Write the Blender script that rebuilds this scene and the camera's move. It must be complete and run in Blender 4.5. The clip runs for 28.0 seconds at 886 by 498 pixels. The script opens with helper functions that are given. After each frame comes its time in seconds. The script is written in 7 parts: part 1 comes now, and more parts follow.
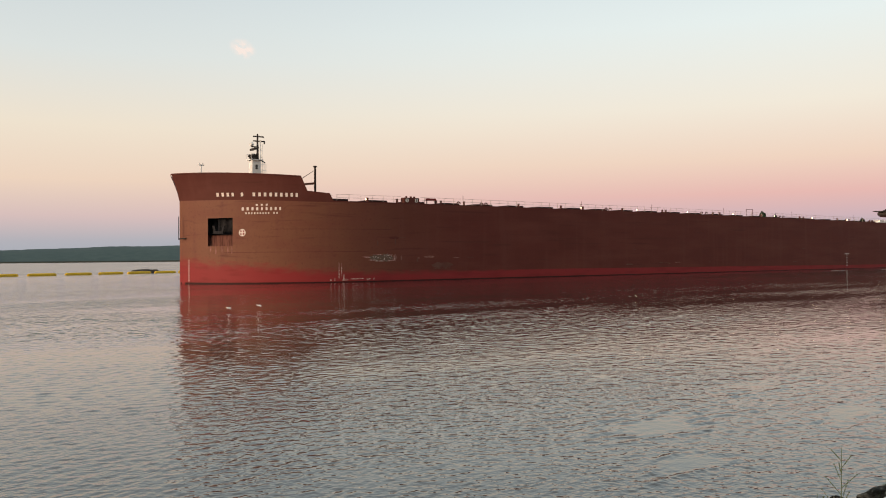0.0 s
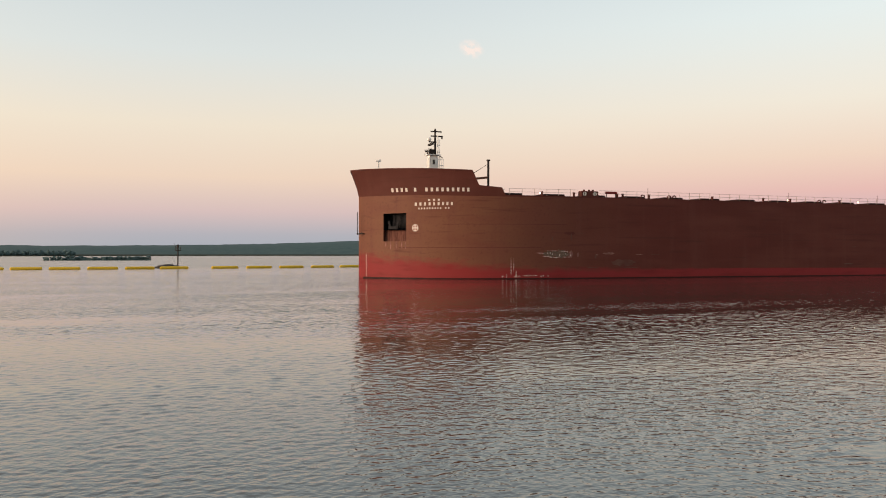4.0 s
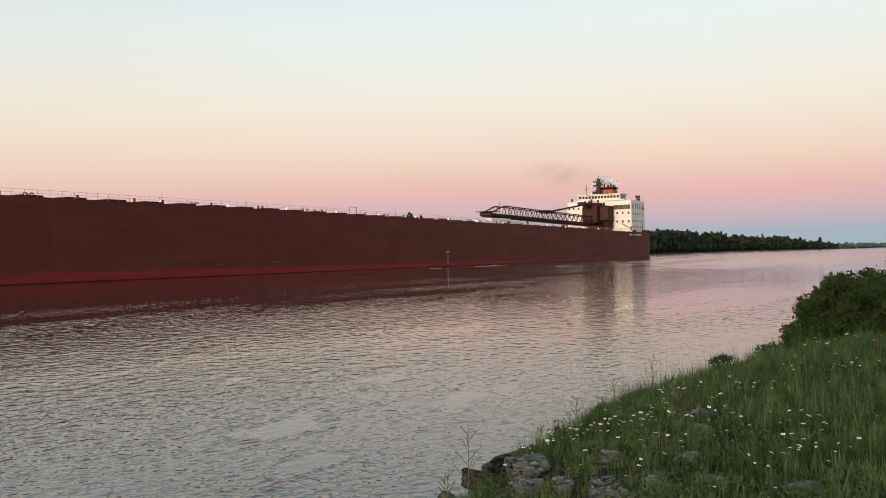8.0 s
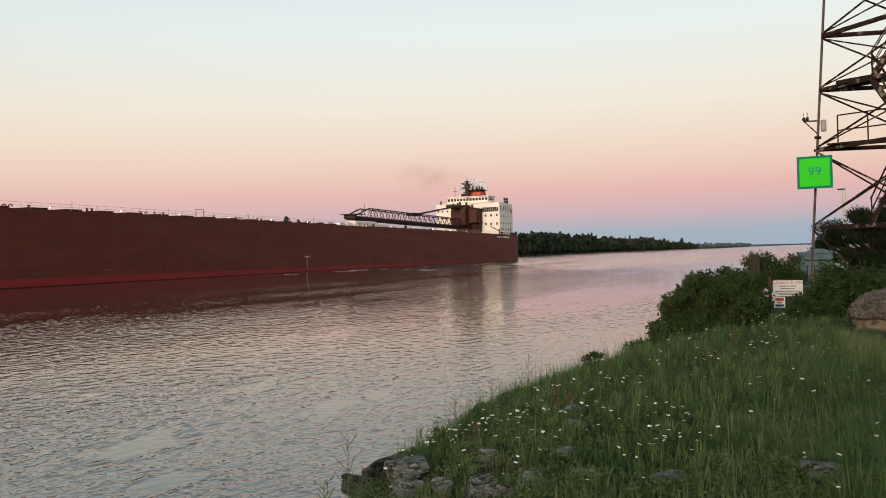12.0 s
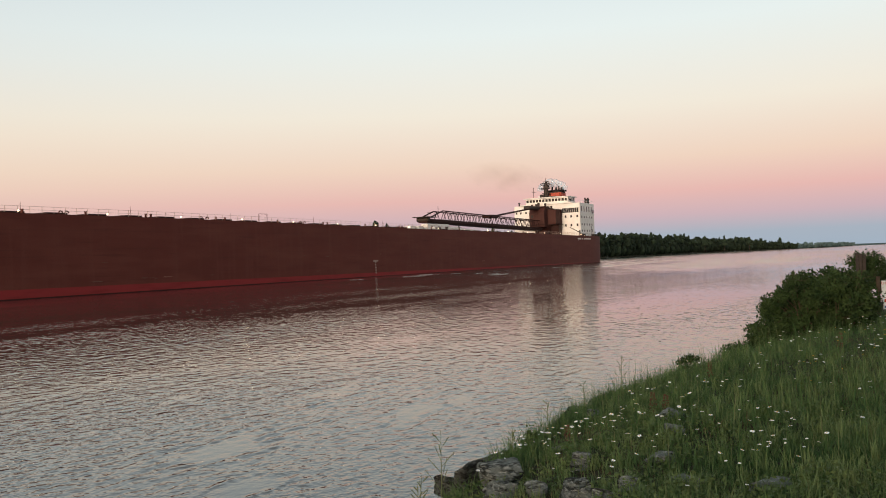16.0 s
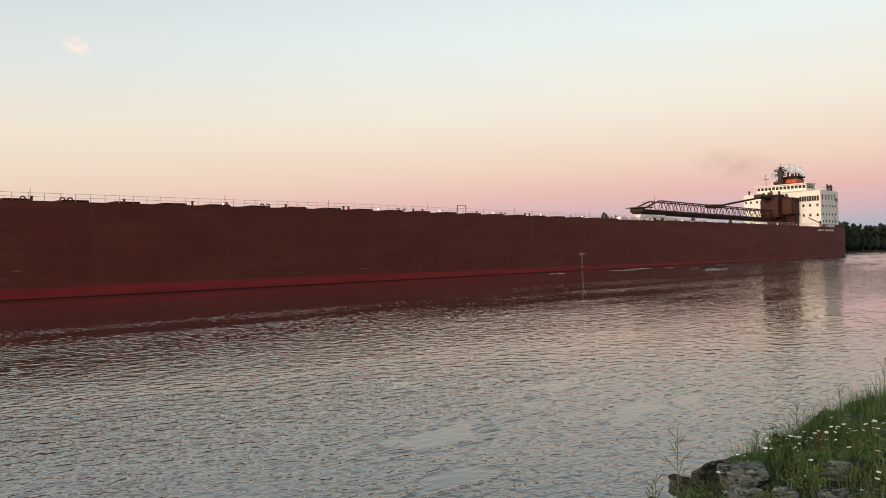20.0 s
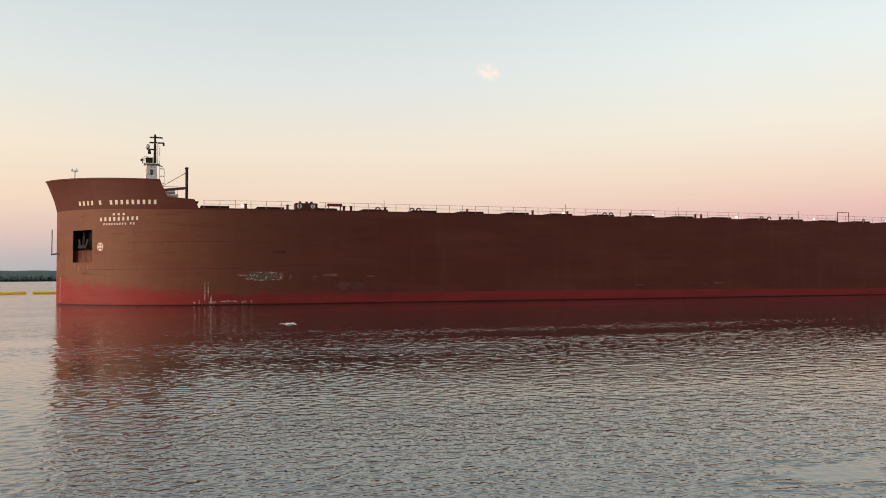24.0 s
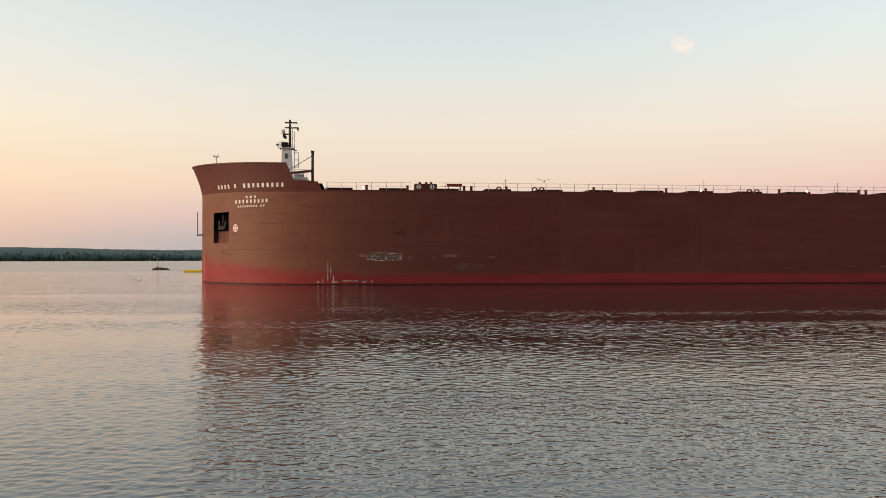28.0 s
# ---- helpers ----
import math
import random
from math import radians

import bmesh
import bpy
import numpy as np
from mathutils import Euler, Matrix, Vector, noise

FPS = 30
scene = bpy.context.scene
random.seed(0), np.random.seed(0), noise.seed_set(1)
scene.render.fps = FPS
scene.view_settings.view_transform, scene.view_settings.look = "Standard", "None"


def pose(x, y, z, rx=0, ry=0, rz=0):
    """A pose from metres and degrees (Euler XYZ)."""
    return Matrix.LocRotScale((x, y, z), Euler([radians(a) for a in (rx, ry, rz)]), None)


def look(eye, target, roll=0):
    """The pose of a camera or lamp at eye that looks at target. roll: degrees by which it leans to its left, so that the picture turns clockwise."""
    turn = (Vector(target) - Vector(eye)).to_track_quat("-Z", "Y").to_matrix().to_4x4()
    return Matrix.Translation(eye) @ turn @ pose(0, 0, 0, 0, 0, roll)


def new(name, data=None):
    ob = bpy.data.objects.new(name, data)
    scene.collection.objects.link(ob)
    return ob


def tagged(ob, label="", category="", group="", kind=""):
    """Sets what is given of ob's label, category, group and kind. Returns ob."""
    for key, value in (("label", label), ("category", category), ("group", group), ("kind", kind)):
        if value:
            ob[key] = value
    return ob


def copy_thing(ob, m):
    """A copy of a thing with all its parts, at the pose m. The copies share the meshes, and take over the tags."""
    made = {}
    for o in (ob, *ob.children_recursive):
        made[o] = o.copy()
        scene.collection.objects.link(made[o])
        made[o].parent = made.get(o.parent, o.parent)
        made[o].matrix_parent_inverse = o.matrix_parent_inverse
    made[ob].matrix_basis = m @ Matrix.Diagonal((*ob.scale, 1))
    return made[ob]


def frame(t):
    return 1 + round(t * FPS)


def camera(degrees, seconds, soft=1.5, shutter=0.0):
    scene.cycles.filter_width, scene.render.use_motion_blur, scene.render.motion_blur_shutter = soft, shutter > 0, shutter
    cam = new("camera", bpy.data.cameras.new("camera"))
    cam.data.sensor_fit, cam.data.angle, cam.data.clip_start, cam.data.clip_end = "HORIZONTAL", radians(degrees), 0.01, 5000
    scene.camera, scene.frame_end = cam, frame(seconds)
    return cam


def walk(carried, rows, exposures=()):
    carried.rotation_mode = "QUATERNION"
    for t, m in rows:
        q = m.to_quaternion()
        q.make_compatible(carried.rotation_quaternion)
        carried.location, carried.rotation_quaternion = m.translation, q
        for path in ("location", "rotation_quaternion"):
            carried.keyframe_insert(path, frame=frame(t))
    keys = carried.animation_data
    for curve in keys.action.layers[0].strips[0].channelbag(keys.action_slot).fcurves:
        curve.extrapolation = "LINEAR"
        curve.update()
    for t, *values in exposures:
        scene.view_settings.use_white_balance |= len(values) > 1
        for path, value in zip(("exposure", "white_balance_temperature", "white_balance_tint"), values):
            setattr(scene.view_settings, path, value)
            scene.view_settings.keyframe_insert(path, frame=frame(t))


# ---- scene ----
cam = camera(56.35, 28.0, soft=1.0)
# seconds, place in metres, heading, tilt, lean in degrees
PATH = [
    (0.0, -0.006, -0.002, 3.404, -35.12, 0.61, -0.49),
    (0.5, 0.059, -0.055, 3.422, -30.43, 0.52, -0.00),
    (1.0, 0.079, -0.067, 3.434, -26.85, 0.28, -0.43),
    (1.5, 0.070, -0.079, 3.419, -24.98, 0.28, -0.64),
    (2.0, 0.064, -0.084, 3.431, -23.54, 0.30, -0.63),
    (2.5, 0.057, -0.092, 3.445, -22.07, 0.22, -0.34),
    (3.0, 0.038, -0.087, 3.455, -20.66, 0.24, -0.23),
    (3.5, 0.019, -0.082, 3.464, -19.54, 0.30, -0.11),
    (4.0, 0.000, -0.077, 3.473, -19.62, 0.36, 0.01),
    (4.5, -0.019, -0.073, 3.483, -21.79, 0.40, 0.13),
    (5.0, -0.090, -0.031, 3.467, -26.50, 0.41, 0.24),
    (5.5, -0.128, -0.021, 3.434, -32.69, 0.39, -0.07),
    (6.0, -0.121, -0.017, 3.367, -38.54, 0.37, -0.21),
    (6.5, -0.052, -0.009, 3.369, -44.26, 0.21, -0.34),
    (7.0, -0.003, -0.021, 3.369, -49.69, 0.18, -0.67),
    (7.5, 0.010, -0.057, 3.375, -54.44, 0.23, -0.86),
    (8.0, -0.008, -0.098, 3.392, -58.52, 0.24, -0.88),
    (8.5, 0.003, -0.110, 3.389, -62.56, 0.26, -0.38),
    (9.0, 0.009, -0.119, 3.393, -65.75, 0.51, -0.27),
    (9.5, 0.038, -0.111, 3.391, -67.91, 0.86, -0.21),
    (10.0, 0.033, -0.119, 3.394, -69.15, 1.10, -0.32),
    (10.5, 0.032, -0.121, 3.390, -69.33, 0.93, -0.59),
    (11.0, 0.012, -0.120, 3.386, -68.86, 0.60, -0.78),
    (11.5, 0.020, -0.109, 3.384, -68.00, 0.35, -1.00),
    (12.0, 0.006, -0.104, 3.388, -66.91, 0.31, -1.54),
    (12.5, -0.000, -0.110, 3.375, -66.14, 0.67, -1.69),
    (13.0, -0.002, -0.104, 3.376, -65.57, 0.80, -1.71),
    (13.5, -0.005, -0.098, 3.377, -65.08, 0.86, -1.74),
    (14.0, -0.007, -0.092, 3.377, -64.51, 0.88, -1.76),
    (14.5, -0.009, -0.086, 3.378, -63.73, 0.88, -1.79),
    (15.0, -0.016, -0.083, 3.385, -62.48, 0.82, -2.07),
    (15.5, -0.005, -0.077, 3.379, -61.65, 0.78, -2.11),
    (16.0, 0.018, -0.062, 3.373, -60.86, 0.71, -2.07),
    (16.5, 0.032, -0.044, 3.368, -59.89, 0.59, -1.84),
    (17.0, 0.039, -0.036, 3.367, -58.60, 0.50, -2.00),
    (17.5, 0.027, -0.036, 3.364, -56.93, 0.55, -2.16),
    (18.0, 0.045, -0.025, 3.360, -55.50, 0.65, -1.91),
    (18.5, 0.058, -0.010, 3.355, -53.82, 0.71, -1.82),
    (19.0, 0.087, 0.024, 3.345, -51.37, 0.66, -1.80),
    (19.5, 0.095, 0.036, 3.335, -48.53, 0.63, -1.82),
    (20.0, 0.095, 0.036, 3.325, -45.16, 0.70, -1.73),
    (20.5, 0.086, 0.027, 3.325, -41.34, 0.96, -1.53),
    (21.0, 0.041, 0.042, 3.254, -36.92, 1.20, -0.92),
    (21.5, 0.053, 0.071, 3.197, -32.76, 1.42, -0.81),
    (22.0, 0.090, 0.081, 3.197, -29.61, 1.61, -0.90),
    (22.5, 0.113, 0.074, 3.226, -26.82, 1.75, -1.09),
    (23.0, 0.108, 0.093, 3.230, -24.14, 1.84, -0.84),
    (23.5, 0.103, 0.112, 3.234, -21.14, 1.90, -0.59),
    (24.0, 0.098, 0.131, 3.237, -18.34, 1.95, -0.34),
    (24.5, 0.093, 0.149, 3.241, -16.24, 1.96, -0.09),
    (25.0, -0.024, 0.189, 3.273, -14.14, 1.86, -0.05),
    (25.5, -0.099, 0.179, 3.258, -12.02, 1.64, -0.51),
    (26.0, -0.093, 0.151, 3.267, -9.89, 1.48, -0.40),
    (26.5, -0.033, 0.125, 3.311, -8.09, 1.34, 0.20),
    (27.0, -0.121, 0.100, 3.273, -7.01, 0.93, 0.15),
    (27.5, -0.163, 0.096, 3.239, -6.09, 0.74, -0.07),
    (28.0, -0.141, 0.096, 3.209, -5.37, 0.68, -0.03),
]
walk(cam, [(t, pose(x, y, z, 90 + tilt, 0, turn) @ pose(0, 0, 0, 0, 0, lean)) for t, x, y, z, turn, tilt, lean in PATH],
     [(0.0, 0.0), (4.5, 0.02), (6.5, 0.06), (9.0, 0.0), (19.0, 0.0), (21.5, 0.06), (28.0, 0.05)])

# ---- light: after sunset, the glow low in the west, the rosy arch opposite ----
GLOW = Vector((-1.0, -0.05, 0.0)).normalized()


def twilight_sky():
    world = bpy.data.worlds.new("twilight")
    world.use_nodes = True
    scene.world = world
    t = world.node_tree
    t.nodes.clear()
    N = t.nodes.new
    out, bg = N("ShaderNodeOutputWorld"), N("ShaderNodeBackground")
    bg.inputs["Strength"].default_value = 1.0
    co, sep = N("ShaderNodeTexCoord"), N("ShaderNodeSeparateXYZ")
    t.links.new(co.outputs["Generated"], sep.inputs[0])

    def ramp(stops):
        n = N("ShaderNodeValToRGB")
        r = n.color_ramp
        while len(r.elements) < len(stops):
            r.elements.new(0.5)
        for e, (pos, c) in zip(r.elements, stops):
            e.position, e.color = pos, (*c, 1)
        return n

    # sine of the elevation, 0 to 1 over the ramp
    scale = N("ShaderNodeMapRange")
    scale.inputs["From Max"].default_value = 1.0
    t.links.new(sep.outputs["Z"], scale.inputs["Value"])
    east = ramp([(0.0000, (0.36, 0.44, 0.53)), (0.0200, (0.39, 0.445, 0.52)), (0.0425, (0.62, 0.45, 0.485)), (0.0700, (0.80, 0.485, 0.445)),
                 (0.1100, (0.87, 0.66, 0.53)), (0.1700, (0.89, 0.82, 0.70)), (0.2600, (0.81, 0.88, 0.86)), (0.3500, (0.69, 0.79, 0.83)), (0.5000, (0.53, 0.57, 0.59)), (1.0, (0.36, 0.41, 0.45))])
    west = ramp([(0.0000, (0.95, 0.55, 0.30)), (0.0300, (1.05, 0.62, 0.34)), (0.0800, (1.10, 0.78, 0.48)), (0.1700, (1.0, 0.88, 0.68)), (0.3000, (0.80, 0.84, 0.82)), (0.5000, (0.55, 0.55, 0.55)), (1.0, (0.39, 0.40, 0.42))])
    north = ramp([(0.0000, (0.38, 0.42, 0.47)), (0.0225, (0.45, 0.44, 0.48)), (0.0500, (0.68, 0.52, 0.50)), (0.0900, (0.85, 0.66, 0.52)),
                  (0.1500, (0.86, 0.76, 0.62)), (0.2300, (0.72, 0.76, 0.74)), (0.3250, (0.60, 0.67, 0.70)), (0.5000, (0.55, 0.55, 0.55)), (1.0, (0.39, 0.40, 0.42))])
    for r in (east, west, north):
        t.links.new(scale.outputs[0], r.inputs[0])
    dot = N("ShaderNodeVectorMath")
    dot.operation = "DOT_PRODUCT"
    dot.inputs[1].default_value = GLOW
    t.links.new(co.outputs["Generated"], dot.inputs[0])

    def span(a, b):
        m = N("ShaderNodeMapRange")
        m.interpolation_type = "SMOOTHSTEP"
        m.inputs["From Min"].default_value, m.inputs["From Max"].default_value = a, b
        t.links.new(dot.outputs["Value"], m.inputs["Value"])
        return m

    def mix(f, a, b):
        m = N("ShaderNodeMix")
        m.data_type = "RGBA"
        t.links.new(f, m.inputs[0])
        t.links.new(a, m.inputs[6])
        t.links.new(b, m.inputs[7])
        return m.outputs[2]
    c = mix(span(-0.95, -0.15).outputs[0], east.outputs[0], north.outputs[0])
    c = mix(span(-0.1, 0.85).outputs[0], c, west.outputs[0])
    t.links.new(c, bg.inputs["Color"])
    t.links.new(bg.outputs[0], out.inputs[0])


twilight_sky()
sun = new("west_glow", bpy.data.lights.new("west_glow", "SUN"))
sun.data.energy, sun.data.angle, sun.data.color = 5.0, radians(25), (1.0, 0.71, 0.50)
sun.matrix_world = look(GLOW * 50 + Vector((0, 0, 4.5)), (0, 0, 0))


# ---- materials ----
def material(name, colour, rough=0.6, metal=0.0, second=None, scale=1.0, detail=6.0, stretch=(1, 1, 1), bump=0.0, bump_scale=None,
             third=None, third_scale=0.2, spread=(0.35, 0.65), third_spread=(0.5, 0.7), per_object=0.0, glow=0.0, spec=None):
    """Two tones by noise at one scale, a third at another, fine relief."""
    m = bpy.data.materials.new(name)
    m.use_nodes = True
    t = m.node_tree
    b = t.nodes["Principled BSDF"]
    N, L = t.nodes.new, t.links.new
    b.inputs["Roughness"].default_value, b.inputs["Metallic"].default_value = rough, metal
    b.inputs["Specular IOR Level"].default_value = spec if spec is not None else (0.5 if rough < 0.45 else 0.12)
    co, mp = N("ShaderNodeTexCoord"), N("ShaderNodeMapping")
    mp.inputs["Scale"].default_value = stretch
    L(co.outputs["Object"], mp.inputs[0])
    col = None

    def tone(base, c2, sc, lo, hi):
        n, r, x = N("ShaderNodeTexNoise"), N("ShaderNodeMapRange"), N("ShaderNodeMix")
        n.inputs["Scale"].default_value, n.inputs["Detail"].default_value = sc, detail
        L(mp.outputs[0], n.inputs["Vector"])
        r.inputs["From Min"].default_value, r.inputs["From Max"].default_value = lo, hi
        L(n.outputs["Fac"], r.inputs["Value"])
        x.data_type = "RGBA"
        L(r.outputs[0], x.inputs[0])
        if isinstance(base, tuple):
            x.inputs[6].default_value = (*base, 1)
        else:
            L(base, x.inputs[6])
        x.inputs[7].default_value = (*c2, 1)
        return x.outputs[2]
    col = colour
    if second:
        col = tone(col, second, scale, *spread)
    if third:
        col = tone(col, third, third_scale, *third_spread)
    if per_object and not isinstance(col, tuple):
        oi, hs, r = N("ShaderNodeObjectInfo"), N("ShaderNodeHueSaturation"), N("ShaderNodeMapRange")
        r.inputs["To Min"].default_value, r.inputs["To Max"].default_value = 1 - per_object, 1 + per_object
        L(oi.outputs["Random"], r.inputs["Value"])
        L(r.outputs[0], hs.inputs["Value"])
        L(col, hs.inputs["Color"])
        col = hs.outputs[0]
    if isinstance(col, tuple):
        b.inputs["Base Color"].default_value = (*col, 1)
    else:
        L(col, b.inputs["Base Color"])
    if bump:
        n, bp = N("ShaderNodeTexNoise"), N("ShaderNodeBump")
        n.inputs["Scale"].default_value, n.inputs["Detail"].default_value = bump_scale or scale * 3, 8
        L(mp.outputs[0], n.inputs["Vector"])
        L(n.outputs["Fac"], bp.inputs["Height"])
        bp.inputs["Strength"].default_value, bp.inputs["Distance"].default_value = 1.0, bump
        L(bp.outputs[0], b.inputs["Normal"])
    if glow:
        b.inputs["Emission Color"].default_value, b.inputs["Emission Strength"].default_value = (*colour, 1), glow
    return m


def plating(name, tone, worn, dark, streak, bow_glow=None, bottom=None):
    """Painted ship plates: tone by plate, weld seams, vertical streaks, horizontal rubbing; red bottom paint worn off upward."""
    m = bpy.data.materials.new(name)
    m.use_nodes = True
    t = m.node_tree
    b = t.nodes["Principled BSDF"]
    N, L = t.nodes.new, t.links.new
    b.inputs["Roughness"].default_value, b.inputs["Specular IOR Level"].default_value = 0.6, 0.12
    co = N("ShaderNodeTexCoord")

    def mapped(sx, sy, sz):
        mp = N("ShaderNodeMapping")
        mp.inputs["Scale"].default_value = (sx, sy, sz)
        L(co.outputs["Object"], mp.inputs[0])
        return mp.outputs[0]

    def cloud(v, scale, lo, hi, detail=5):
        n, r = N("ShaderNodeTexNoise"), N("ShaderNodeMapRange")
        n.inputs["Scale"].default_value, n.inputs["Detail"].default_value = scale, detail
        L(v, n.inputs["Vector"])
        r.inputs["From Min"].default_value, r.inputs["From Max"].default_value = lo, hi
        L(n.outputs["Fac"], r.inputs["Value"])
        return r.outputs[0]

    def blend(f, a, c, k=1.0):
        x, mu = N("ShaderNodeMix"), N("ShaderNodeMath")
        mu.operation = "MULTIPLY"
        mu.inputs[1].default_value = k
        L(f, mu.inputs[0])
        x.data_type = "RGBA"
        L(mu.outputs[0], x.inputs[0])
        L(a, x.inputs[6])
        x.inputs[7].default_value = (*c, 1)
        return x.outputs[2]
    sep, com = N("ShaderNodeSeparateXYZ"), N("ShaderNodeCombineXYZ")
    L(co.outputs["Object"], sep.inputs[0])
    L(sep.outputs["X"], com.inputs["X"])
    L(sep.outputs["Z"], com.inputs["Y"])
    br = N("ShaderNodeTexBrick")
    L(com.outputs[0], br.inputs["Vector"])
    br.inputs["Color1"].default_value, br.inputs["Color2"].default_value = (*tone, 1), (*[c * 0.92 for c in tone], 1)
    br.inputs["Mortar"].default_value = (*[c * 0.84 for c in tone], 1)
    br.inputs["Scale"].default_value, br.inputs["Mortar Size"].default_value, br.inputs["Mortar Smooth"].default_value = 1.0, 0.018, 0.6
    br.inputs["Brick Width"].default_value, br.inputs["Row Height"].default_value = 9.1, 2.3
    c = br.outputs["Color"]
    if bow_glow:
        # lighter tan round the bow: the western glow put into the paint, with an uneven edge
        n, ad, mr = N("ShaderNodeTexNoise"), N("ShaderNodeMath"), N("ShaderNodeMapRange")
        n.inputs["Scale"].default_value, n.inputs["Detail"].default_value = 0.35, 5
        L(co.outputs["Object"], n.inputs["Vector"])
        ad.operation = "MULTIPLY_ADD"
        ad.inputs[1].default_value = 9.0
        L(n.outputs["Fac"], ad.inputs[0])
        L(sep.outputs["X"], ad.inputs[2])
        mr.interpolation_type = "SMOOTHSTEP"
        mr.inputs["From Min"].default_value, mr.inputs["From Max"].default_value = 46.0, 8.0
        L(ad.outputs[0], mr.inputs["Value"])
        c = blend(mr.outputs[0], c, bow_glow, 0.95)
    c = blend(cloud(mapped(0.2, 0.3, 1.0), 0.5, 0.42, 0.72), c, worn, 0.55)
    c = blend(cloud(mapped(1.0, 1.0, 0.06), 0.9, 0.52, 0.80), c, streak, 0.5)
    c = blend(cloud(mapped(0.12, 0.3, 2.2), 0.8, 0.60, 0.74), c, dark, 0.5)
    c = blend(cloud(mapped(1, 1, 1), 3.0, 0.55, 0.8), c, dark, 0.35)
    if bottom:
        def math_node(op, a, v=0.0, v2=None):
            n = N("ShaderNodeMath")
            n.operation = op
            for i, q in enumerate((a, v) if v2 is None else (a, v, v2)):
                if isinstance(q, (int, float)):
                    n.inputs[i].default_value = q
                else:
                    L(q, n.inputs[i])
            return n.outputs[0]
        x, z = sep.outputs["X"], sep.outputs["Z"]
        bow = math_node("MAXIMUM", math_node("MULTIPLY_ADD", x, -1 / 24, 1.0), 0.0)
        aft = math_node("MAXIMUM", math_node("MULTIPLY_ADD", x, 1 / 249, -60 / 249), 0.0)
        line = math_node("MULTIPLY_ADD", math_node("POWER", bow, 1.6), 2.1, 1.4)
        line = math_node("MULTIPLY_ADD", aft, -1.15, line)
        below = math_node("SUBTRACT", line, z)
        spotty = cloud(mapped(0.5, 0.5, 1.4), 1.1, 0.3, 0.7, 6)
        soft = math_node("MULTIPLY_ADD", math_node("MAXIMUM", math_node("MULTIPLY_ADD", x, -1 / 55, 1.0), 0.0), 1.1, 0.05)
        below = math_node("ADD", math_node("DIVIDE", below, soft), math_node("MULTIPLY_ADD", spotty, 0.9, -0.45))
        red = N("ShaderNodeMapRange")
        red.interpolation_type = "SMOOTHSTEP"
        red.inputs["From Min"].default_value, red.inputs["From Max"].default_value = -0.75, 1.1
        L(below, red.inputs["Value"])
        c = blend(red.outputs[0], c, bottom, 0.95)
        c = blend(math_node("MULTIPLY", cloud(mapped(0.25, 0.3, 1.6), 0.9, 0.5, 0.75), red.outputs[0]), c, tuple(q * 0.6 for q in bottom), 0.6)
    L(c, b.inputs["Base Color"])
    n, bp = N("ShaderNodeTexNoise"), N("ShaderNodeBump")
    n.inputs["Scale"].default_value, n.inputs["Detail"].default_value = 0.7, 4
    L(mapped(0.6, 0.6, 1), n.inputs["Vector"])
    L(n.outputs["Fac"], bp.inputs["Height"])
    bp.inputs["Distance"].default_value, bp.inputs["Strength"].default_value = 0.05, 0.6
    L(bp.outputs[0], b.inputs["Normal"])
    return m


def crowns(name, colour, rough, second, scale, bump, bump_scale):
    """Foliage whose tone changes from crown to crown."""
    m = material(name, colour, rough, second=second, scale=scale, bump=bump, bump_scale=bump_scale)
    t = m.node_tree
    b = t.nodes["Principled BSDF"]
    old = b.inputs["Base Color"].links[0].from_socket
    geo, r, hs = t.nodes.new("ShaderNodeNewGeometry"), t.nodes.new("ShaderNodeMapRange"), t.nodes.new("ShaderNodeHueSaturation")
    r.inputs["To Min"].default_value, r.inputs["To Max"].default_value = 0.6, 1.45
    t.links.new(geo.outputs["Random Per Island"], r.inputs["Value"])
    t.links.new(r.outputs[0], hs.inputs["Value"])
    t.links.new(old, hs.inputs["Color"])
    t.links.new(hs.outputs[0], b.inputs["Base Color"])
    return m


# the tan bow tone carries the warm glow on the curved plates
HULL = plating("hull_paint", (0.100, 0.0265, 0.0205), (0.128, 0.042, 0.031), (0.058, 0.0175, 0.0145), (0.122, 0.043, 0.033), bow_glow=(0.158, 0.070, 0.041), bottom=(0.205, 0.024, 0.026))
BULWARK = plating("bulwark_paint", (0.086, 0.0255, 0.0195), (0.104, 0.034, 0.026), (0.058, 0.019, 0.0155), (0.104, 0.037, 0.028))
CONVEYOR = plating("brown_conveyor_steel", (0.052, 0.0215, 0.019), (0.066, 0.028, 0.024), (0.034, 0.015, 0.0135), (0.062, 0.028, 0.024))
DECKSTEEL = plating("dark_brown_steel", (0.030, 0.0125, 0.0115), (0.040, 0.0165, 0.0145), (0.019, 0.009, 0.0085), (0.038, 0.0165, 0.0145))
BOOT = material("red_board_paint", (0.19, 0.03, 0.028), 0.6, second=(0.14, 0.028, 0.026), scale=2.0)
DECK = material("deck_paint", (0.13, 0.05, 0.04), 0.7, second=(0.10, 0.045, 0.035), scale=0.6)
WHITE = material("white_paint", (0.70, 0.71, 0.70), 0.5, second=(0.63, 0.63, 0.61), scale=0.5, third=(0.60, 0.52, 0.44), third_scale=1.6, third_spread=(0.68, 0.8))
LETTER = material("letter_paint", (0.66, 0.62, 0.57), 0.5, second=(0.56, 0.50, 0.45), scale=3.0)
DARK = material("dark_steel", (0.03, 0.027, 0.026), 0.6, second=(0.05, 0.04, 0.035), scale=2.0)
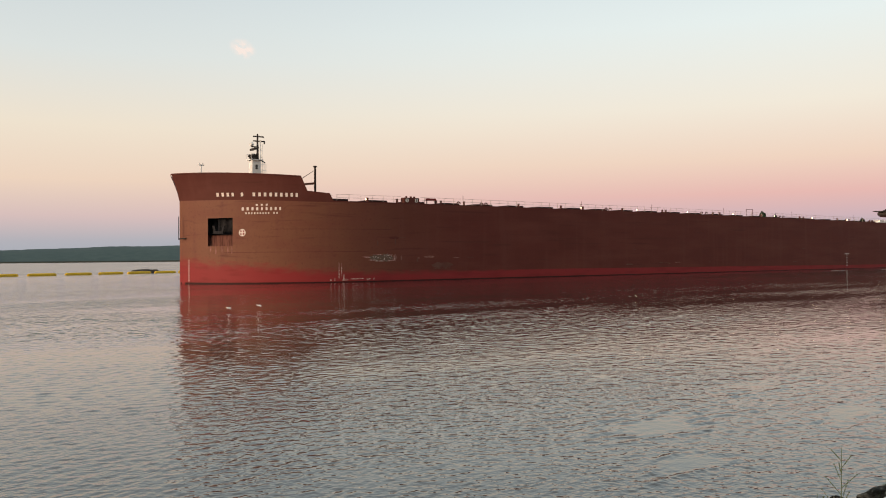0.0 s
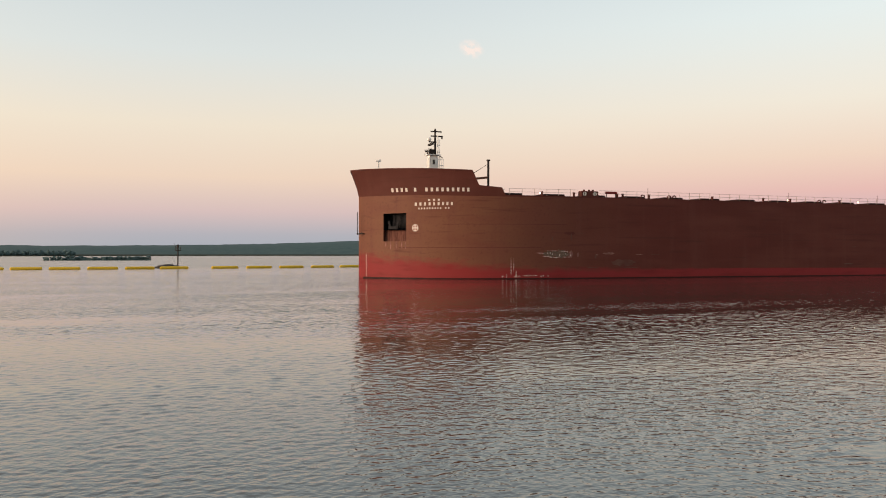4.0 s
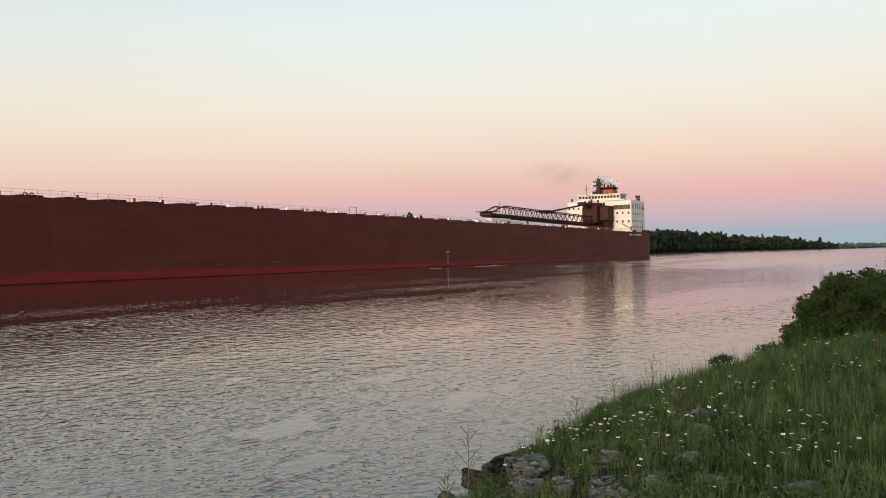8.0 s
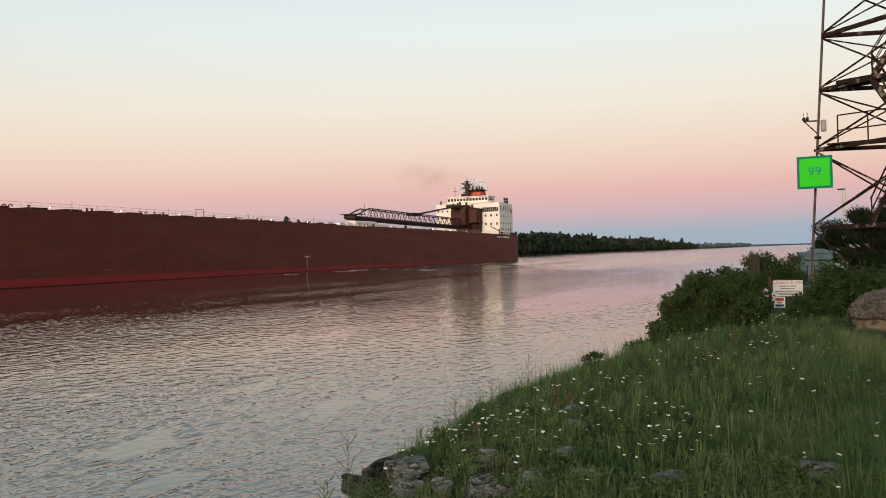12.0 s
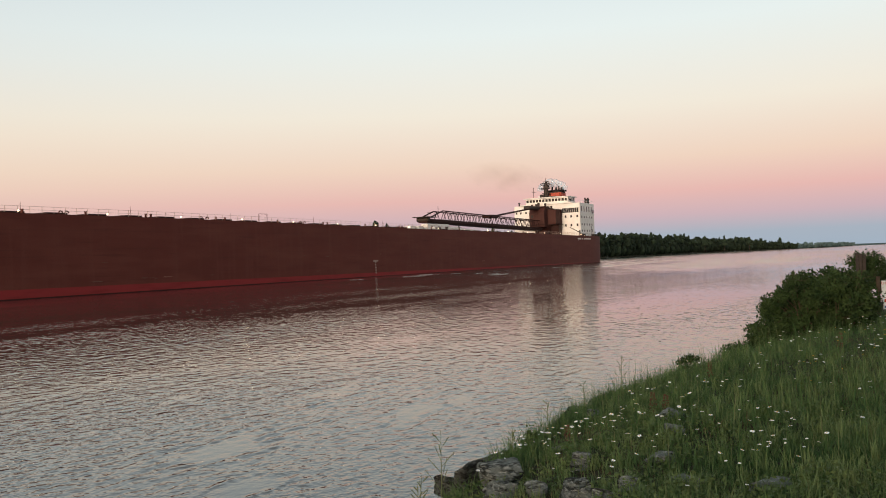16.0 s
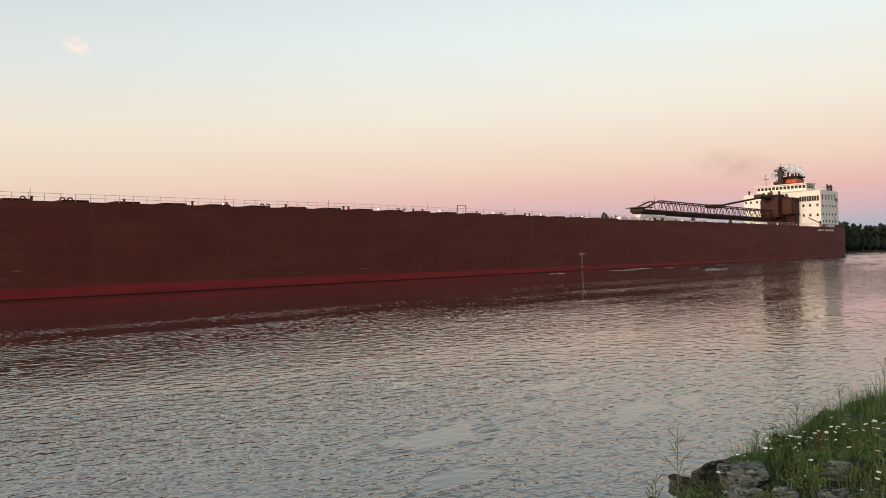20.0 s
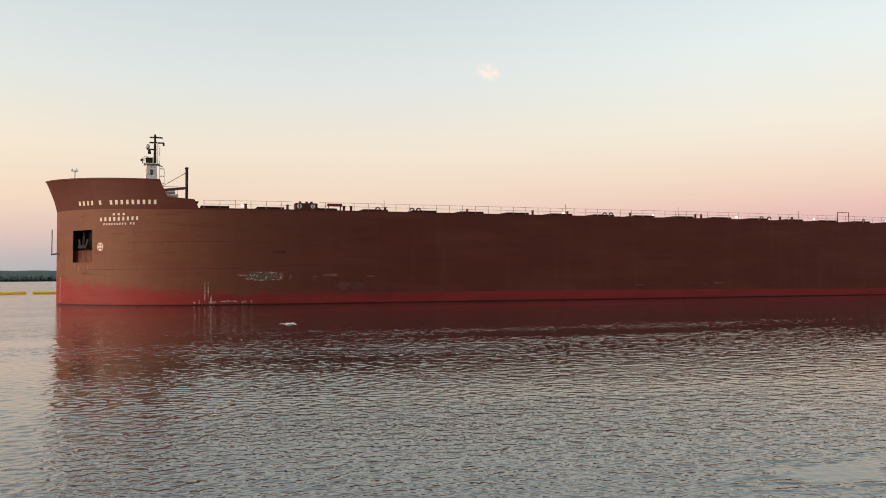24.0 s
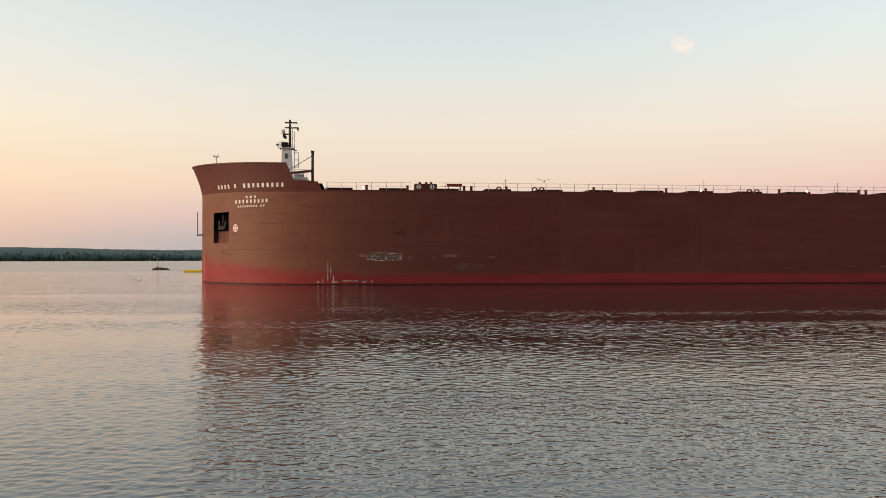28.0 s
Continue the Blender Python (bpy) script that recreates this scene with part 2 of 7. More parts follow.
RUST = material("rusty_steel", (0.015, 0.012, 0.012), 0.85, second=(0.040, 0.021, 0.016), scale=3.0, third=(0.20, 0.175, 0.155), third_scale=3.2, third_spread=(0.57, 0.63), bump=0.004, bump_scale=30)
GLASS = material("dark_glass", (0.02, 0.022, 0.025), 0.08, second=(0.03, 0.03, 0.034), scale=0.7)
ORANGE = material("orange_band", (0.44, 0.095, 0.06), 0.5, second=(0.36, 0.08, 0.052), scale=1.0)
LAMP = material("lamp_glow", (1.0, 0.75, 0.45), 0.4, glow=6.0)
YELLOW = material("yellow_float", (0.75, 0.48, 0.03), 0.45, second=(0.66, 0.42, 0.04), scale=1.2)
ROCK = material("bank_rock", (0.098, 0.118, 0.114), 0.9, second=(0.016, 0.020, 0.019), scale=7, spread=(0.44, 0.56), stretch=(1, 1.2, 3.6), third=(0.22, 0.25, 0.242), third_scale=15, third_spread=(0.5, 0.7), bump=0.05, bump_scale=13)
# darker version of the bank rock, for the stones nearest the water
FOOTROCK = material("dark_bank_rock", (0.042, 0.048, 0.046), 0.85, second=(0.010, 0.012, 0.011), scale=7, spread=(0.44, 0.56), stretch=(1, 1.2, 3.6), third=(0.10, 0.112, 0.106), third_scale=15, third_spread=(0.52, 0.7), bump=0.05, bump_scale=13)
BOULDER = material("boulder_stone", (0.118, 0.108, 0.090), 0.9, second=(0.042, 0.038, 0.033), scale=9, third=(0.20, 0.19, 0.165), third_scale=24, third_spread=(0.48, 0.74), bump=0.06, bump_scale=14)
SOIL = material("turf", (0.017, 0.023, 0.012), 0.95, second=(0.032, 0.033, 0.019), scale=3.0, bump=0.03, bump_scale=14)
GRASS = material("grass_blade", (0.034, 0.082, 0.028), 0.7, second=(0.068, 0.128, 0.046), scale=0.8, third=(0.115, 0.165, 0.078), third_scale=7, third_spread=(0.56, 0.72))
GRASS_PALE = material("pale_grass_blade", (0.106, 0.165, 0.062), 0.7, second=(0.135, 0.200, 0.088), scale=5.0, third=(0.058, 0.112, 0.042), third_scale=1.4, third_spread=(0.5, 0.62))
DRY = material("dry_grass_blade", (0.105, 0.088, 0.052), 0.8, second=(0.085, 0.062, 0.038), scale=5.0)
LEAF = material("bush_leaf", (0.014, 0.033, 0.011), 0.6, second=(0.048, 0.082, 0.028), scale=4.5)
TREELEAF = material("dark_tree_leaf", (0.008, 0.017, 0.007), 0.6, second=(0.020, 0.036, 0.014), scale=1.5)
FARLEAF = crowns("far_foliage", (0.0115, 0.0215, 0.0145), 0.9, (0.021, 0.034, 0.020), 0.25, 0.4, 0.8)
# distant land: aerial haze is mixed into this pale blue-green base colour
HAZED_GREEN = material("hazed_far_green", (0.058, 0.098, 0.102), 0.95, second=(0.072, 0.114, 0.114), scale=0.05)
PETAL = material("white_petal", (0.72, 0.80, 0.86), 0.6)
DISC = material("yellow_disc", (0.70, 0.42, 0.04), 0.7)
SHED = material("blue_grey_siding", (0.12, 0.20, 0.25), 0.6, second=(0.10, 0.17, 0.215), scale=1.0, stretch=(4, 4, 0.4))
DAYMARK = material("fluorescent_green", (0.02, 0.72, 0.012), 0.5, second=(0.025, 0.66, 0.015), scale=2.0)
DAYRIM = material("green_border", (0.004, 0.24, 0.13), 0.75)


def water_material():
    """Dark river water with fine wind ripples at five sizes, stronger and weaker in long lanes."""
    m = bpy.data.materials.new("river_water")
    m.use_nodes = True
    t = m.node_tree
    b = t.nodes["Principled BSDF"]
    N, L = t.nodes.new, t.links.new
    b.inputs["Base Color"].default_value = (0.022, 0.026, 0.023, 1)
    b.inputs["IOR"].default_value = 1.72
    co, sep, calm = N("ShaderNodeTexCoord"), N("ShaderNodeSeparateXYZ"), N("ShaderNodeAttribute")
    calm.attribute_name = "calm"
    L(co.outputs["Object"], sep.inputs[0])

    def ramp(axis, *spans):
        r = N("ShaderNodeMapRange")
        for key, v in zip(("From Min", "From Max", "To Min", "To Max"), spans):
            r.inputs[key].default_value = v
        L(sep.outputs[axis], r.inputs["Value"])
        return r.outputs[0]

    def larger(a, c):
        n = N("ShaderNodeMath")
        n.operation = "MAXIMUM"
        L(a, n.inputs[0])
        L(c, n.inputs[1])
        return n.outputs[0]

    def times(a, c):
        n = N("ShaderNodeMath")
        n.operation = "MULTIPLY"
        L(a, n.inputs[0])
        L(c, n.inputs[1])
        return n.outputs[0]
    def field(sx, sy, turn, scale, detail):
        mp, n = N("ShaderNodeMapping"), N("ShaderNodeTexNoise")
        mp.inputs["Scale"].default_value = (sx, sy, 1)
        mp.inputs["Rotation"].default_value = (0, 0, radians(turn))
        L(co.outputs["Object"], mp.inputs[0])
        L(mp.outputs[0], n.inputs["Vector"])
        n.inputs["Scale"].default_value, n.inputs["Detail"].default_value = scale, detail
        return n.outputs["Fac"]
    # calm and ruffled lanes drawn out along the stream
    lane = N("ShaderNodeMapRange")
    L(field(0.22, 1.0, 8, 0.10, 4), lane.inputs["Value"])
    for key, v in (("From Min", 0.38), ("From Max", 0.60), ("To Min", 0.25), ("To Max", 0.85)):
        lane.inputs[key].default_value = v
    # far off, upstream and in the open lake, wavelets too fine to be told apart blur the mirror
    blur = larger(larger(ramp("X", 60, 200, 0.03, 0.10), ramp("Y", 128, 230, 0.03, 0.22)), ramp("Y", 50, 120, 0.03, 0.09))
    streak = N("ShaderNodeMapRange")
    L(lane.outputs[0], streak.inputs["Value"])
    streak.inputs["To Min"].default_value, streak.inputs["To Max"].default_value = 0.8, 1.2
    L(times(blur, streak.outputs[0]), b.inputs["Roughness"])
    still, away = N("ShaderNodeMapRange"), N("ShaderNodeVectorMath")
    still.inputs["To Min"].default_value, still.inputs["To Max"].default_value = 1.0, 0.15
    L(calm.outputs["Fac"], still.inputs["Value"])
    away.operation = "LENGTH"
    L(co.outputs["Object"], away.inputs[0])
    force = times(times(times(lane.outputs[0], still.outputs[0]), ramp("X", 13, 55, 1.0, 0.56)), ramp("X", -26, 2, 0.6, 1.0))

    def reach(near, far):
        r = N("ShaderNodeMapRange")
        for key, v in (("From Min", 12), ("From Max", 42), ("To Min", near), ("To Max", far)):
            r.inputs[key].default_value = v
        L(away.outputs["Value"], r.inputs["Value"])
        return r.outputs[0]
    prev = None
    # short wavelets rule the sheltered water under the bank, longer ones the open channel
    for sx, sy, turn, scale, detail, depth, near, far in ((0.3, 1.0, 4, 0.2, 2, 0.04, 0.5, 1.0), (0.6, 1.0, 12, 0.8, 1, 0.038, 0.3, 1.0), (0.85, 1.0, -16, 2.2, 1, 0.085, 0.28, 1.0),
                                                          (0.85, 1.0, 20, 5.0, 1, 0.024, 1.1, 0.42), (0.9, 1.0, -8, 10.0, 1, 0.015, 1.35, 0.12)):
        bp = N("ShaderNodeBump")
        bp.inputs["Distance"].default_value = depth
        L(times(force, reach(near, far)), bp.inputs["Strength"])
        L(field(sx, sy, turn, scale, detail), bp.inputs["Height"])
        if prev:
            L(prev, bp.inputs["Normal"])
        prev = bp.outputs[0]
    L(prev, b.inputs["Normal"])
    return m


WATER = water_material()


# ---- mesh helpers ----
def part(name, bm, mat, parent=None, label="", smooth=False):
    me = bpy.data.meshes.new(name)
    bm.to_mesh(me)
    bm.free()
    return place_mesh(name, me, mat, parent, label, smooth)


def place_mesh(name, me, mat, parent=None, label="", smooth=False):
    if mat and not me.materials:
        me.materials.append(mat)
    if smooth:
        me.polygons.foreach_set("use_smooth", [True] * len(me.polygons))
    ob = new(name, me)
    if parent:
        ob.parent = parent
    if label:
        ob["label"] = label
    return ob


def thing(name, label, category, m=None, group="", kind=""):
    ob = new(name)
    ob.empty_display_size = 0.2
    if m:
        ob.matrix_basis = m
    return tagged(ob, label, category, group, kind)


def box(bm, lo, hi, m=None, bevel=0.0):
    c = [(a + b) / 2 for a, b in zip(lo, hi)]
    s = [max(abs(b - a), 1e-4) for a, b in zip(lo, hi)]
    g = bmesh.ops.create_cube(bm, size=1, matrix=Matrix.Translation(c) @ Matrix.Diagonal((*s, 1)))["verts"]
    if bevel:
        e = list({e for v in g for e in v.link_edges})
        r = bmesh.ops.bevel(bm, geom=e, offset=bevel, segments=1, affect="EDGES")
        g = list({v for f in r["faces"] for v in f.verts} | {v for v in g if v.is_valid})
    if m:
        bmesh.ops.transform(bm, matrix=m, verts=g)
    return g


def rod(bm, p, q, r, n=6, r2=None):
    p, q = Vector(p), Vector(q)
    d = q - p
    m = Matrix.Translation((p + q) / 2) @ d.to_track_quat("Z", "Y").to_matrix().to_4x4()
    return bmesh.ops.create_cone(bm, cap_ends=True, segments=n, radius1=r, radius2=r if r2 is None else r2, depth=d.length, matrix=m)["verts"]


def beam(bm, p, q, w, h):
    """A bar of rectangular section from p to q."""
    p, q = Vector(p), Vector(q)
    d = q - p
    m = Matrix.Translation((p + q) / 2) @ d.to_track_quat("Z", "Y").to_matrix().to_4x4()
    return bmesh.ops.create_cube(bm, size=1, matrix=m @ Matrix.Diagonal((w, h, d.length, 1)))["verts"]


def one(f, *a, **k):
    bm = bmesh.new()
    f(bm, *a, **k)
    return bm


def mesh_of(name, verts, faces):
    me = bpy.data.meshes.new(name)
    me.from_pydata(verts, [], faces)
    me.update()
    return me


# ---- ground, water, far shores ----
SHORE = ((-400, -60, -5, 4, 9, 14, 20, 30, 45, 65, 90, 140, 400, 2000), (-60, -4, 1.2, 4.7, 5.45, 5.6, 4.7, 3.0, 1.6, 0.0, -5, -30, -260, -1400))


def shore(x):
    """The y of the water's edge along the near bank."""
    return float(np.interp(x, *SHORE))


def ground_z(x, y):
    d = shore(x) - y
    z = float(np.interp(d, (-8, -1.5, 0, 1.3, 3.2, 6, 40, 300), (-2.5, -0.9, -0.1, 0.95, 1.45, 1.72, 2.1, 4.0)))
    if -8 < d < 60:
        z += 0.10 * noise.noise(Vector((x * 0.5, y * 0.5, 3))) + 0.05 * noise.noise(Vector((x * 1.7, y * 1.7, 7)))
    return z - 0.13 * math.exp(-((x - 17.2) / 1.6) ** 2 - ((y + 3.0) / 1.9) ** 2)


def build_ground():
    xs = sorted({*np.linspace(-400, -20, 14), *np.linspace(-20, 0, 16), *np.linspace(0, 32, 100), *np.linspace(32, 100, 40), *np.linspace(100, 400, 20), *np.linspace(400, 4000, 14)})
    ds = [-8, -4, -1.5, -0.8, -0.3, 0, 0.3, 0.7, 1.0, 1.3, 1.7, 2.1, 2.6, 3.2, 3.8, 4.5, 5.2, 6, 7, 8, 10, 12, 15, 20, 30, 60, 150, 400, 1500, 4000]
    verts = [(x, shore(x) - d, ground_z(x, shore(x) - d)) for x in xs for d in ds]
    n = len(ds)
    faces = [(i * n + j, i * n + j + 1, (i + 1) * n + j + 1, (i + 1) * n + j) for i in range(len(xs) - 1) for j in range(n - 1)]
    ob = place_mesh("ground", mesh_of("ground", verts, faces), SOIL, smooth=True)
    tagged(ob, "grassy river bank sloping down to the water", "ground", kind="structure")


def build_water():
    v = [(-4500, -4500, 0), (4500, -4500, 0), (4500, 4500, 0), (-4500, 4500, 0)]
    ob = place_mesh("water", mesh_of("water", v, [(0, 1, 2, 3)]), WATER)
    tagged(ob, "rippled grey river water reflecting the pink evening sky", "water", kind="structure")
    return ob


def build_ripples():
    """The ruffled belt along the bank: short crested wavelets with calmer lanes and one upwelling boil."""
    rng = np.random.default_rng(4)
    nr, na = 800, 1150
    r, a = np.meshgrid(4.5 * (112 / 4.5) ** np.linspace(0, 1, nr), np.radians(np.linspace(-62, 88, na)), indexing="ij")
    x, y = r * np.sin(a), r * np.cos(a)
    z = np.zeros_like(x)
    for i in range(110):
        length = 0.11 * (0.52 / 0.11) ** rng.random()
        way = radians(96 + rng.normal(0, 38))
        k = 2 * math.pi / length
        phase = k * (x * math.cos(way) + y * math.sin(way)) + rng.uniform(0, 6.28)
        phase += 0.8 * np.sin(x * rng.uniform(-0.9, 0.9) + y * rng.uniform(-0.9, 0.9))
        group = 0.5 + 0.5 * np.sin(x * rng.uniform(-0.8, 0.8) + y * rng.uniform(-1.0, 1.0) + rng.uniform(0, 6.28))
        # wavelets too short to be told apart die out with distance
        seen = np.clip((length / r - 0.008) / 0.008, 0, 1) * np.clip(r / (length * 62), 0.22, 1)
        z += 0.0136 / k * np.sin(phase) * (0.25 + 1.2 * group) * seen
    patch = np.zeros_like(x)
    for i in range(14):
        way, length = rng.uniform(-0.5, 0.5) + math.pi / 2 * (i % 2), rng.uniform(5, 22)
        patch += np.sin(2 * math.pi / length * (x * 0.5 * math.cos(way) + y * math.sin(way)) + rng.uniform(0, 6.28))
    patch = np.clip(0.78 + patch * 0.10, 0.5, 1.2)
    fade = np.clip((110 - r) / 20, 0, 1) * np.clip((a + 1.08) / 0.1, 0, 1)
    # upwelling boils: glassy middles with a crumpled rim
    boils = [(12.0, 10.9, 1.4, 0.62), (17.8, 12.8, 1.9, 0.6), (16.3, 9.4, 1.5, 0.4), (10.0, 8.6, 0.9, 0.35), (24.5, 17.0, 2.6, 0.6)]
    boils += [(rng.uniform(13, 30), rng.uniform(7, 19), rng.uniform(0.6, 1.5), rng.uniform(0.22, 0.45)) for _ in range(5)]
    calm = np.zeros_like(x)
    for cx, cy, p, q in boils:
        turn = rng.uniform(0.1, 0.45)
        u, v = (x - cx) * math.cos(turn) + (y - cy) * math.sin(turn), (y - cy) * math.cos(turn) - (x - cx) * math.sin(turn)
        ring = np.hypot(u / p, v / q) + 0.22 * np.sin(3.1 * u + 1.3 * v + cx) + 0.14 * np.sin(6.3 * v - 2 * u + cy)
        inside = 1 - np.clip((ring - 0.4) / 0.75, 0, 1)
        calm = np.maximum(calm, 0.85 * inside * min(1.0, 17 / math.hypot(cx, cy)) ** 1.5)
        z += 0.030 * np.exp(-((ring - 1.2) / 0.2) ** 2) * np.sin(14 * v + 3 * u) * np.clip(1.25 - r / 22, 0, 1)
    z = z * fade * patch * np.interp(x, (12, 40), (1.0, 0.6)) * (1 - 0.9 * calm) + 0.10 * np.minimum(np.clip((r - 4.5) / 1.2, 0, 1), np.clip((a + 1.08) / 0.05, 0, 1)) - 0.03
    wet = y > np.interp(x, SHORE[0], SHORE[1]) - 1.5
    ob = place_mesh("river_surface", grid_mesh("river_surface", x, y, z, wet, calm), WATER, smooth=True)
    return tagged(ob, "ruffled water with small wavelets along the bank", "water", kind="structure")


def grid_mesh(name, x, y, z, wet, calm=None):
    """A sheet of quads over a grid of places, left out where it is dry."""
    nr, na = x.shape
    me = bpy.data.meshes.new(name)
    i, j = np.meshgrid(np.arange(nr - 1), np.arange(na - 1), indexing="ij")
    k = (i * na + j)[wet[:-1, :-1] & wet[1:, 1:]]
    me.vertices.add(nr * na)
    me.vertices.foreach_set("co", np.stack([x, y, z], -1).astype(np.float32).ravel())
    quads = np.stack([k, k + na, k + na + 1, k + 1], -1)[:, ::-1].astype(np.int32).copy()
    me.loops.add(quads.size)
    me.loops.foreach_set("vertex_index", quads.ravel())
    me.polygons.add(len(quads))
    me.polygons.foreach_set("loop_start", np.arange(0, quads.size, 4, dtype=np.int32))
    me.update(calc_edges=True)
    if calm is not None:
        me.attributes.new("calm", "FLOAT", "POINT").data.foreach_set("value", calm.astype(np.float32).ravel())
    return me


def build_chop():
    """Short chop on the open channel upstream, its crests across the stream."""
    rng = np.random.default_rng(12)
    r, a = np.meshgrid(96 * (640 / 96) ** np.linspace(0, 1, 660), np.radians(np.linspace(24, 90, 400)), indexing="ij")
    x, y = r * np.sin(a), r * np.cos(a)
    z = np.zeros_like(x)
    for _ in range(64):
        length = 1.3 * (8.0 / 1.3) ** rng.random()
        way = radians(24 + rng.normal(0, 34))
        k = 2 * math.pi / length
        phase = k * (x * math.cos(way) + y * math.sin(way)) + rng.uniform(0, 6.28) + 0.9 * np.sin(x * rng.uniform(-0.1, 0.1) + y * rng.uniform(-0.2, 0.2))
        group = 0.5 + 0.5 * np.sin(x * rng.uniform(-0.06, 0.06) + y * rng.uniform(-0.16, 0.16) + rng.uniform(0, 6.28))
        z += 0.012 / k * np.sin(phase) * (0.2 + 1.3 * group) * np.clip((length / r - 0.007) / 0.005, 0, 1)
    lanes = 0.75 + 0.3 * np.sin(y * 0.13 + 0.02 * x + 1.3 * np.sin(x * 0.021)) + 0.2 * np.sin(y * 0.31 - 0.03 * x)
    z *= np.clip((r - 110) / 110, 0, 1) * np.clip((640 - r) / 60, 0, 1) * np.clip((a - 0.42) / 0.15, 0, 1) * np.clip(lanes, 0.35, 1.2)
    wet = y > np.interp(x, SHORE[0], SHORE[1]) - 1.0
    ob = place_mesh("channel_chop", grid_mesh("channel_chop", x, y, z + 0.06, wet), WATER, smooth=True)
    tagged(ob, "choppy pink-grey water of the open channel", "water", kind="structure")


build_ground()
build_chop()
build_water()
ripples = build_ripples()


# ---- the freighter: x aft from the stem, y to starboard, z up from the water ----
def half(s):
    s = min(max(s, 0.0), 30.0)
    w = 16 * (1 - (1 - s / 30) ** 3.2) ** 0.8
    return w


def hull_half(s):
    w = half(s)
    if s > 301:
        w -= 3.4 * ((s - 301) / 9.5) ** 2.2
    return w


def top(s):
    return float(np.interp(s, (0, 12.7, 13.5, 16.5, 17.0, 90, 309), (15.7, 14.95, 12.95, 12.65, 11.6, 11.5, 9.95)))


def knuckle(s):
    return float(np.interp(s, (0, 13, 17, 90, 309), (11.9, 11.45, 11.4, 11.4, 9.85)))


def paint_line(s):
    return 1.4 + 2.1 * max(0.0, 1 - s / 24) ** 1.6 - 1.15 * max(0.0, (s - 60) / 249)


STATIONS = [0, 0.04, 0.15, 0.35, 0.65, 1.0, 1.4, 1.9, 2.4, 3.0, 3.6, 4.2, 4.85, 5.6, 6.5, 7.6, 8.8, 10, 11.3, 12.7, 13.1, 13.5, 15, 16.5, 17, 18.5, 20.5, 23, 26, 30] + [30 + 9.1 * i for i in range(1, 31)] + [304, 305.5, 307, 308.2, 309, 309.8, 310.5]


def outline(s, z):
    """A point of the port side: (x, y)."""
    w = hull_half(s)
    e = 0.02
    n = Vector((-(half(s + e) - half(max(s - e, 0))), min(2 * e, s + e)))
    n.normalize()
    k = knuckle(s)
    d = 0.0
    if z > k and s < 17:
        d = 1.3 * ((z - k) / 3.8) ** 1.3 * max(0.12, 1 - s / 14)
    return s + n.x * d, -(w + n.y * d)


def strip(lows, highs, stations, skip=None, rows=1):
    """Both sides of the hull between two heights given along its length."""
    verts, faces = [], []
    for side in (1, -1):
        base = len(verts)
        for s in stations:
            for r in range(rows + 1):
                z = lows(s) + (highs(s) - lows(s)) * r / rows
                x, y = outline(s, z)
                verts.append((x, y * side, z))
        for i in range(len(stations) - 1):
            if skip and side == 1 and skip(stations[i], stations[i + 1]):
                continue
            for r in range(rows):
                a, b = base + i * (rows + 1) + r, base + (i + 1) * (rows + 1) + r
                q = (a, b, b + 1, a + 1)
                faces.append(q if side == 1 else q[::-1])
    return verts, faces


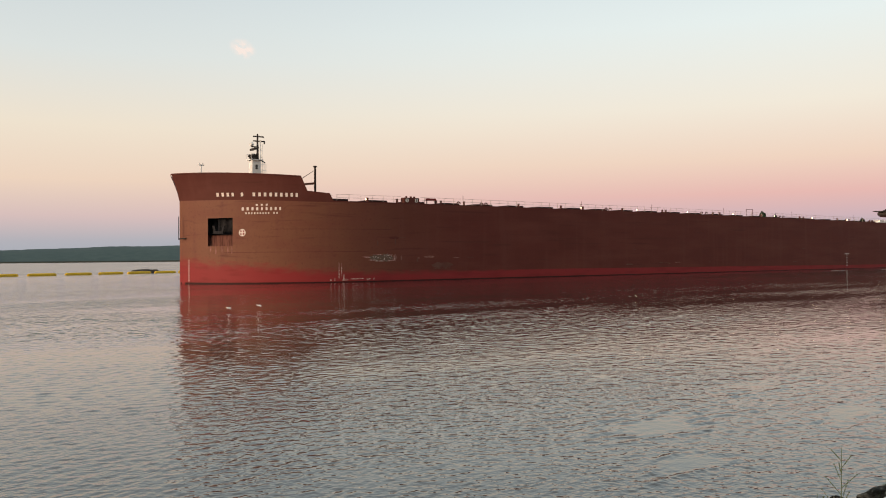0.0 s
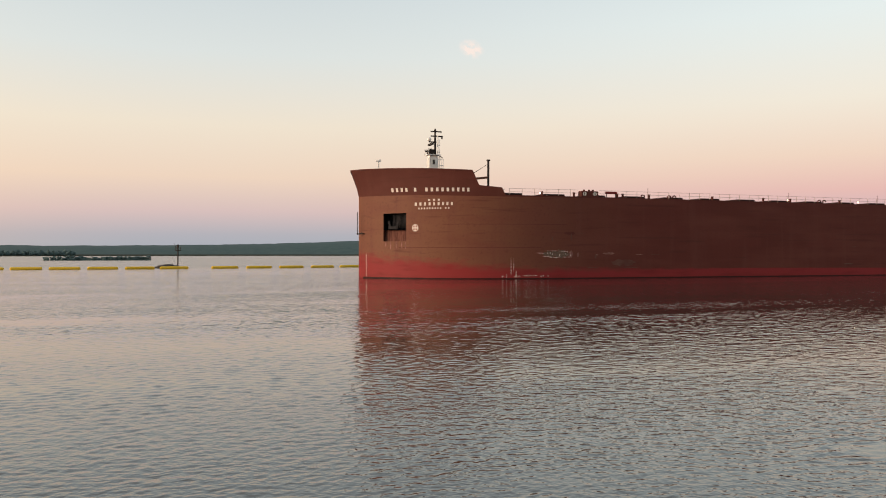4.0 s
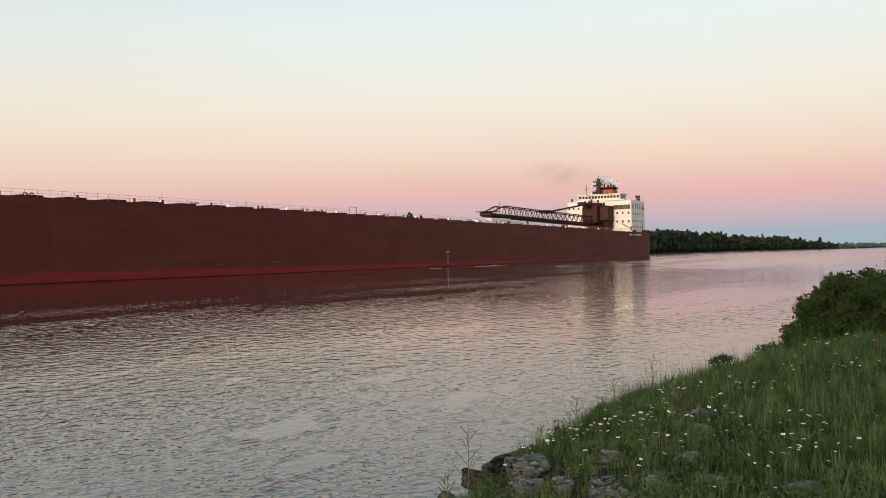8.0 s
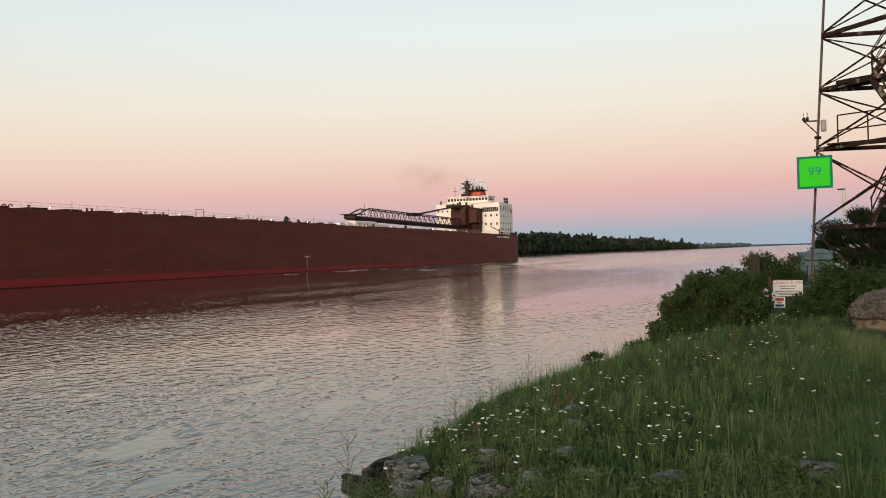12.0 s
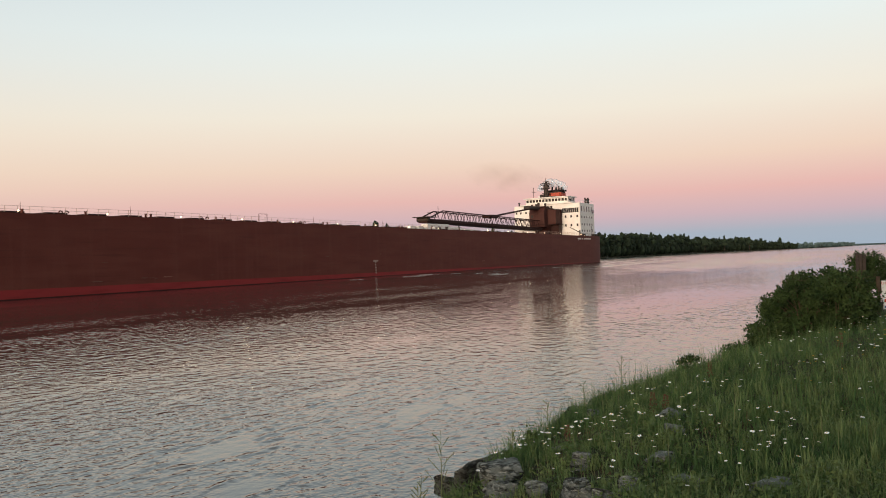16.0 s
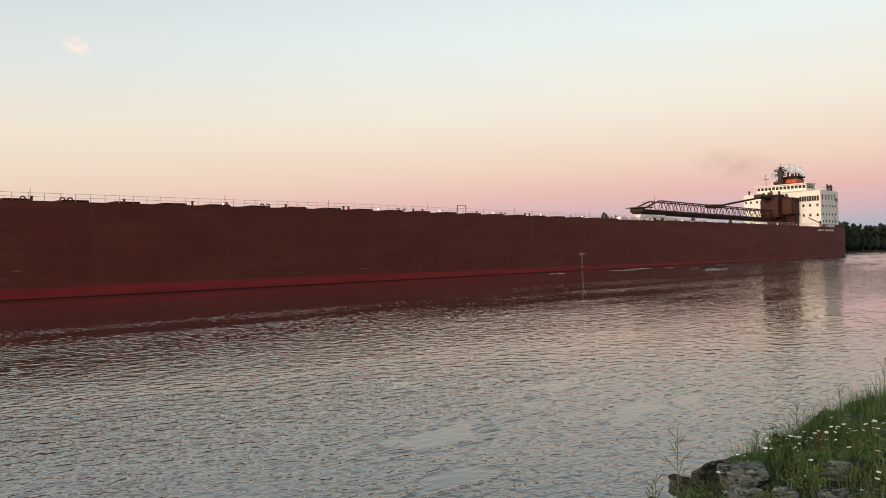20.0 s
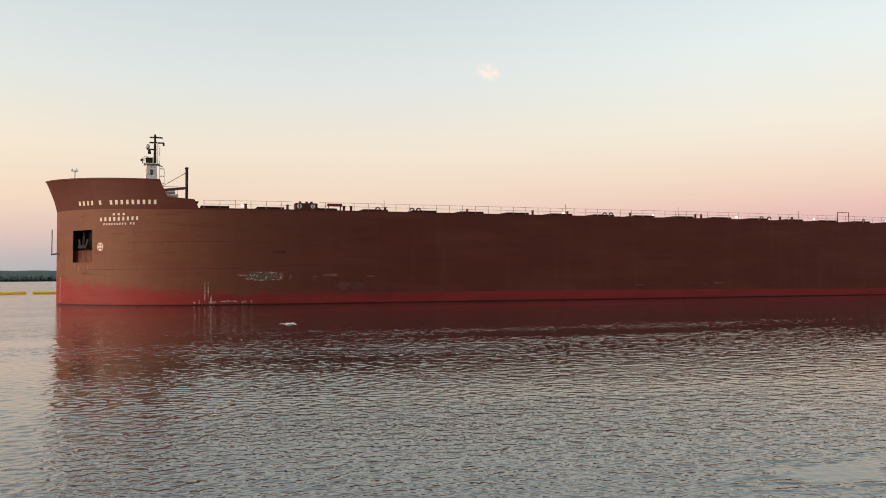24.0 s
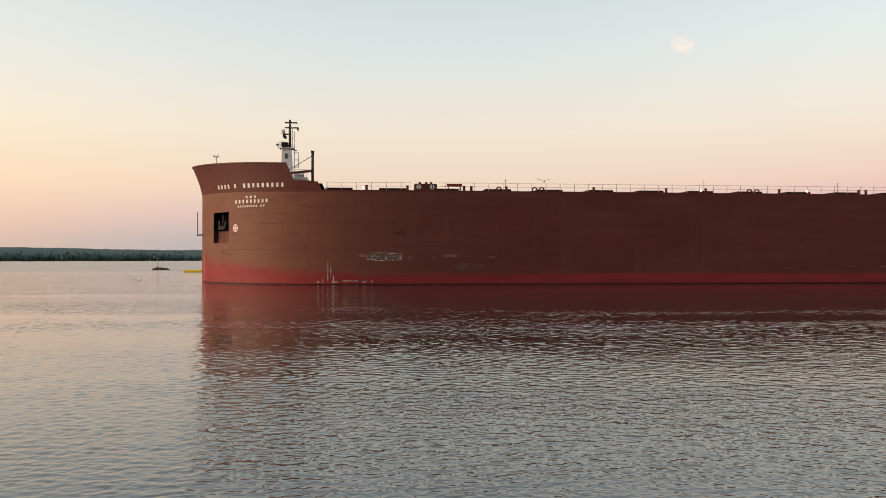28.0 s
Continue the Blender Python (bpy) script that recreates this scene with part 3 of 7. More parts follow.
def build_hull(ship):
    pocket = lambda a, b: a >= 2.39 and b <= 4.86
    const = lambda c: (lambda s: c)
    v, f = strip(const(-2.0), paint_line, STATIONS)
    wet = material("wet_plating", (0.02, 0.008, 0.007), 0.6, second=(0.03, 0.01, 0.009), scale=1.0)
    side_bar("wet_band", 0.05, 305, 0.06, 0.26, wet, ship, "dark wet plating at the waterline", 0.012)
    place_mesh("boot_topping", mesh_of("boot_topping", v, f), HULL, ship, "scuffed red bottom paint at the waterline", True)
    verts, faces = [], []
    for lo, hi, skip in ((paint_line, const(5.3), None), (const(5.3), const(6.9), pocket), (const(6.9), const(9.25), pocket), (const(9.25), knuckle, None)):
        v, f = strip(lo, hi, STATIONS, skip)
        faces += [tuple(i + len(verts) for i in q) for q in f]
        verts += v
    # transom
    k = len(verts)
    w = hull_half(310.5)
    verts += [(310.5, -w, -2), (310.5, w, -2), (310.5, w, 9.95), (310.5, -w, 9.95)]
    faces.append((k, k + 1, k + 2, k + 3))
    bm = bmesh.new()
    me = mesh_of("hull", verts, faces)
    bm.from_mesh(me)
    bmesh.ops.remove_doubles(bm, verts=bm.verts, dist=0.001)
    part("hull", bm, HULL, ship, "rust-brown painted steel side, warm glow painted into the bow", True)

    fore = [s for s in STATIONS if s <= 17]
    v, f = strip(knuckle, top, fore, rows=3)
    place_mesh("bulwark", mesh_of("bulwark", v, f), BULWARK, ship, "dark brown flared bow bulwark", True)
    aft = [s for s in STATIONS if s >= 17]
    v, f = strip(knuckle, top, aft)
    place_mesh("sheer_strake", mesh_of("sheer_strake", v, f), BULWARK, ship)
    # decks
    verts, faces = [], []
    for s in aft:
        verts += [(s, -hull_half(s) + 0.02, top(s) - 0.03), (s, hull_half(s) - 0.02, top(s) - 0.03)]
    faces = [(2 * i, 2 * i + 2, 2 * i + 3, 2 * i + 1) for i in range(len(aft) - 1)]
    place_mesh("main_deck", mesh_of("main_deck", verts, faces), DECK, ship)
    verts = []
    for s in fore:
        verts += [(s, -half(s) + 0.02, 12.4), (s, half(s) - 0.02, 12.4)]
    faces = [(2 * i, 2 * i + 2, 2 * i + 3, 2 * i + 1) for i in range(len(fore) - 1)]
    place_mesh("forecastle_deck", mesh_of("forecastle_deck", verts, faces), DECK, ship)
    # anchor pocket: a recess in the port bow
    ss = [s for s in STATIONS if 2.39 <= s <= 4.86]
    inner = Vector((1.1, 1.3))
    for z0, z1 in ((5.3, 6.9), (6.9, 9.25)):
        bm = bmesh.new()
        depth = 0.35 if z1 < 7 else 1.0
        pts = [outline(s, z0) for s in ss]
        back = [(x + inner.x * depth, y + inner.y * depth) for x, y in pts]
        for i in range(len(ss) - 1):
            a = [bm.verts.new((*back[j], z)) for j, z in ((i, z0), (i + 1, z0), (i + 1, z1), (i, z1))]
            bm.faces.new(a)
            for z, flip in ((z0, 1), (z1, -1)):
                bm.faces.new([bm.verts.new((*p, z)) for p in (pts[i], pts[i + 1], back[i + 1], back[i])][::flip])
        for i in (0, -1):
            bm.faces.new([bm.verts.new((*p, z)) for p, z in ((pts[i], z0), (back[i], z0), (back[i], z1), (pts[i], z1))])
        if z1 < 7:
            part("anchor_pocket_sill", bm, SILL, ship, "rust-streaked lower part of the anchor recess")
        else:
            part("anchor_pocket", bm, SOOT, ship, "dark anchor recess in the bow")


def on_side(s, z, proud=0.02):
    """A frame on the port side: x along the plating aft, y up, z out."""
    a, b = Vector((*outline(s - 0.15, z), z)), Vector((*outline(s + 0.15, z), z))
    u = Vector((*outline(s, z + 0.2), z + 0.2)) - Vector((*outline(s, z - 0.2), z - 0.2))
    x = (b - a).normalized()
    y = (u - x * u.dot(x)).normalized()
    n = x.cross(y)
    o = Vector((*outline(s, z), z)) + n * proud
    m = Matrix((x, y, n)).transposed().to_4x4()
    m.translation = o
    return m


def side_bar(name, s0, s1, z, h, mat, parent, label="", proud=0.03):
    """A flat painted bar that follows the curved plating."""
    bm = bmesh.new()
    k = max(2, int((s1 - s0) / 0.4) + 1)
    rows = []
    for i in range(k):
        s = s0 + (s1 - s0) * i / (k - 1)
        rows.append([bm.verts.new(on_side(s, zz, proud).translation) for zz in (z - h / 2, z + h / 2)])
    for a, b in zip(rows, rows[1:]):
        bm.faces.new((a[0], b[0], b[1], a[1]))
    return part(name, bm, mat, parent, label)


def build_bow_marks(ship):
    # names are shown as plain bars
    for s0, s1, count in ((3.3, 5.3, 4), (5.75, 6.3, 1), (7.0, 12.6, 9)):
        step = (s1 - s0) / count
        for i in range(count):
            side_bar("name_bar", s0 + i * step, s0 + (i + 0.46) * step, 12.60 - 0.022 * (s0 + i * step), 0.52, LETTER, ship, "white painted bar in place of a letter")
    for s0, s1, z, h, count in ((7.3, 9.0, 11.0, 0.28, 3), (5.8, 10.5, 10.45, 0.48, 9), (6.2, 9.0, 9.84, 0.27, 9), (9.3, 10.0, 9.84, 0.27, 2)):
        step = (s1 - s0) / count
        for i in range(count):
            side_bar("lettering_bar", s0 + i * step, s0 + (i + 0.44) * step, z, h * 0.9, LETTER, ship, "white painted bar in place of a letter")
    bm = bmesh.new()
    bmesh.ops.create_circle(bm, cap_ends=True, segments=24, radius=0.5)
    d = part("thruster_mark", bm, LETTER, ship, "white disc with a cross, bow thruster mark")
    d.matrix_local = on_side(5.85, 7.15, 0.03)
    for x, y in ((0.2, 0.2), (-0.2, 0.2), (0.2, -0.2), (-0.2, -0.2)):
        bm = bmesh.new()
        bmesh.ops.create_circle(bm, cap_ends=True, segments=10, radius=0.13)
        o = part("dot", bm, HULL, d)
        o.location = (x, y, 0.01)


SOOT = material("soot_dark_steel", (0.010, 0.010, 0.012), 0.7, second=(0.022, 0.021, 0.024), scale=3.0)
SILL = material("rust_streaked_plate", (0.135, 0.058, 0.042), 0.8, second=(0.06, 0.022, 0.018), scale=1.6, stretch=(2, 2, 0.4))


def build_bow_gear(ship):
    bm = bmesh.new()
    for v in box(bm, (10.55, -0.8, 12.4), (12.35, 0.8, 18.5), bevel=0.1):
        k = 1 - 0.045 * (v.co.z - 12.4)
        v.co.x, v.co.y = 11.5 + (v.co.x - 11.5) * (k + 0.25 * max(0, 0.5 - (v.co.z - 12.4) / 6)), v.co.y * k
    mast = part("foremast", bm, WHITE, ship, "white mast house carrying a dark radar mast")
    part("mast_window", one(box, (11.3, -0.68, 17.1), (11.65, -0.60, 17.8)), GLASS, mast)
    part("platform", one(box, (10.5, -1.0, 18.5), (12.5, 1.0, 18.6)), WHITE, mast)
    bm = bmesh.new()
    for z in (18.85, 19.05, 19.25):
        box(bm, (10.75, -0.7, z), (11.65, 0.7, z + 0.12))
    part("louvre", bm, DARK, mast, "dark slatted housing")
    part("louvre_back", one(box, (10.85, -0.6, 18.7), (11.55, 0.6, 19.4)), DARK, mast)
    part("cable_trunk", one(rod, (12.25, -0.25, 18.6), (12.25, -0.25, 21.6), 0.07, 6), WHITE, mast, "pale cable trunk")
    part("horn", one(rod, (10.1, -0.7, 19.0), (10.6, -0.7, 19.0), 0.16, 8, 0.06), DARK, mast)
    part("horn_bracket", one(rod, (10.35, -0.7, 18.55), (10.35, -0.7, 19.3), 0.05, 5), DARK, mast)
    for y in (-0.95, 0.95):
        part("platform_rail", one(rod, (10.5, y, 19.45), (11.1, y, 19.45), 0.03, 5), WHITE, mast)
        part("platform_post", one(rod, (10.5, y, 18.6), (10.5, y, 19.45), 0.03, 5), WHITE, mast)
    part("side_bracket", one(beam, (12.4, -0.5, 18.4), (12.9, -0.5, 18.2), 0.12, 0.12), DARK, mast)
    part("arm_rail", one(rod, (11.9, -0.1, 22.35), (13.0, -0.1, 22.0), 0.03, 5), DARK, mast)
    part("pole", one(rod, (11.9, 0, 18.7), (11.9, 0, 22.6), 0.20, 8, 0.13), DARK, mast)
    for z, a, c in ((20.5, 10.9, 12.1), (21.4, 11.2, 13.1), (22.1, 11.2, 12.9)):
        part("cross_arm", one(box, (a, -0.12, z), (c, 0.12, z + 0.16)), DARK, mast)
    part("radar_scanner", one(box, (11.0, -0.9, 20.05), (11.4, 0.9, 20.35), bevel=0.05), DARK, mast)
    bm = bmesh.new()
    bmesh.ops.create_icosphere(bm, subdivisions=2, radius=0.34, matrix=Matrix.Translation((10.95, 0, 20.95)))
    part("dome", bm, WHITE, mast, "white antenna dome", True)
    part("arm_lamp", one(rod, (13.0, 0, 21.1), (13.0, 0, 21.5), 0.12, 8), DARK, mast)
    bm = bmesh.new()
    for y in (-0.35, 0.35):
        rod(bm, (12.5, y, 12.5), (12.5, y, 21.0), 0.035, 5)
        rod(bm, (13.1, y, 16.0), (13.1, y, 18.0), 0.03, 5)
    for i in range(22):
        rod(bm, (12.5, -0.35, 12.9 + i * 0.36), (12.5, 0.35, 12.9 + i * 0.36), 0.025, 5)
    for z in (16.0, 17.0, 18.0):
        rod(bm, (12.5, 0.35, z), (13.1, 0.35, z), 0.03, 5)
        rod(bm, (12.5, -0.35, z), (13.1, -0.35, z), 0.03, 5)
    part("ladder", bm, WHITE, mast, "white caged ladder")

    staff = part("bow_light_stand", one(rod, (2.3, -2.6, 12.4), (2.3, -2.6, 17.0), 0.10, 6), WHITE, ship, "white light stand at the bow")
    part("yard", one(box, (1.9, -2.7, 16.95), (2.7, -2.5, 17.1)), WHITE, staff)
    for x in (2.0, 2.5):
        part("lamp_head", one(rod, (x, -2.6, 17.1), (x, -2.6, 17.32), 0.09, 6), WHITE, staff)

    crane = part("bow_crane", one(rod, (15.7, -12, 12.4), (15.7, -12, 16.6), 0.17, 8), DARK, ship, "dark crane post with a brown jib")
    part("jib", one(beam, (15.7, -12, 14.25), (12.4, -12, 13.85), 0.25, 0.3), HULL, crane)
    part("stay_wire", one(rod, (15.6, -12, 16.1), (12.6, -12, 14.2), 0.035, 4), DARK, crane)
    part("cap", one(box, (15.5, -12.2, 16.55), (15.9, -11.8, 16.75)), DARK, crane)
    winch = part("windlass_house", one(box, (12.7, -7.6, 12.4), (14.8, -4.6, 13.9), bevel=0.08), WHITE, ship, "white winch housing")
    part("winch_drum", one(rod, (13.2, -8.2, 14.2), (14.4, -8.2, 14.2), 0.35, 10), WHITE, winch)
    for x in (12.8, 14.7):
        part("rail_post", one(rod, (x, -7.5, 13.9), (x, -7.5, 14.9), 0.04, 5), WHITE, winch)
    part("rail", one(rod, (12.8, -7.5, 14.85), (14.7, -7.5, 14.85), 0.04, 5), WHITE, winch)
    # cap rail along the bulwark
    bm = bmesh.new()
    st = [s for s in STATIONS if s <= 12.7]
    for a, c in zip(st, st[1:]):
        pa, pc = outline(a, top(a)), outline(c, top(c))
        if (Vector(pa) - Vector(pc)).length > 0.01:
            beam(bm, (*pa, top(a)), (*pc, top(c)), 0.2, 0.16)
    part("cap_rail", bm, BULWARK, ship)
    chock = part("roller_chock", one(box, (28.2, -15.95, 11.45), (31.0, -15.0, 12.4), bevel=0.1), BULWARK, ship, "dark mooring chock with two pale rollers")
    for x in (28.75, 30.4):
        bm = bmesh.new()
        bmesh.ops.create_circle(bm, cap_ends=True, segments=14, radius=0.3, matrix=Matrix.Translation((x, -15.98, 12.0)) @ Matrix.Rotation(radians(90), 4, "X"))
        r = part("roller", bm, LETTER, chock, "pale roller")
        part("roller_pin", one(box, (x - 0.05, -16.0, 11.72), (x + 0.05, -15.97, 12.28)), DARK, r)
    for x in (28.9, 29.7, 30.3):
        part("fairlead", one(rod, (x, -15.5, 12.4), (x, -15.5, 12.62), 0.16, 8), BULWARK, chock)
    sign = part("deck_board", one(box, (32.2, -15.8, 12.1), (34.1, -15.7, 12.42)), BOOT, ship, "red-brown board on short posts")
    for x in (32.4, 33.9):
        part("post", one(box, (x - 0.05, -15.8, 11.4), (x + 0.05, -15.72, 12.1)), DARK, sign)
    # anchor in its pocket
    anchor = part("anchor", one(beam, (3.7, -5.75, 7.3), (3.8, -5.8, 9.1), 0.22, 0.26), SOOT, ship, "dark stockless anchor housed in its recess")
    part("crown", one(beam, (3.15, -5.15, 7.25), (4.2, -6.35, 7.25), 0.34, 0.4), SOOT, anchor)
    part("fluke", one(beam, (3.3, -5.35, 7.2), (3.15, -5.2, 8.2), 0.12, 0.32), SOOT, anchor)
    part("fluke", one(beam, (4.05, -6.25, 7.2), (4.2, -6.4, 8.2), 0.12, 0.32), SOOT, anchor)
    part("shackle", one(rod, (3.75, -6.0, 9.0), (3.75, -5.6, 9.0), 0.14, 8), SOOT, anchor)
    pipe = part("stem_fender_bracket", one(rod, (-0.45, -0.9, 6.4), (-0.45, -0.9, 9.6), 0.06, 5), DARK, ship)
    part("bracket_arm", one(rod, (-0.5, -0.9, 6.4), (0.3, -1.6, 6.5), 0.1, 5), DARK, pipe)


def build_hull_marks(ship):
    # weld seams and rubbing strakes
    for z, a, c, h in ((4.4, 4.0, 22, 0.05), (7.6, 9, 26, 0.05), (9.3, 60, 300, 0.04), (5.9, 90, 240, 0.04), (3.2, 90, 300, 0.04)):
        side_bar("plate_seam", a, c, z, h, BULWARK, ship, proud=0.015)
    rnd = random.Random(5)
    for i in range(9):
        side_bar("draught_mark", 0.64, 0.74, 0.45 + i * 0.36, 0.12, LETTER, ship)
    for z in (0.9, 1.5, 2.1, 2.7, 3.3):
        side_bar("draught_mark", 148.3, 148.8, z, 0.12, LETTER, ship)
    side_bar("draught_mark", 147.6, 149.6, 3.55, 0.12, LETTER, ship)
    # scrapes down to bare metal: ragged thin patches
    bare = material("bare_scrape", (0.085, 0.066, 0.052), 0.6, second=(0.13, 0.085, 0.065), scale=2.2, third=(0.48, 0.42, 0.37), third_scale=4.5, third_spread=(0.585, 0.625))
    pale = material("pale_scrape", (0.24, 0.12, 0.10), 0.6, second=(0.13, 0.055, 0.045), scale=2.0)
    chalk = material("chalky_scrape", (0.50, 0.40, 0.37), 0.6, second=(0.24, 0.10, 0.09), scale=3.5, spread=(0.42, 0.56))
    grey = material("grey_smudge", (0.115, 0.056, 0.045), 0.6, second=(0.095, 0.036, 0.028), scale=0.8)

    def ragged(s0, s1, z0, z1, mat, n=14, label=""):
        bm = bmesh.new()
        rows = []
        for i in range(n + 1):
            u = i / n
            taper = min(1, 5 * u, 5 * (1 - u)) * 0.5 + 0.08
            zc = (z0 + z1) / 2 + rnd.uniform(-0.12, 0.12) * (z1 - z0)
            hh = (z1 - z0) * taper * rnd.uniform(0.55, 1.1)
            s = s0 + (s1 - s0) * u
            rows.append([bm.verts.new(on_side(s, zz, 0.025).translation) for zz in (zc - hh, zc + hh)])
        for p, q in zip(rows, rows[1:]):
            bm.faces.new((p[0], q[0], q[1], p[1]))
        return part("scrape", bm, mat, ship, label)
    ragged(22.3, 26.4, 3.05, 3.95, bare, 26, "large bare-metal scrape")
    for s0, s1, z0, z1 in ((22.1, 23.4, 3.12, 3.22), (23.2, 24.9, 2.98, 3.06), (24.6, 26.6, 3.02, 3.12), (21.4, 22.6, 3.5, 3.58), (23.4, 24.4, 3.9, 3.97), (25.0, 26.2, 3.82, 3.92), (26.4, 26.6, 3.1, 3.7)):
        ragged(s0, s1, z0, z1, chalk, 10)
    for s0, s1, z0, z1 in ((21.2, 22.4, 3.6, 3.75), (25.9, 26.9, 3.0, 3.9), (22.6, 25.6, 3.95, 4.02), (27.5, 27.8, 3.1, 3.7), (30.5, 30.9, 3.3, 3.5), (31.6, 33.5, 3.4, 3.75), (37.0, 38.3, 3.35, 3.5)):
        ragged(s0, s1, z0, z1, pale, 6)
    ragged(33.0, 37.0, 1.9, 2.7, grey, 12)
    for s0, s1, z0, z1 in ((33.4, 36.6, 1.75, 1.85), (29.0, 31.0, 1.55, 1.63), (34.5, 37.5, 1.5, 1.58), (39.5, 41.2, 3.4, 3.5), (26.0, 28.6, 6.4, 6.47), (26.5, 26.75, 5.3, 6.3), (23.6, 23.8, 5.2, 6.0), (30.3, 30.6, 2.9, 3.4)):
        ragged(s0, s1, z0, z1, grey, 8)
    for s0, s1, z0, z1 in ((18.1, 19.1, 0.3, 0.55), (19.4, 21.5, 0.42, 0.62), (21.8, 22.5, 0.35, 0.6), (16.4, 16.7, 0.3, 0.5), (17.65, 17.8, 0.4, 3.2), (18.05, 18.15, 0.9, 2.6), (18.35, 18.5, 0.3, 1.2), (17.0, 17.2, 0.25, 0.7), (22.9, 23.2, 0.4, 0.62)):
        ragged(s0, s1, z0, z1, chalk, 8)
    for s0, s1, z0, z1 in ((34, 45, 5.75, 5.95), (44, 49, 5.3, 5.5), (52, 66, 6.5, 6.6), (60, 70, 5.6, 5.7), (25.5, 27.2, 6.2, 6.6), (53, 57, 2.9, 3.0), (72, 90, 6.6, 6.7), (100, 112, 5.0, 5.1), (160, 168, 4.0, 4.1)):
        ragged(s0, s1, z0, z1, BULWARK, 12)
    for i in range(26):
        s = rnd.uniform(60, 290)
        z = rnd.choice((2.0, 2.6, 3.4, 4.8)) + rnd.uniform(-0.2, 0.2)
        ragged(s, s + rnd.uniform(0.4, 2.2), z, z + rnd.uniform(0.08, 0.2), rnd.choice((pale, grey, grey)), 6)
    # rust runs under the anchor recess
    for s in (2.6, 3.1, 3.7, 4.3, 4.7):
        ragged(s, s + 0.12, 4.3 + rnd.uniform(-0.4, 0.3), 5.35, pale, 4)
    # stern name as bars
    for s0, s1 in ((279.2, 282.5), (283.4, 284.6), (285.6, 293.2)):
        side_bar("name_bar", s0, s1, 9.0, 0.5, LETTER, ship, "white painted bar in place of the name")


def build_deck_gear(ship):
    # hatch covers down the deck
    bm = bmesh.new()
    box(bm, (0, -12.6, -0.3), (3.4, 12.6, 0.52), bevel=0.06)
    me = bpy.data.meshes.new("hatch_cover")
    bm.to_mesh(me)
    bm.free()
    for i in range(38):
        s = 17.3 + 6.7 * i
        o = place_mesh("hatch_cover", me, DECKSTEEL, ship)
        o.location = (s, 0, top(s))
    # railing along the port and starboard edges
    bm = one(rod, (0, 0, 0), (0, 0, 0.98), 0.035, 5)
    post = bpy.data.meshes.new("rail_post")
    bm.to_mesh(post)
    bm.free()
    pale = material("rail_paint", (0.45, 0.36, 0.32), 0.6, second=(0.32, 0.24, 0.2), scale=2.0)
    n = 149
    for i in range(n):
        s = 17.6 + i * 1.8
        if 27.8 < s < 31.2:
            continue
        o = place_mesh("rail_post", post, pale, ship)
        o.location = (s, -hull_half(s) + 0.25, top(s))
    for dz in (0.5, 0.95):
        bm = bmesh.new()
        for a, c in ((17.6, 27.8), (31.2, 90), (90, 170), (170, 286)):
            k = max(1, int((c - a) / 10))
            for j in range(k):
                p, q = a + (c - a) * j / k, a + (c - a) * (j + 1) / k
                rod(bm, (p, -hull_half(p) + 0.25, top(p) + dz), (q, -hull_half(q) + 0.25, top(q) + dz), 0.018, 4)
        part("rail_wire", bm, pale, ship)
    # bollards, vents and lamps along the edge
    stub = mesh_from(one(rod, (0, 0, 0), (0, 0, 0.55), 0.16, 8))
    cap = mesh_from(one(rod, (0, 0, 0.5), (0, 0, 0.62), 0.2, 8))
    tall = mesh_from(one(rod, (0, 0, 0), (0, 0, 1.55), 0.03, 5))
    bulb = mesh_from(one(rod, (0, 0, 0.26), (0, 0, 0.44), 0.085, 8))
    for s in (22.4, 27.4, 34.4, 35.3, 39.7, 50.8, 60.2, 65.4, 75.2, 86.0, 87.0, 101, 103.2, 117, 131, 132.4, 146, 160, 161.2, 175, 190, 232, 247, 262):
        o = place_mesh("bollard", stub, BULWARK, ship)
        o.location = (s, -15.3, top(s))
        place_mesh("head", cap, BULWARK, o)
    bm = bmesh.new()
    for a in range(8):
        p, q = math.pi * a / 8, math.pi * (a + 1) / 8
        rod(bm, (-0.3 * math.cos(p), 0, 0.25 + 0.3 * math.sin(p)), (-0.3 * math.cos(q), 0, 0.25 + 0.3 * math.sin(q)), 0.09, 6)
    rod(bm, (-0.3, 0, 0), (-0.3, 0, 0.3), 0.09, 6)
    neck = mesh_from(bm)
    for s in (38.8, 43.3, 44.2, 71.3, 72.3, 97.8, 99.2, 124, 125.3, 150, 151.2, 178, 179.3):
        o = place_mesh("goose_neck_vent", neck, BULWARK, ship)
        o.location = (s, -15.1, top(s))
    for s in (39.6, 65.2, 83.2, 104.6, 128.0, 153.0):
        o = place_mesh("deck_staff", tall, BULWARK, ship)
        o.location = (s, -15.2, top(s))
    for s in (22.0, 64.7, 78.8, 93.0, 107.2, 121.4, 135.6, 149.8, 164.0, 178.2, 192.4, 206.6, 220.8, 235.0, 249.2, 263.4, 277.6, 284.0, 287.5):
        o = place_mesh("deck_lamp", bulb, LAMP, ship, "lit deck lamp")
        o.location = (s, -15.5, top(s))
    # square gangway frame
    bm = bmesh.new()
    for x in (112.0, 114.2):
        beam(bm, (x, -15.2, 11.2), (x, -15.2, 12.9), 0.08, 0.08)
    beam(bm, (112, -15.2, 12.9), (114.2, -15.2, 12.9), 0.08, 0.08)
    part("gangway_frame", bm, BULWARK, ship)
    # pale gear under the boom
    w = part("boom_rest", one(box, (184, -9.0, 10.8), (196, -7.0, 12.9), bevel=0.15), WHITE, ship, "white boom rest and tunnel housing")
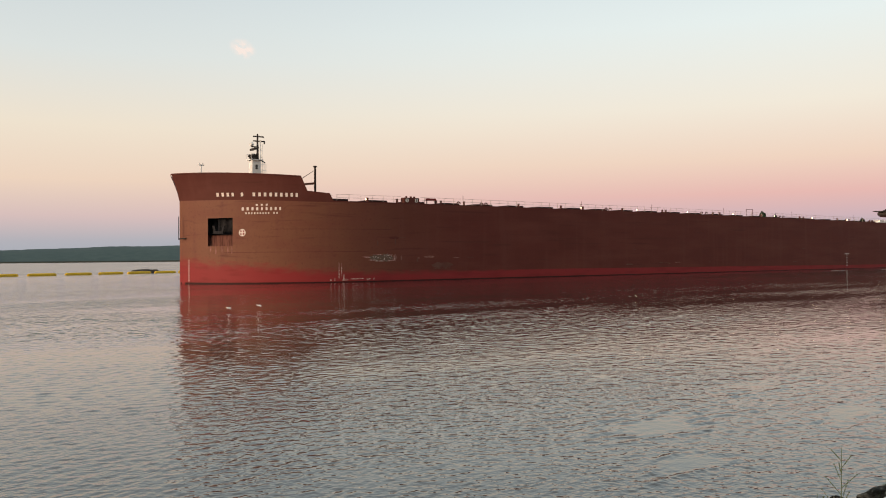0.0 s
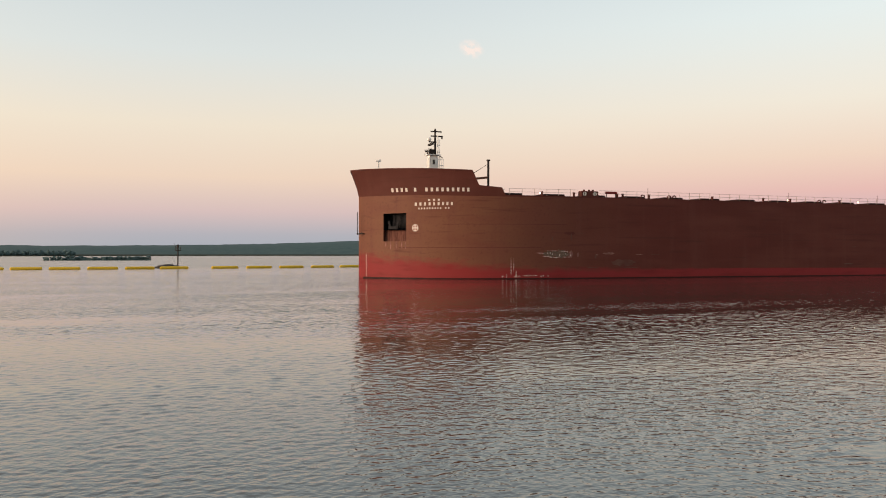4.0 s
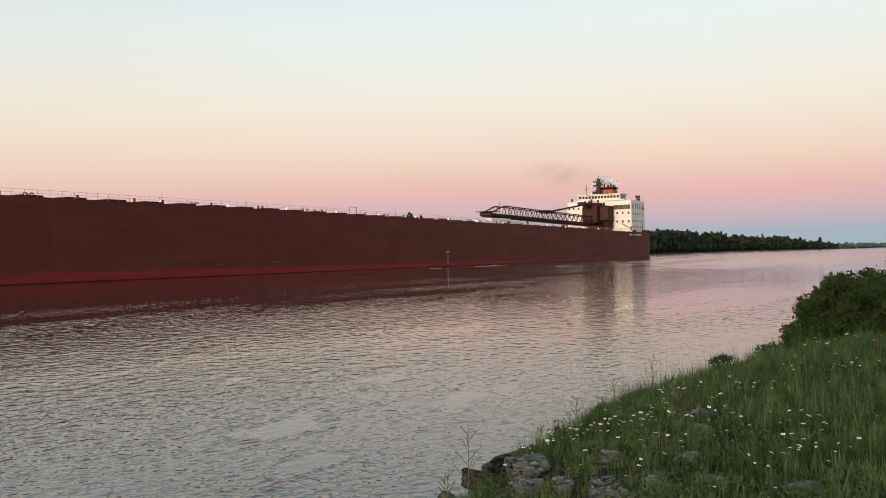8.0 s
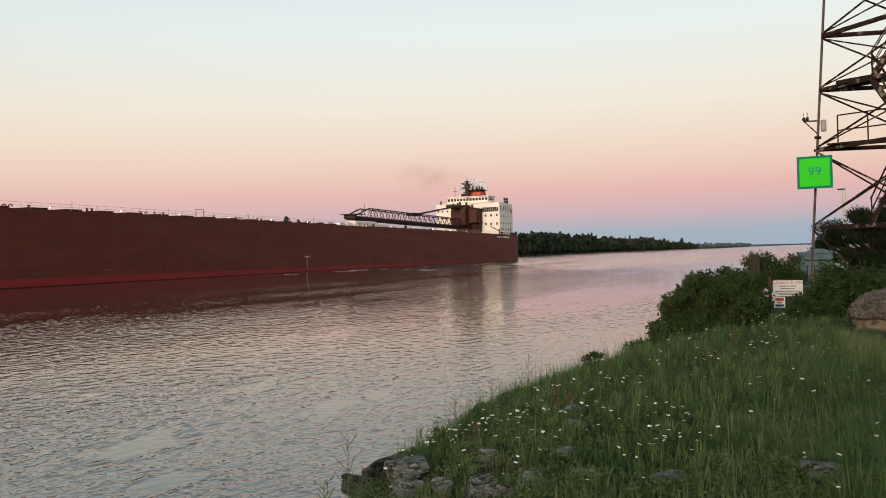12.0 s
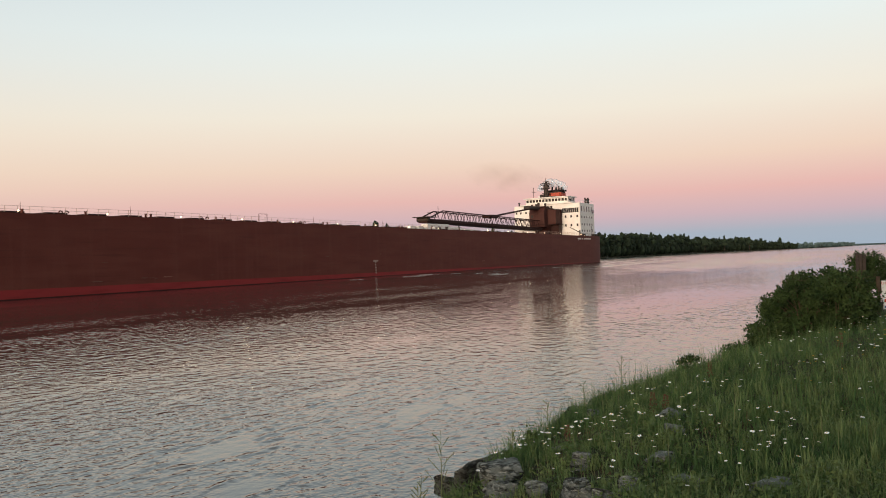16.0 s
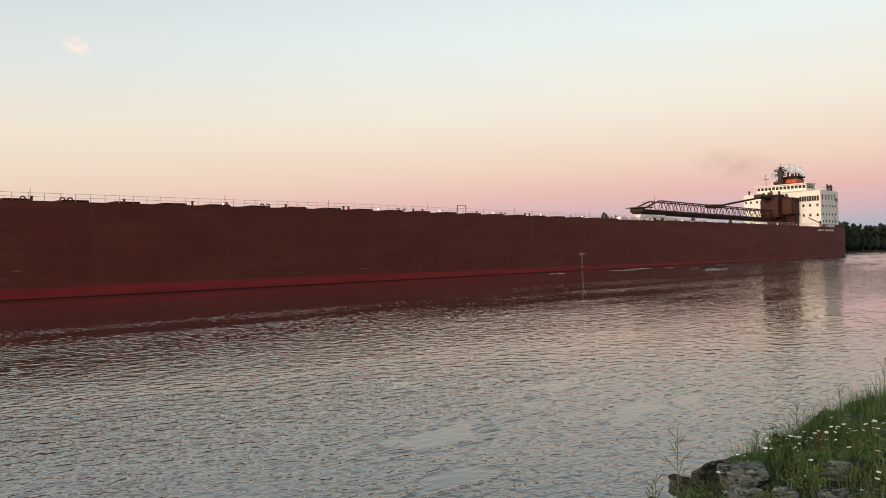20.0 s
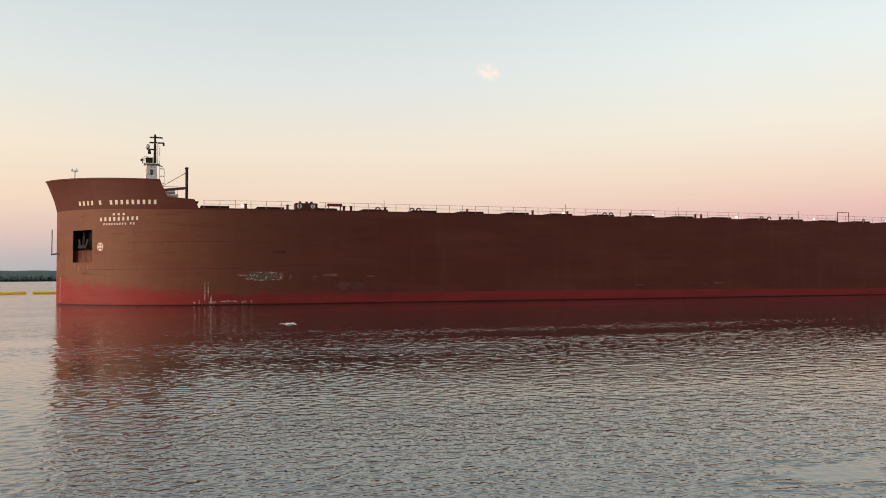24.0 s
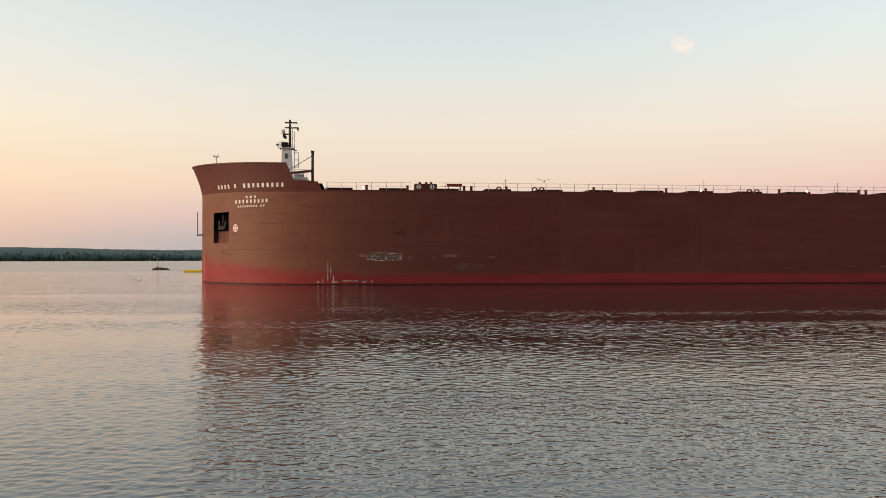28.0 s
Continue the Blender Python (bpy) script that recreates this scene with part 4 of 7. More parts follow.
    for x in (185.5, 189.5, 193.5):
        part("opening", one(box, (x, -9.03, 11.2), (x + 1.6, -8.9, 12.2)), DARK, w)
    bm = bmesh.new()
    v = [bm.verts.new(p) for p in ((196, -9, 12.4), (224, -9, 10.9), (224, -7, 10.9), (196, -7, 12.4), (196, -9, 10.8), (196, -7, 10.8))]
    for f in ((0, 1, 2, 3), (0, 4, 1), (3, 2, 5), (0, 3, 5, 4)):
        bm.faces.new([v[i] for i in f])
    part("tunnel_cover", bm, WHITE, ship, "white sloping tunnel cover")
    for x in (168, 172, 176, 180):
        part("white_locker", one(box, (x, -13.5, top(x)), (x + 2.4, -12, top(x) + 0.9), bevel=0.06), WHITE, ship)


def mesh_from(bm):
    me = bpy.data.meshes.new("piece")
    bm.to_mesh(me)
    bm.free()
    return me


def build_house(ship):
    d = 9.9
    body = part("deckhouse", one(box, (290, -13.3, d), (306, 13.3, 22.7), bevel=0.12), WHITE, ship, "white accommodation block with rows of windows")
    pilot = part("pilothouse", one(box, (290.5, -8.6, 23.0), (298, 8.6, 25.2), bevel=0.12), WHITE, ship, "white wheelhouse with a band of windows")
    part("wing_deck", one(box, (289.3, -10.5, 22.7), (300, 10.5, 23.0)), WHITE, ship)
    part("roof", one(box, (289.7, -9.2, 25.2), (298.5, 9.2, 25.5)), WHITE, pilot)
    pane = mesh_from(one(box, (-0.03, -0.45, -0.5), (0.03, 0.45, 0.5)))
    lintel = mesh_from(one(box, (-0.06, -0.52, 0.5), (0.06, 0.52, 0.6)))

    def window(parent, x, y, z, sy, sz, turn=0):
        o = place_mesh("window", pane, GLASS, parent)
        o.location, o.scale, o.rotation_euler = (x, y, z), (1, sy, sz), (0, 0, radians(turn))
        place_mesh("window_hood", lintel, WHITE, o)
    for i in range(13):
        window(pilot, 290.48, -7.8 + i * 1.3, 24.3, 1.05, 1.0)
    for y0 in (-8.62,):
        for i in range(4):
            window(pilot, 291.8 + i * 1.5, y0, 24.3, 1.1, 1.0, 90)
    for i in range(8):
        window(body, 289.98, -12.4 + i * 0.82, 20.0, 0.78, 1.75)
    for z in (17.7, 14.4):
        for y in (-12.2, -9.8, -7.6):
            window(body, 289.98, y, z, 0.75, 0.9)
    for z in (20.0, 17.4):
        for y in (6.2, 8.4, 10.6, 12.4):
            window(body, 289.98, y, z, 0.7, 0.8)
    for z in (20.4, 17.4, 14.6, 12.2):
        for i, x in enumerate((291.8, 294.6, 297.4, 300.2, 303.0)):
            window(body, x, -13.32, z, 0.9, 2.0 if z > 20 else 0.8, 90)
    window(body, 304.6, -13.32, 19.6, 2.0, 1.4, 90)
    bm = bmesh.new()
    for z in (16.0, 19.0):
        box(bm, (289.94, -13.36, z), (306.02, 13.3, z + 0.08))
    part("deck_edge", bm, WHITE, body)
    # bridge wing rails and roof gear
    for x, y in ((290, -12.9), (293, -13), (296, -13), (299, -13), (302, -13), (305, -13)):
        part("roof_post", one(rod, (x, y, 22.7), (x, y, 23.7), 0.05, 5), WHITE, body)
    part("roof_rail", one(rod, (290, -13, 23.65), (305.5, -13, 23.65), 0.05, 5), WHITE, body)
    for x, y, h, r in ((300, -12.0, 2.0, 0.3), (301.4, -12.2, 1.5, 0.34), (302.6, -12.2, 2.1, 0.25), (303.8, -12.0, 1.7, 0.3), (292, 12.0, 1.2, 0.3)):
        v = part("roof_vent", one(rod, (x, y, 22.7), (x, y, 22.7 + h), r, 8), DARK, body)
        part("cowl", one(rod, (x - r, y, 22.7 + h), (x + r, y, 22.7 + h), r * 1.1, 8), DARK, v)
    part("whip_mast", one(rod, (291.5, 5.6, 25.5), (291.5, 5.6, 29.6), 0.1, 5), DARK, pilot)
    part("yard", one(box, (291.4, 4.6, 27.8), (291.6, 6.4, 27.95)), DARK, pilot)
    part("searchlight", one(rod, (290.6, 3.0, 25.5), (290.6, 3.0, 26.3), 0.25, 8), WHITE, pilot)
    f = part("funnel", one(box, (295, -4.0, 22.7), (301, 2.2, 28.2), bevel=0.6), DARK, ship, "dark funnel with an orange band")
    part("funnel_band", one(box, (294.93, -4.07, 25.6), (301.07, 2.27, 27.9), bevel=0.6), ORANGE, f, "orange band")
    for x, y, h in ((297, -3.6, 1.2), (298, -2.2, 1.7), (299, -0.8, 1.3), (298.2, 0.6, 1.6), (300, -3.2, 1.5), (296.6, -1.4, 0.9)):
        part("exhaust_pipe", one(rod, (x, y, 28.4), (x + 0.3, y, 28.4 + h), 0.36, 8), DARK, f)
    for y in (-3.8, -1.9, 0.1, 2.0):
        part("funnel_stay", one(rod, (294.8, y, 25.4), (294.8, y, 27.0), 0.09, 5), DARK, f)
    part("funnel_hood", one(box, (294.7, -4.3, 28.0), (301.2, 2.4, 28.5), bevel=0.1), SOOT, f)
    part("fan_housing", one(box, (294.2, 2.4, 25.5), (296.6, 4.2, 27.0), bevel=0.15), DARK, f)
    part("funnel_rail", one(box, (294.6, -4.4, 25.2), (301.4, 2.6, 25.35)), DARK, f)
    m = thing_part("radar_mast", ship, "dark lattice radar mast with cross arms")
    for dx, dy in ((0, 0), (1.4, 0), (0, 1.6), (1.4, 1.6)):
        part("mast_leg", one(beam, (292.6 + dx, 0.3 + dy, 25.5), (293.1 + dx * 0.3, 0.9 + dy * 0.3, 31.6), 0.26, 0.26), DARK, m)
    for z0, z1, d in ((25.6, 27.2, 0.7), (27.2, 28.8, 0.55), (28.8, 30.4, 0.4)):
        for y in (0.5, 1.7):
            part("lattice_bar", one(beam, (293.3 - d, y, z0), (293.3 + d, y, z1), 0.18, 0.18), DARK, m)
            part("lattice_bar", one(beam, (293.3 + d, y, z0), (293.3 - d, y, z1), 0.18, 0.18), DARK, m)
    part("radar_housing", one(box, (292.5, 0.1, 28.9), (294.2, 2.0, 30.3), bevel=0.15), DARK, m)
    part("mast_trunk", one(box, (292.9, 0.7, 25.5), (293.9, 1.6, 28.8)), DARK, m)
    for z, w in ((27.2, 1.6), (28.8, 1.8), (30.4, 2.0), (31.6, 1.0)):
        part("platform", one(box, (292.6, 1.1 - w, z), (294.0, 1.1 + w, z + 0.18)), DARK, m)
    for z in (29.1, 30.8):
        part("scanner", one(box, (292.3, -0.9, z), (292.7, 3.1, z + 0.3)), DARK, m)
    part("topmast", one(rod, (293.2, 1.1, 31.6), (293.2, 1.1, 33.2), 0.1, 6), DARK, m)
    # unloading conveyor house
    prof = [(279.6, 14.0), (279.6, 19.4), (280.3, 20.6), (281.6, 21.4), (284.0, 21.2), (289.4, 21.0), (289.4, 9.9), (285.6, 9.9), (284.8, 12.0), (283.4, 13.4), (281.6, 14.0)]
    bm = bmesh.new()
    rings = [[bm.verts.new((x, y, z)) for x, z in prof] for y in (-3.2, 2.7)]
    bm.faces.new(rings[0])
    bm.faces.new(rings[1][::-1])
    for i in range(len(prof)):
        j = (i + 1) % len(prof)
        bm.faces.new((rings[0][i], rings[1][i], rings[1][j], rings[0][j]))
    bmesh.ops.recalc_face_normals(bm, faces=bm.faces)
    b = part("conveyor_house", bm, CONVEYOR, ship, "rust-brown unloading conveyor house")
    part("side_gallery", one(box, (283.0, -6.4, 15.0), (289.4, -3.2, 20.2), bevel=0.1), CONVEYOR, b)
    part("gallery_leg", one(box, (286.0, -6.2, 9.9), (289.4, -3.2, 15.0), bevel=0.1), DECKSTEEL, b)
    part("gallery_roof", one(box, (282.6, -6.7, 20.2), (289.4, -3.2, 20.4)), DECKSTEEL, b)
    part("ledge", one(box, (282.6, -6.8, 14.75), (289.4, -3.2, 15.0)), DECKSTEEL, b)
    part("ledge", one(box, (279.35, -3.4, 14.6), (279.6, 2.9, 14.85)), DECKSTEEL, b)
    for y in (-2.4, -0.6, 0.7):
        part("stiffener", one(box, (279.5, y - 0.06, 14.85), (279.6, y + 0.06, 19.3)), CONVEYOR, b)
    for x in (284.4, 286.2, 288.0):
        part("stiffener", one(box, (x - 0.06, -6.5, 15.1), (x + 0.06, -6.4, 20.1)), CONVEYOR, b)
    for x, y, h in ((280.9, -0.6, 1.3), (281.4, 0.5, 0.9), (282.0, -2.8, 1.0), (283.5, -4.6, 0.0), (280.8, 2.0, 0.7)):
        part("roof_fitting", one(box, (x - 0.3, y - 0.35, 20.4), (x + 0.3, y + 0.35, 21.7 + h), bevel=0.08), DARK, b)
    part("roof_ridge", one(box, (280.6, -3.4, 21.2), (285, 2.9, 21.6)), DECKSTEEL, b)
    part("porthole", one(box, (279.5, 1.2, 17.4), (279.62, 2.0, 18.4)), GLASS, b)
    part("foot_house", one(box, (280.0, -3.4, 9.9), (283.2, 0.4, 12.6), bevel=0.1), CONVEYOR, b)
    # stern crane and flagstaff
    c = part("stern_crane", one(rod, (285.5, -14.6, 10), (285.5, -14.6, 12.2), 0.25, 8), DARK, ship, "small dark deck crane")
    part("jib", one(beam, (285.5, -14.6, 11.4), (276.5, -14.2, 13.1), 0.2, 0.2), DARK, c)
    s = part("stern_staff", one(rod, (297, -15.2, 9.9), (297, -15.2, 13.8), 0.08, 6), DARK, ship)
    part("yard", one(box, (295.9, -15.25, 12.6), (298.1, -15.15, 12.7)), DARK, s)
    for i in range(16):
        x = 282 + i * 1.7
        part("stern_rail_post", one(rod, (x, -15.6, 9.9), (x, -15.6, 11.0), 0.04, 4), DARK, ship)
    part("stern_rail", one(rod, (282, -15.6, 10.95), (307.5, -14.8, 10.95), 0.04, 4), DARK, ship)
    for x in (287, 289.5, 300, 303):
        part("winch", one(box, (x, -15.0, 10.0), (x + 1.2, -13.9, 10.9), bevel=0.1), DARK, ship)


def thing_part(name, parent, label=""):
    o = new(name)
    o.parent = parent
    if label:
        o["label"] = label
    return o


def build_boom(ship):
    b = part("unloading_boom", one(beam, (197, -1.6, 14.6), (281, -1.6, 13.3), 0.5, 0.7), DECKSTEEL, ship, "long brown lattice unloading boom")
    part("bottom_chord", one(beam, (197, 1.6, 14.6), (281, 1.6, 13.3), 0.5, 0.7), DECKSTEEL, b)
    n = 18
    for y in (-1.6, 1.6):
        part("top_chord", one(beam, (206, y, 17.4), (279, y, 16.2), 0.3, 0.3), DECKSTEEL, b)
        part("end_post", one(beam, (197, y, 14.9), (206, y, 17.4), 0.3, 0.3), DECKSTEEL, b)
        for i in range(n):
            a, c = 206 + i * 73 / n, 206 + (i + 1) * 73 / n
            m = (a + c) / 2
            za, zc, zt = 14.6 - (a - 197) * 0.0155, 14.6 - (c - 197) * 0.0155, 17.4 - (m - 206) * 0.0164
            part("lattice_bar", one(beam, (a, y, za), (m, y, zt), 0.14, 0.14), DECKSTEEL, b)
            part("lattice_bar", one(beam, (m, y, zt), (c, y, zc), 0.14, 0.14), DECKSTEEL, b)
    part("belt_trough", one(beam, (197, 0, 14.2), (281, 0, 12.8), 3.0, 0.7), DECKSTEEL, b)
    part("head_pulley", one(rod, (197.2, -1.9, 14.7), (197.2, 1.9, 14.7), 0.55, 12), DARK, b)
    part("tip_platform", one(box, (195.5, -2.6, 15.3), (201, 2.6, 15.5)), DARK, b)
    for x in (195.6, 197.4, 199.2, 201):
        part("tip_post", one(rod, (x, -2.5, 15.5), (x, -2.5, 16.6), 0.06, 5), DARK, b)
    part("tip_rail", one(rod, (195.6, -2.5, 16.55), (201, -2.5, 16.55), 0.06, 5), DARK, b)
    part("tip_staff", one(rod, (206, 0, 17.4), (206, 0, 18.8), 0.06, 5), DARK, b)
    s = part("boom_strut", one(beam, (240, 0, 16.6), (280.5, 0, 21.3), 0.5, 0.55), DECKSTEEL, ship, "brown hoisting strut of the boom")
    part("strut_head", one(box, (238, -1.8, 16.3), (243.5, 1.8, 17.3), bevel=0.2), DECKSTEEL, s)
    part("sheave_frame", one(box, (271, -1.2, 20.2), (281, 1.2, 21.5), bevel=0.3), DARK, s)

def build_ship():
    ship = thing("cargo_ship", "long rust-brown lake freighter with white aft house under way", "ship")
    build_hull(ship)
    build_bow_marks(ship)
    build_house(ship)
    build_boom(ship)
    build_bow_gear(ship)
    build_hull_marks(ship)
    build_deck_gear(ship)
    return ship


ship = build_ship()


# ---- far shores ----
def clump_mesh(name, spots, seed, lobes=9):
    """Many tree crowns in one mesh. spots: (x, y, ground, height, width, kind) with kind 0 broadleaf, 1 conifer."""
    rnd = random.Random(seed)
    bm = bmesh.new()
    bmesh.ops.create_icosphere(bm, subdivisions=1, radius=1)
    base = np.array([v.co[:] for v in bm.verts])
    faces = np.array([[v.index for v in f.verts] for f in bm.faces])
    bm.free()
    V, F, n = [], [], 0

    def add(v, f):
        nonlocal n
        V.append(v)
        F.append(f + n)
        n += len(v)
    rng = np.random.default_rng(seed)
    for x, y, g, h, w, kind in spots:
        if kind:
            # tiers of ragged boughs on a bare trunk
            for k in range(5):
                u = k / 5
                r = w * (0.62 - 0.5 * u) * rnd.uniform(0.7, 1.15)
                v = base * (r, r, h * 0.10) + (x + rnd.uniform(-0.4, 0.4), y, g + h * (0.42 + 0.55 * u))
                add(v + rng.normal(0, 0.16 * r, v.shape) * (1, 1, 0.5), faces)
            v = base * (0.25, 0.25, h * 0.5) + (x, y, g + h * 0.5)
            add(v, faces)
        else:
            for k in range(lobes):
                r = w * rnd.uniform(0.10, 0.27)
                c = (x + rnd.uniform(-0.55, 0.55) * w, y + rnd.uniform(-0.4, 0.4) * w, g + h * rnd.uniform(0.30, 0.92))
                v = base * (r, r, r * rnd.uniform(0.8, 1.2))
                v = v * (1 + rng.normal(0, 0.3, (len(v), 1))) + c
                add(v, faces)
            v = base * (w * 0.42, w * 0.42, h * 0.36) + (x, y, g + h * 0.36)
            add(v * 1.0 + rng.normal(0, 0.06 * w, v.shape), faces)
    me = bpy.data.meshes.new(name)
    v, f = np.concatenate(V), np.concatenate(F)
    me.from_pydata(v.tolist(), [], f.tolist())
    me.update()
    return me


def bank(name, line, depth, height, mat, label):
    """Low land behind a shoreline given as (x, y) points, running back by depth."""
    verts, faces = [], []
    for x, y in line:
        d = Vector((x, y)).normalized()
        for u, z in ((0, -0.5), (0.004, 0.5), (0.03, height * 0.4), (0.3, height), (1, height)):
            verts.append((x + d.x * depth * u, y + d.y * depth * u, z))
    for i in range(len(line) - 1):
        for j in range(4):
            a = i * 5 + j
            faces.append((a, a + 5, a + 6, a + 1))
    tagged(place_mesh(name, mesh_of(name, verts, faces), mat), label, "shore", kind="structure")


def along(line, step, rnd, back, hmin, hmax, wmin, wmax, ground=0.6, conifer=0.0):
    out = []
    for (x0, y0), (x1, y1) in zip(line, line[1:]):
        length = math.hypot(x1 - x0, y1 - y0)
        for i in range(int(length / step)):
            u = (i + rnd.random()) * step / length
            x, y = x0 + (x1 - x0) * u, y0 + (y1 - y0) * u
            d = Vector((x, y)).normalized() * rnd.uniform(2, back)
            k = 1 if rnd.random() < conifer else 0
            h = rnd.uniform(hmin, hmax) * (1.15 if k else 1)
            out.append((x + d.x, y + d.y, ground, h, rnd.uniform(wmin, wmax) * (0.7 if k else 1), k))
    return out


def build_far():
    rnd = random.Random(21)
    right = [(300, 205), (440, 192), (600, 186), (760, 194), (900, 200), (1100, 172), (1300, 137)]
    bank("far_bank_woods_shore", right, 160, 1.5, SOIL, "low dark wooded river bank across the water")
    spots = along(right[:5], 1.9, rnd, 26, 12.5, 19.5, 5.5, 10, conifer=0.11) + along(right[4:6], 2.4, rnd, 30, 12, 18, 6, 10, conifer=0.11)
    for k, (lo, hi) in enumerate(((10, 15.5), (8, 12.5), (5.5, 9.5))):
        a, c = (Vector(right[5]).lerp(Vector(right[6]), u / 3) for u in (k, k + 1))
        spots += along([tuple(a), tuple(c)], 2.6, rnd, 26, lo, hi, 5, 8, conifer=0.04)
    tagged(place_mesh("far_woods", clump_mesh("far_woods", spots, 3), FARLEAF), "dense dark green woods on the far river bank", "woods", kind="stuff")
    # pines that stand above the woods
    for az, d, h in ((74.8, 728, 19.5), (76.9, 880, 21), (72.9, 640, 17.5), (78.8, 930, 18), (81.5, 1080, 17.5), (83.3, 1240, 17), (75.9, 790, 17.5), (80.0, 1000, 19)):
        x, y = d * math.sin(radians(az)), d * math.cos(radians(az)) + 6
        t = thing("pine_tree", "tall dark pine standing above the far woods", "tree", pose(x, y, 1.0), "pines above the far woods")
        me = clump_mesh("crown", [(0, 0, 0, h, 7.5, 1)], int(az * 10))
        place_mesh("crown", me, FARLEAF, t)
        part("trunk", one(rod, (0, 0, 0), (0, 0, h * 0.8), 0.35, 6, 0.15), RUST, t)
    beyond = [(1250, 150), (1500, 118), (1900, 112), (2120, 104)]
    bank("far_point_shore", beyond, 200, 1.5, SOIL, "distant low wooded point")
    # lighter than the nearer woods: distance haze is part of the colour
    tagged(place_mesh("point_woods", clump_mesh("point_woods", along(beyond, 5, rnd, 40, 4.5, 8.5, 7, 13, conifer=0.1), 5, 3), HAZED_GREEN), "distant woods on a river point, haze in their colour", "woods", kind="stuff")
    last = [(2300, 110), (2900, 60), (3600, -30), (4300, -330)]
    bank("far_reach_shore", last, 100, 5.0, HAZED_GREEN, "faint far shore at the end of the reach, haze in its colour")

    left = [(-1500, 900), (-1050, 1060), (-680, 1210), (-480, 1300), (-300, 1420), (-120, 1560), (120, 1680), (330, 1700), (620, 1850), (900, 1900)]
    bank("lake_shore", left, 260, 3, SOIL, "distant wooded lake shore")
    spots = []
    for a, c, lo, hi in ((0, 4, 12.5, 15.5), (4, 5, 8, 10)):
        spots += along(left[a:c + 1], 3.0, rnd, 40, lo, hi, 7, 11)
    # the blue-green tone includes painted haze
    tagged(place_mesh("lake_shore_woods", clump_mesh("lake_shore_woods", spots, 8, 2), HAZED_GREEN), "woods along the distant lake shore, tinted blue-green for haze", "woods", kind="stuff")
    # long low ridge behind the shore, its haze painted into the colour
    rows, verts, faces = 260, [], []
    for i in range(rows + 1):
        az = radians(-42 + 84 * i / rows)
        h = 27 + 19 * math.exp(-((math.degrees(az) - 19) / 12) ** 2) + 8 * math.exp(-((math.degrees(az) + 24) / 9) ** 2) + 2.0 * noise.noise(Vector((i * 0.12, 0, 1)))
        for d, z in ((2150, 0.0), (2250, h * 0.55), (2500, h), (2900, h * 0.9)):
            verts.append((d * math.sin(az), d * math.cos(az), z + (1.3 * noise.noise(Vector((i * 0.7, d, 2))) if z else 0)))
    for i in range(rows):
        for j in range(3):
            a = i * 4 + j
            faces.append((a, a + 4, a + 5, a + 1))
    tagged(place_mesh("far_ridge", mesh_of("far_ridge", verts, faces), HAZED_GREEN, smooth=True), "long low wooded ridge beyond the lake, tinted for haze", "hill", kind="structure")
    # wooded islet
    islet = [(-52 + 2.6 * i, 500 + rnd.uniform(-2, 2)) for i in range(21)]
    tagged(place_mesh("islet_shrubs", clump_mesh("islet_shrubs", [(x, y, -0.5, rnd.uniform(1.8, 3.2), rnd.uniform(2.2, 3.6), 0) for x, y in islet for _ in range(2)], 14), HAZED_GREEN), "small dark shrubby islet in the lake, in the haze-tinted green", "shrubs", kind="stuff")


def rock_mesh(name, size, seed, subdiv=3, cut=0.35, square=5.0, layers=0.0):
    """A broken block: a rounded box cut by random planes, roughened at two scales; layers: ledges in its sides."""
    bm = bmesh.new()
    bmesh.ops.create_icosphere(bm, subdivisions=subdiv, radius=1)
    rnd = random.Random(seed)
    planes = [(Vector((rnd.gauss(0, 1), rnd.gauss(0, 1), rnd.gauss(0, 0.8))).normalized(), rnd.uniform(1 - cut, 1.05)) for _ in range(11)]
    off = Vector((seed * 3.1, seed * 1.7, 0))
    for v in bm.verts:
        p = v.co.copy()
        p /= (abs(p.x) ** square + abs(p.y) ** square + abs(p.z) ** square) ** (1 / square)
        for n, d in planes:
            k = p.dot(n) - d
            if k > 0:
                p -= n * k
        p *= 1 + 0.11 * noise.noise(p * 1.7 + off) + 0.05 * noise.noise(p * 5 + off) + 0.02 * noise.noise(p * 13 + off)
        if layers:
            k = math.sin(p.z * 11 + 2.5 * noise.noise(p * 1.2 + off))
            p.x, p.y = p.x * (1 + layers * k), p.y * (1 + layers * k)
        v.co = Vector((p.x * size[0], p.y * size[1], p.z * size[2]))
    me = bpy.data.meshes.new(name)
    bm.to_mesh(me)
    bm.free()
    return me


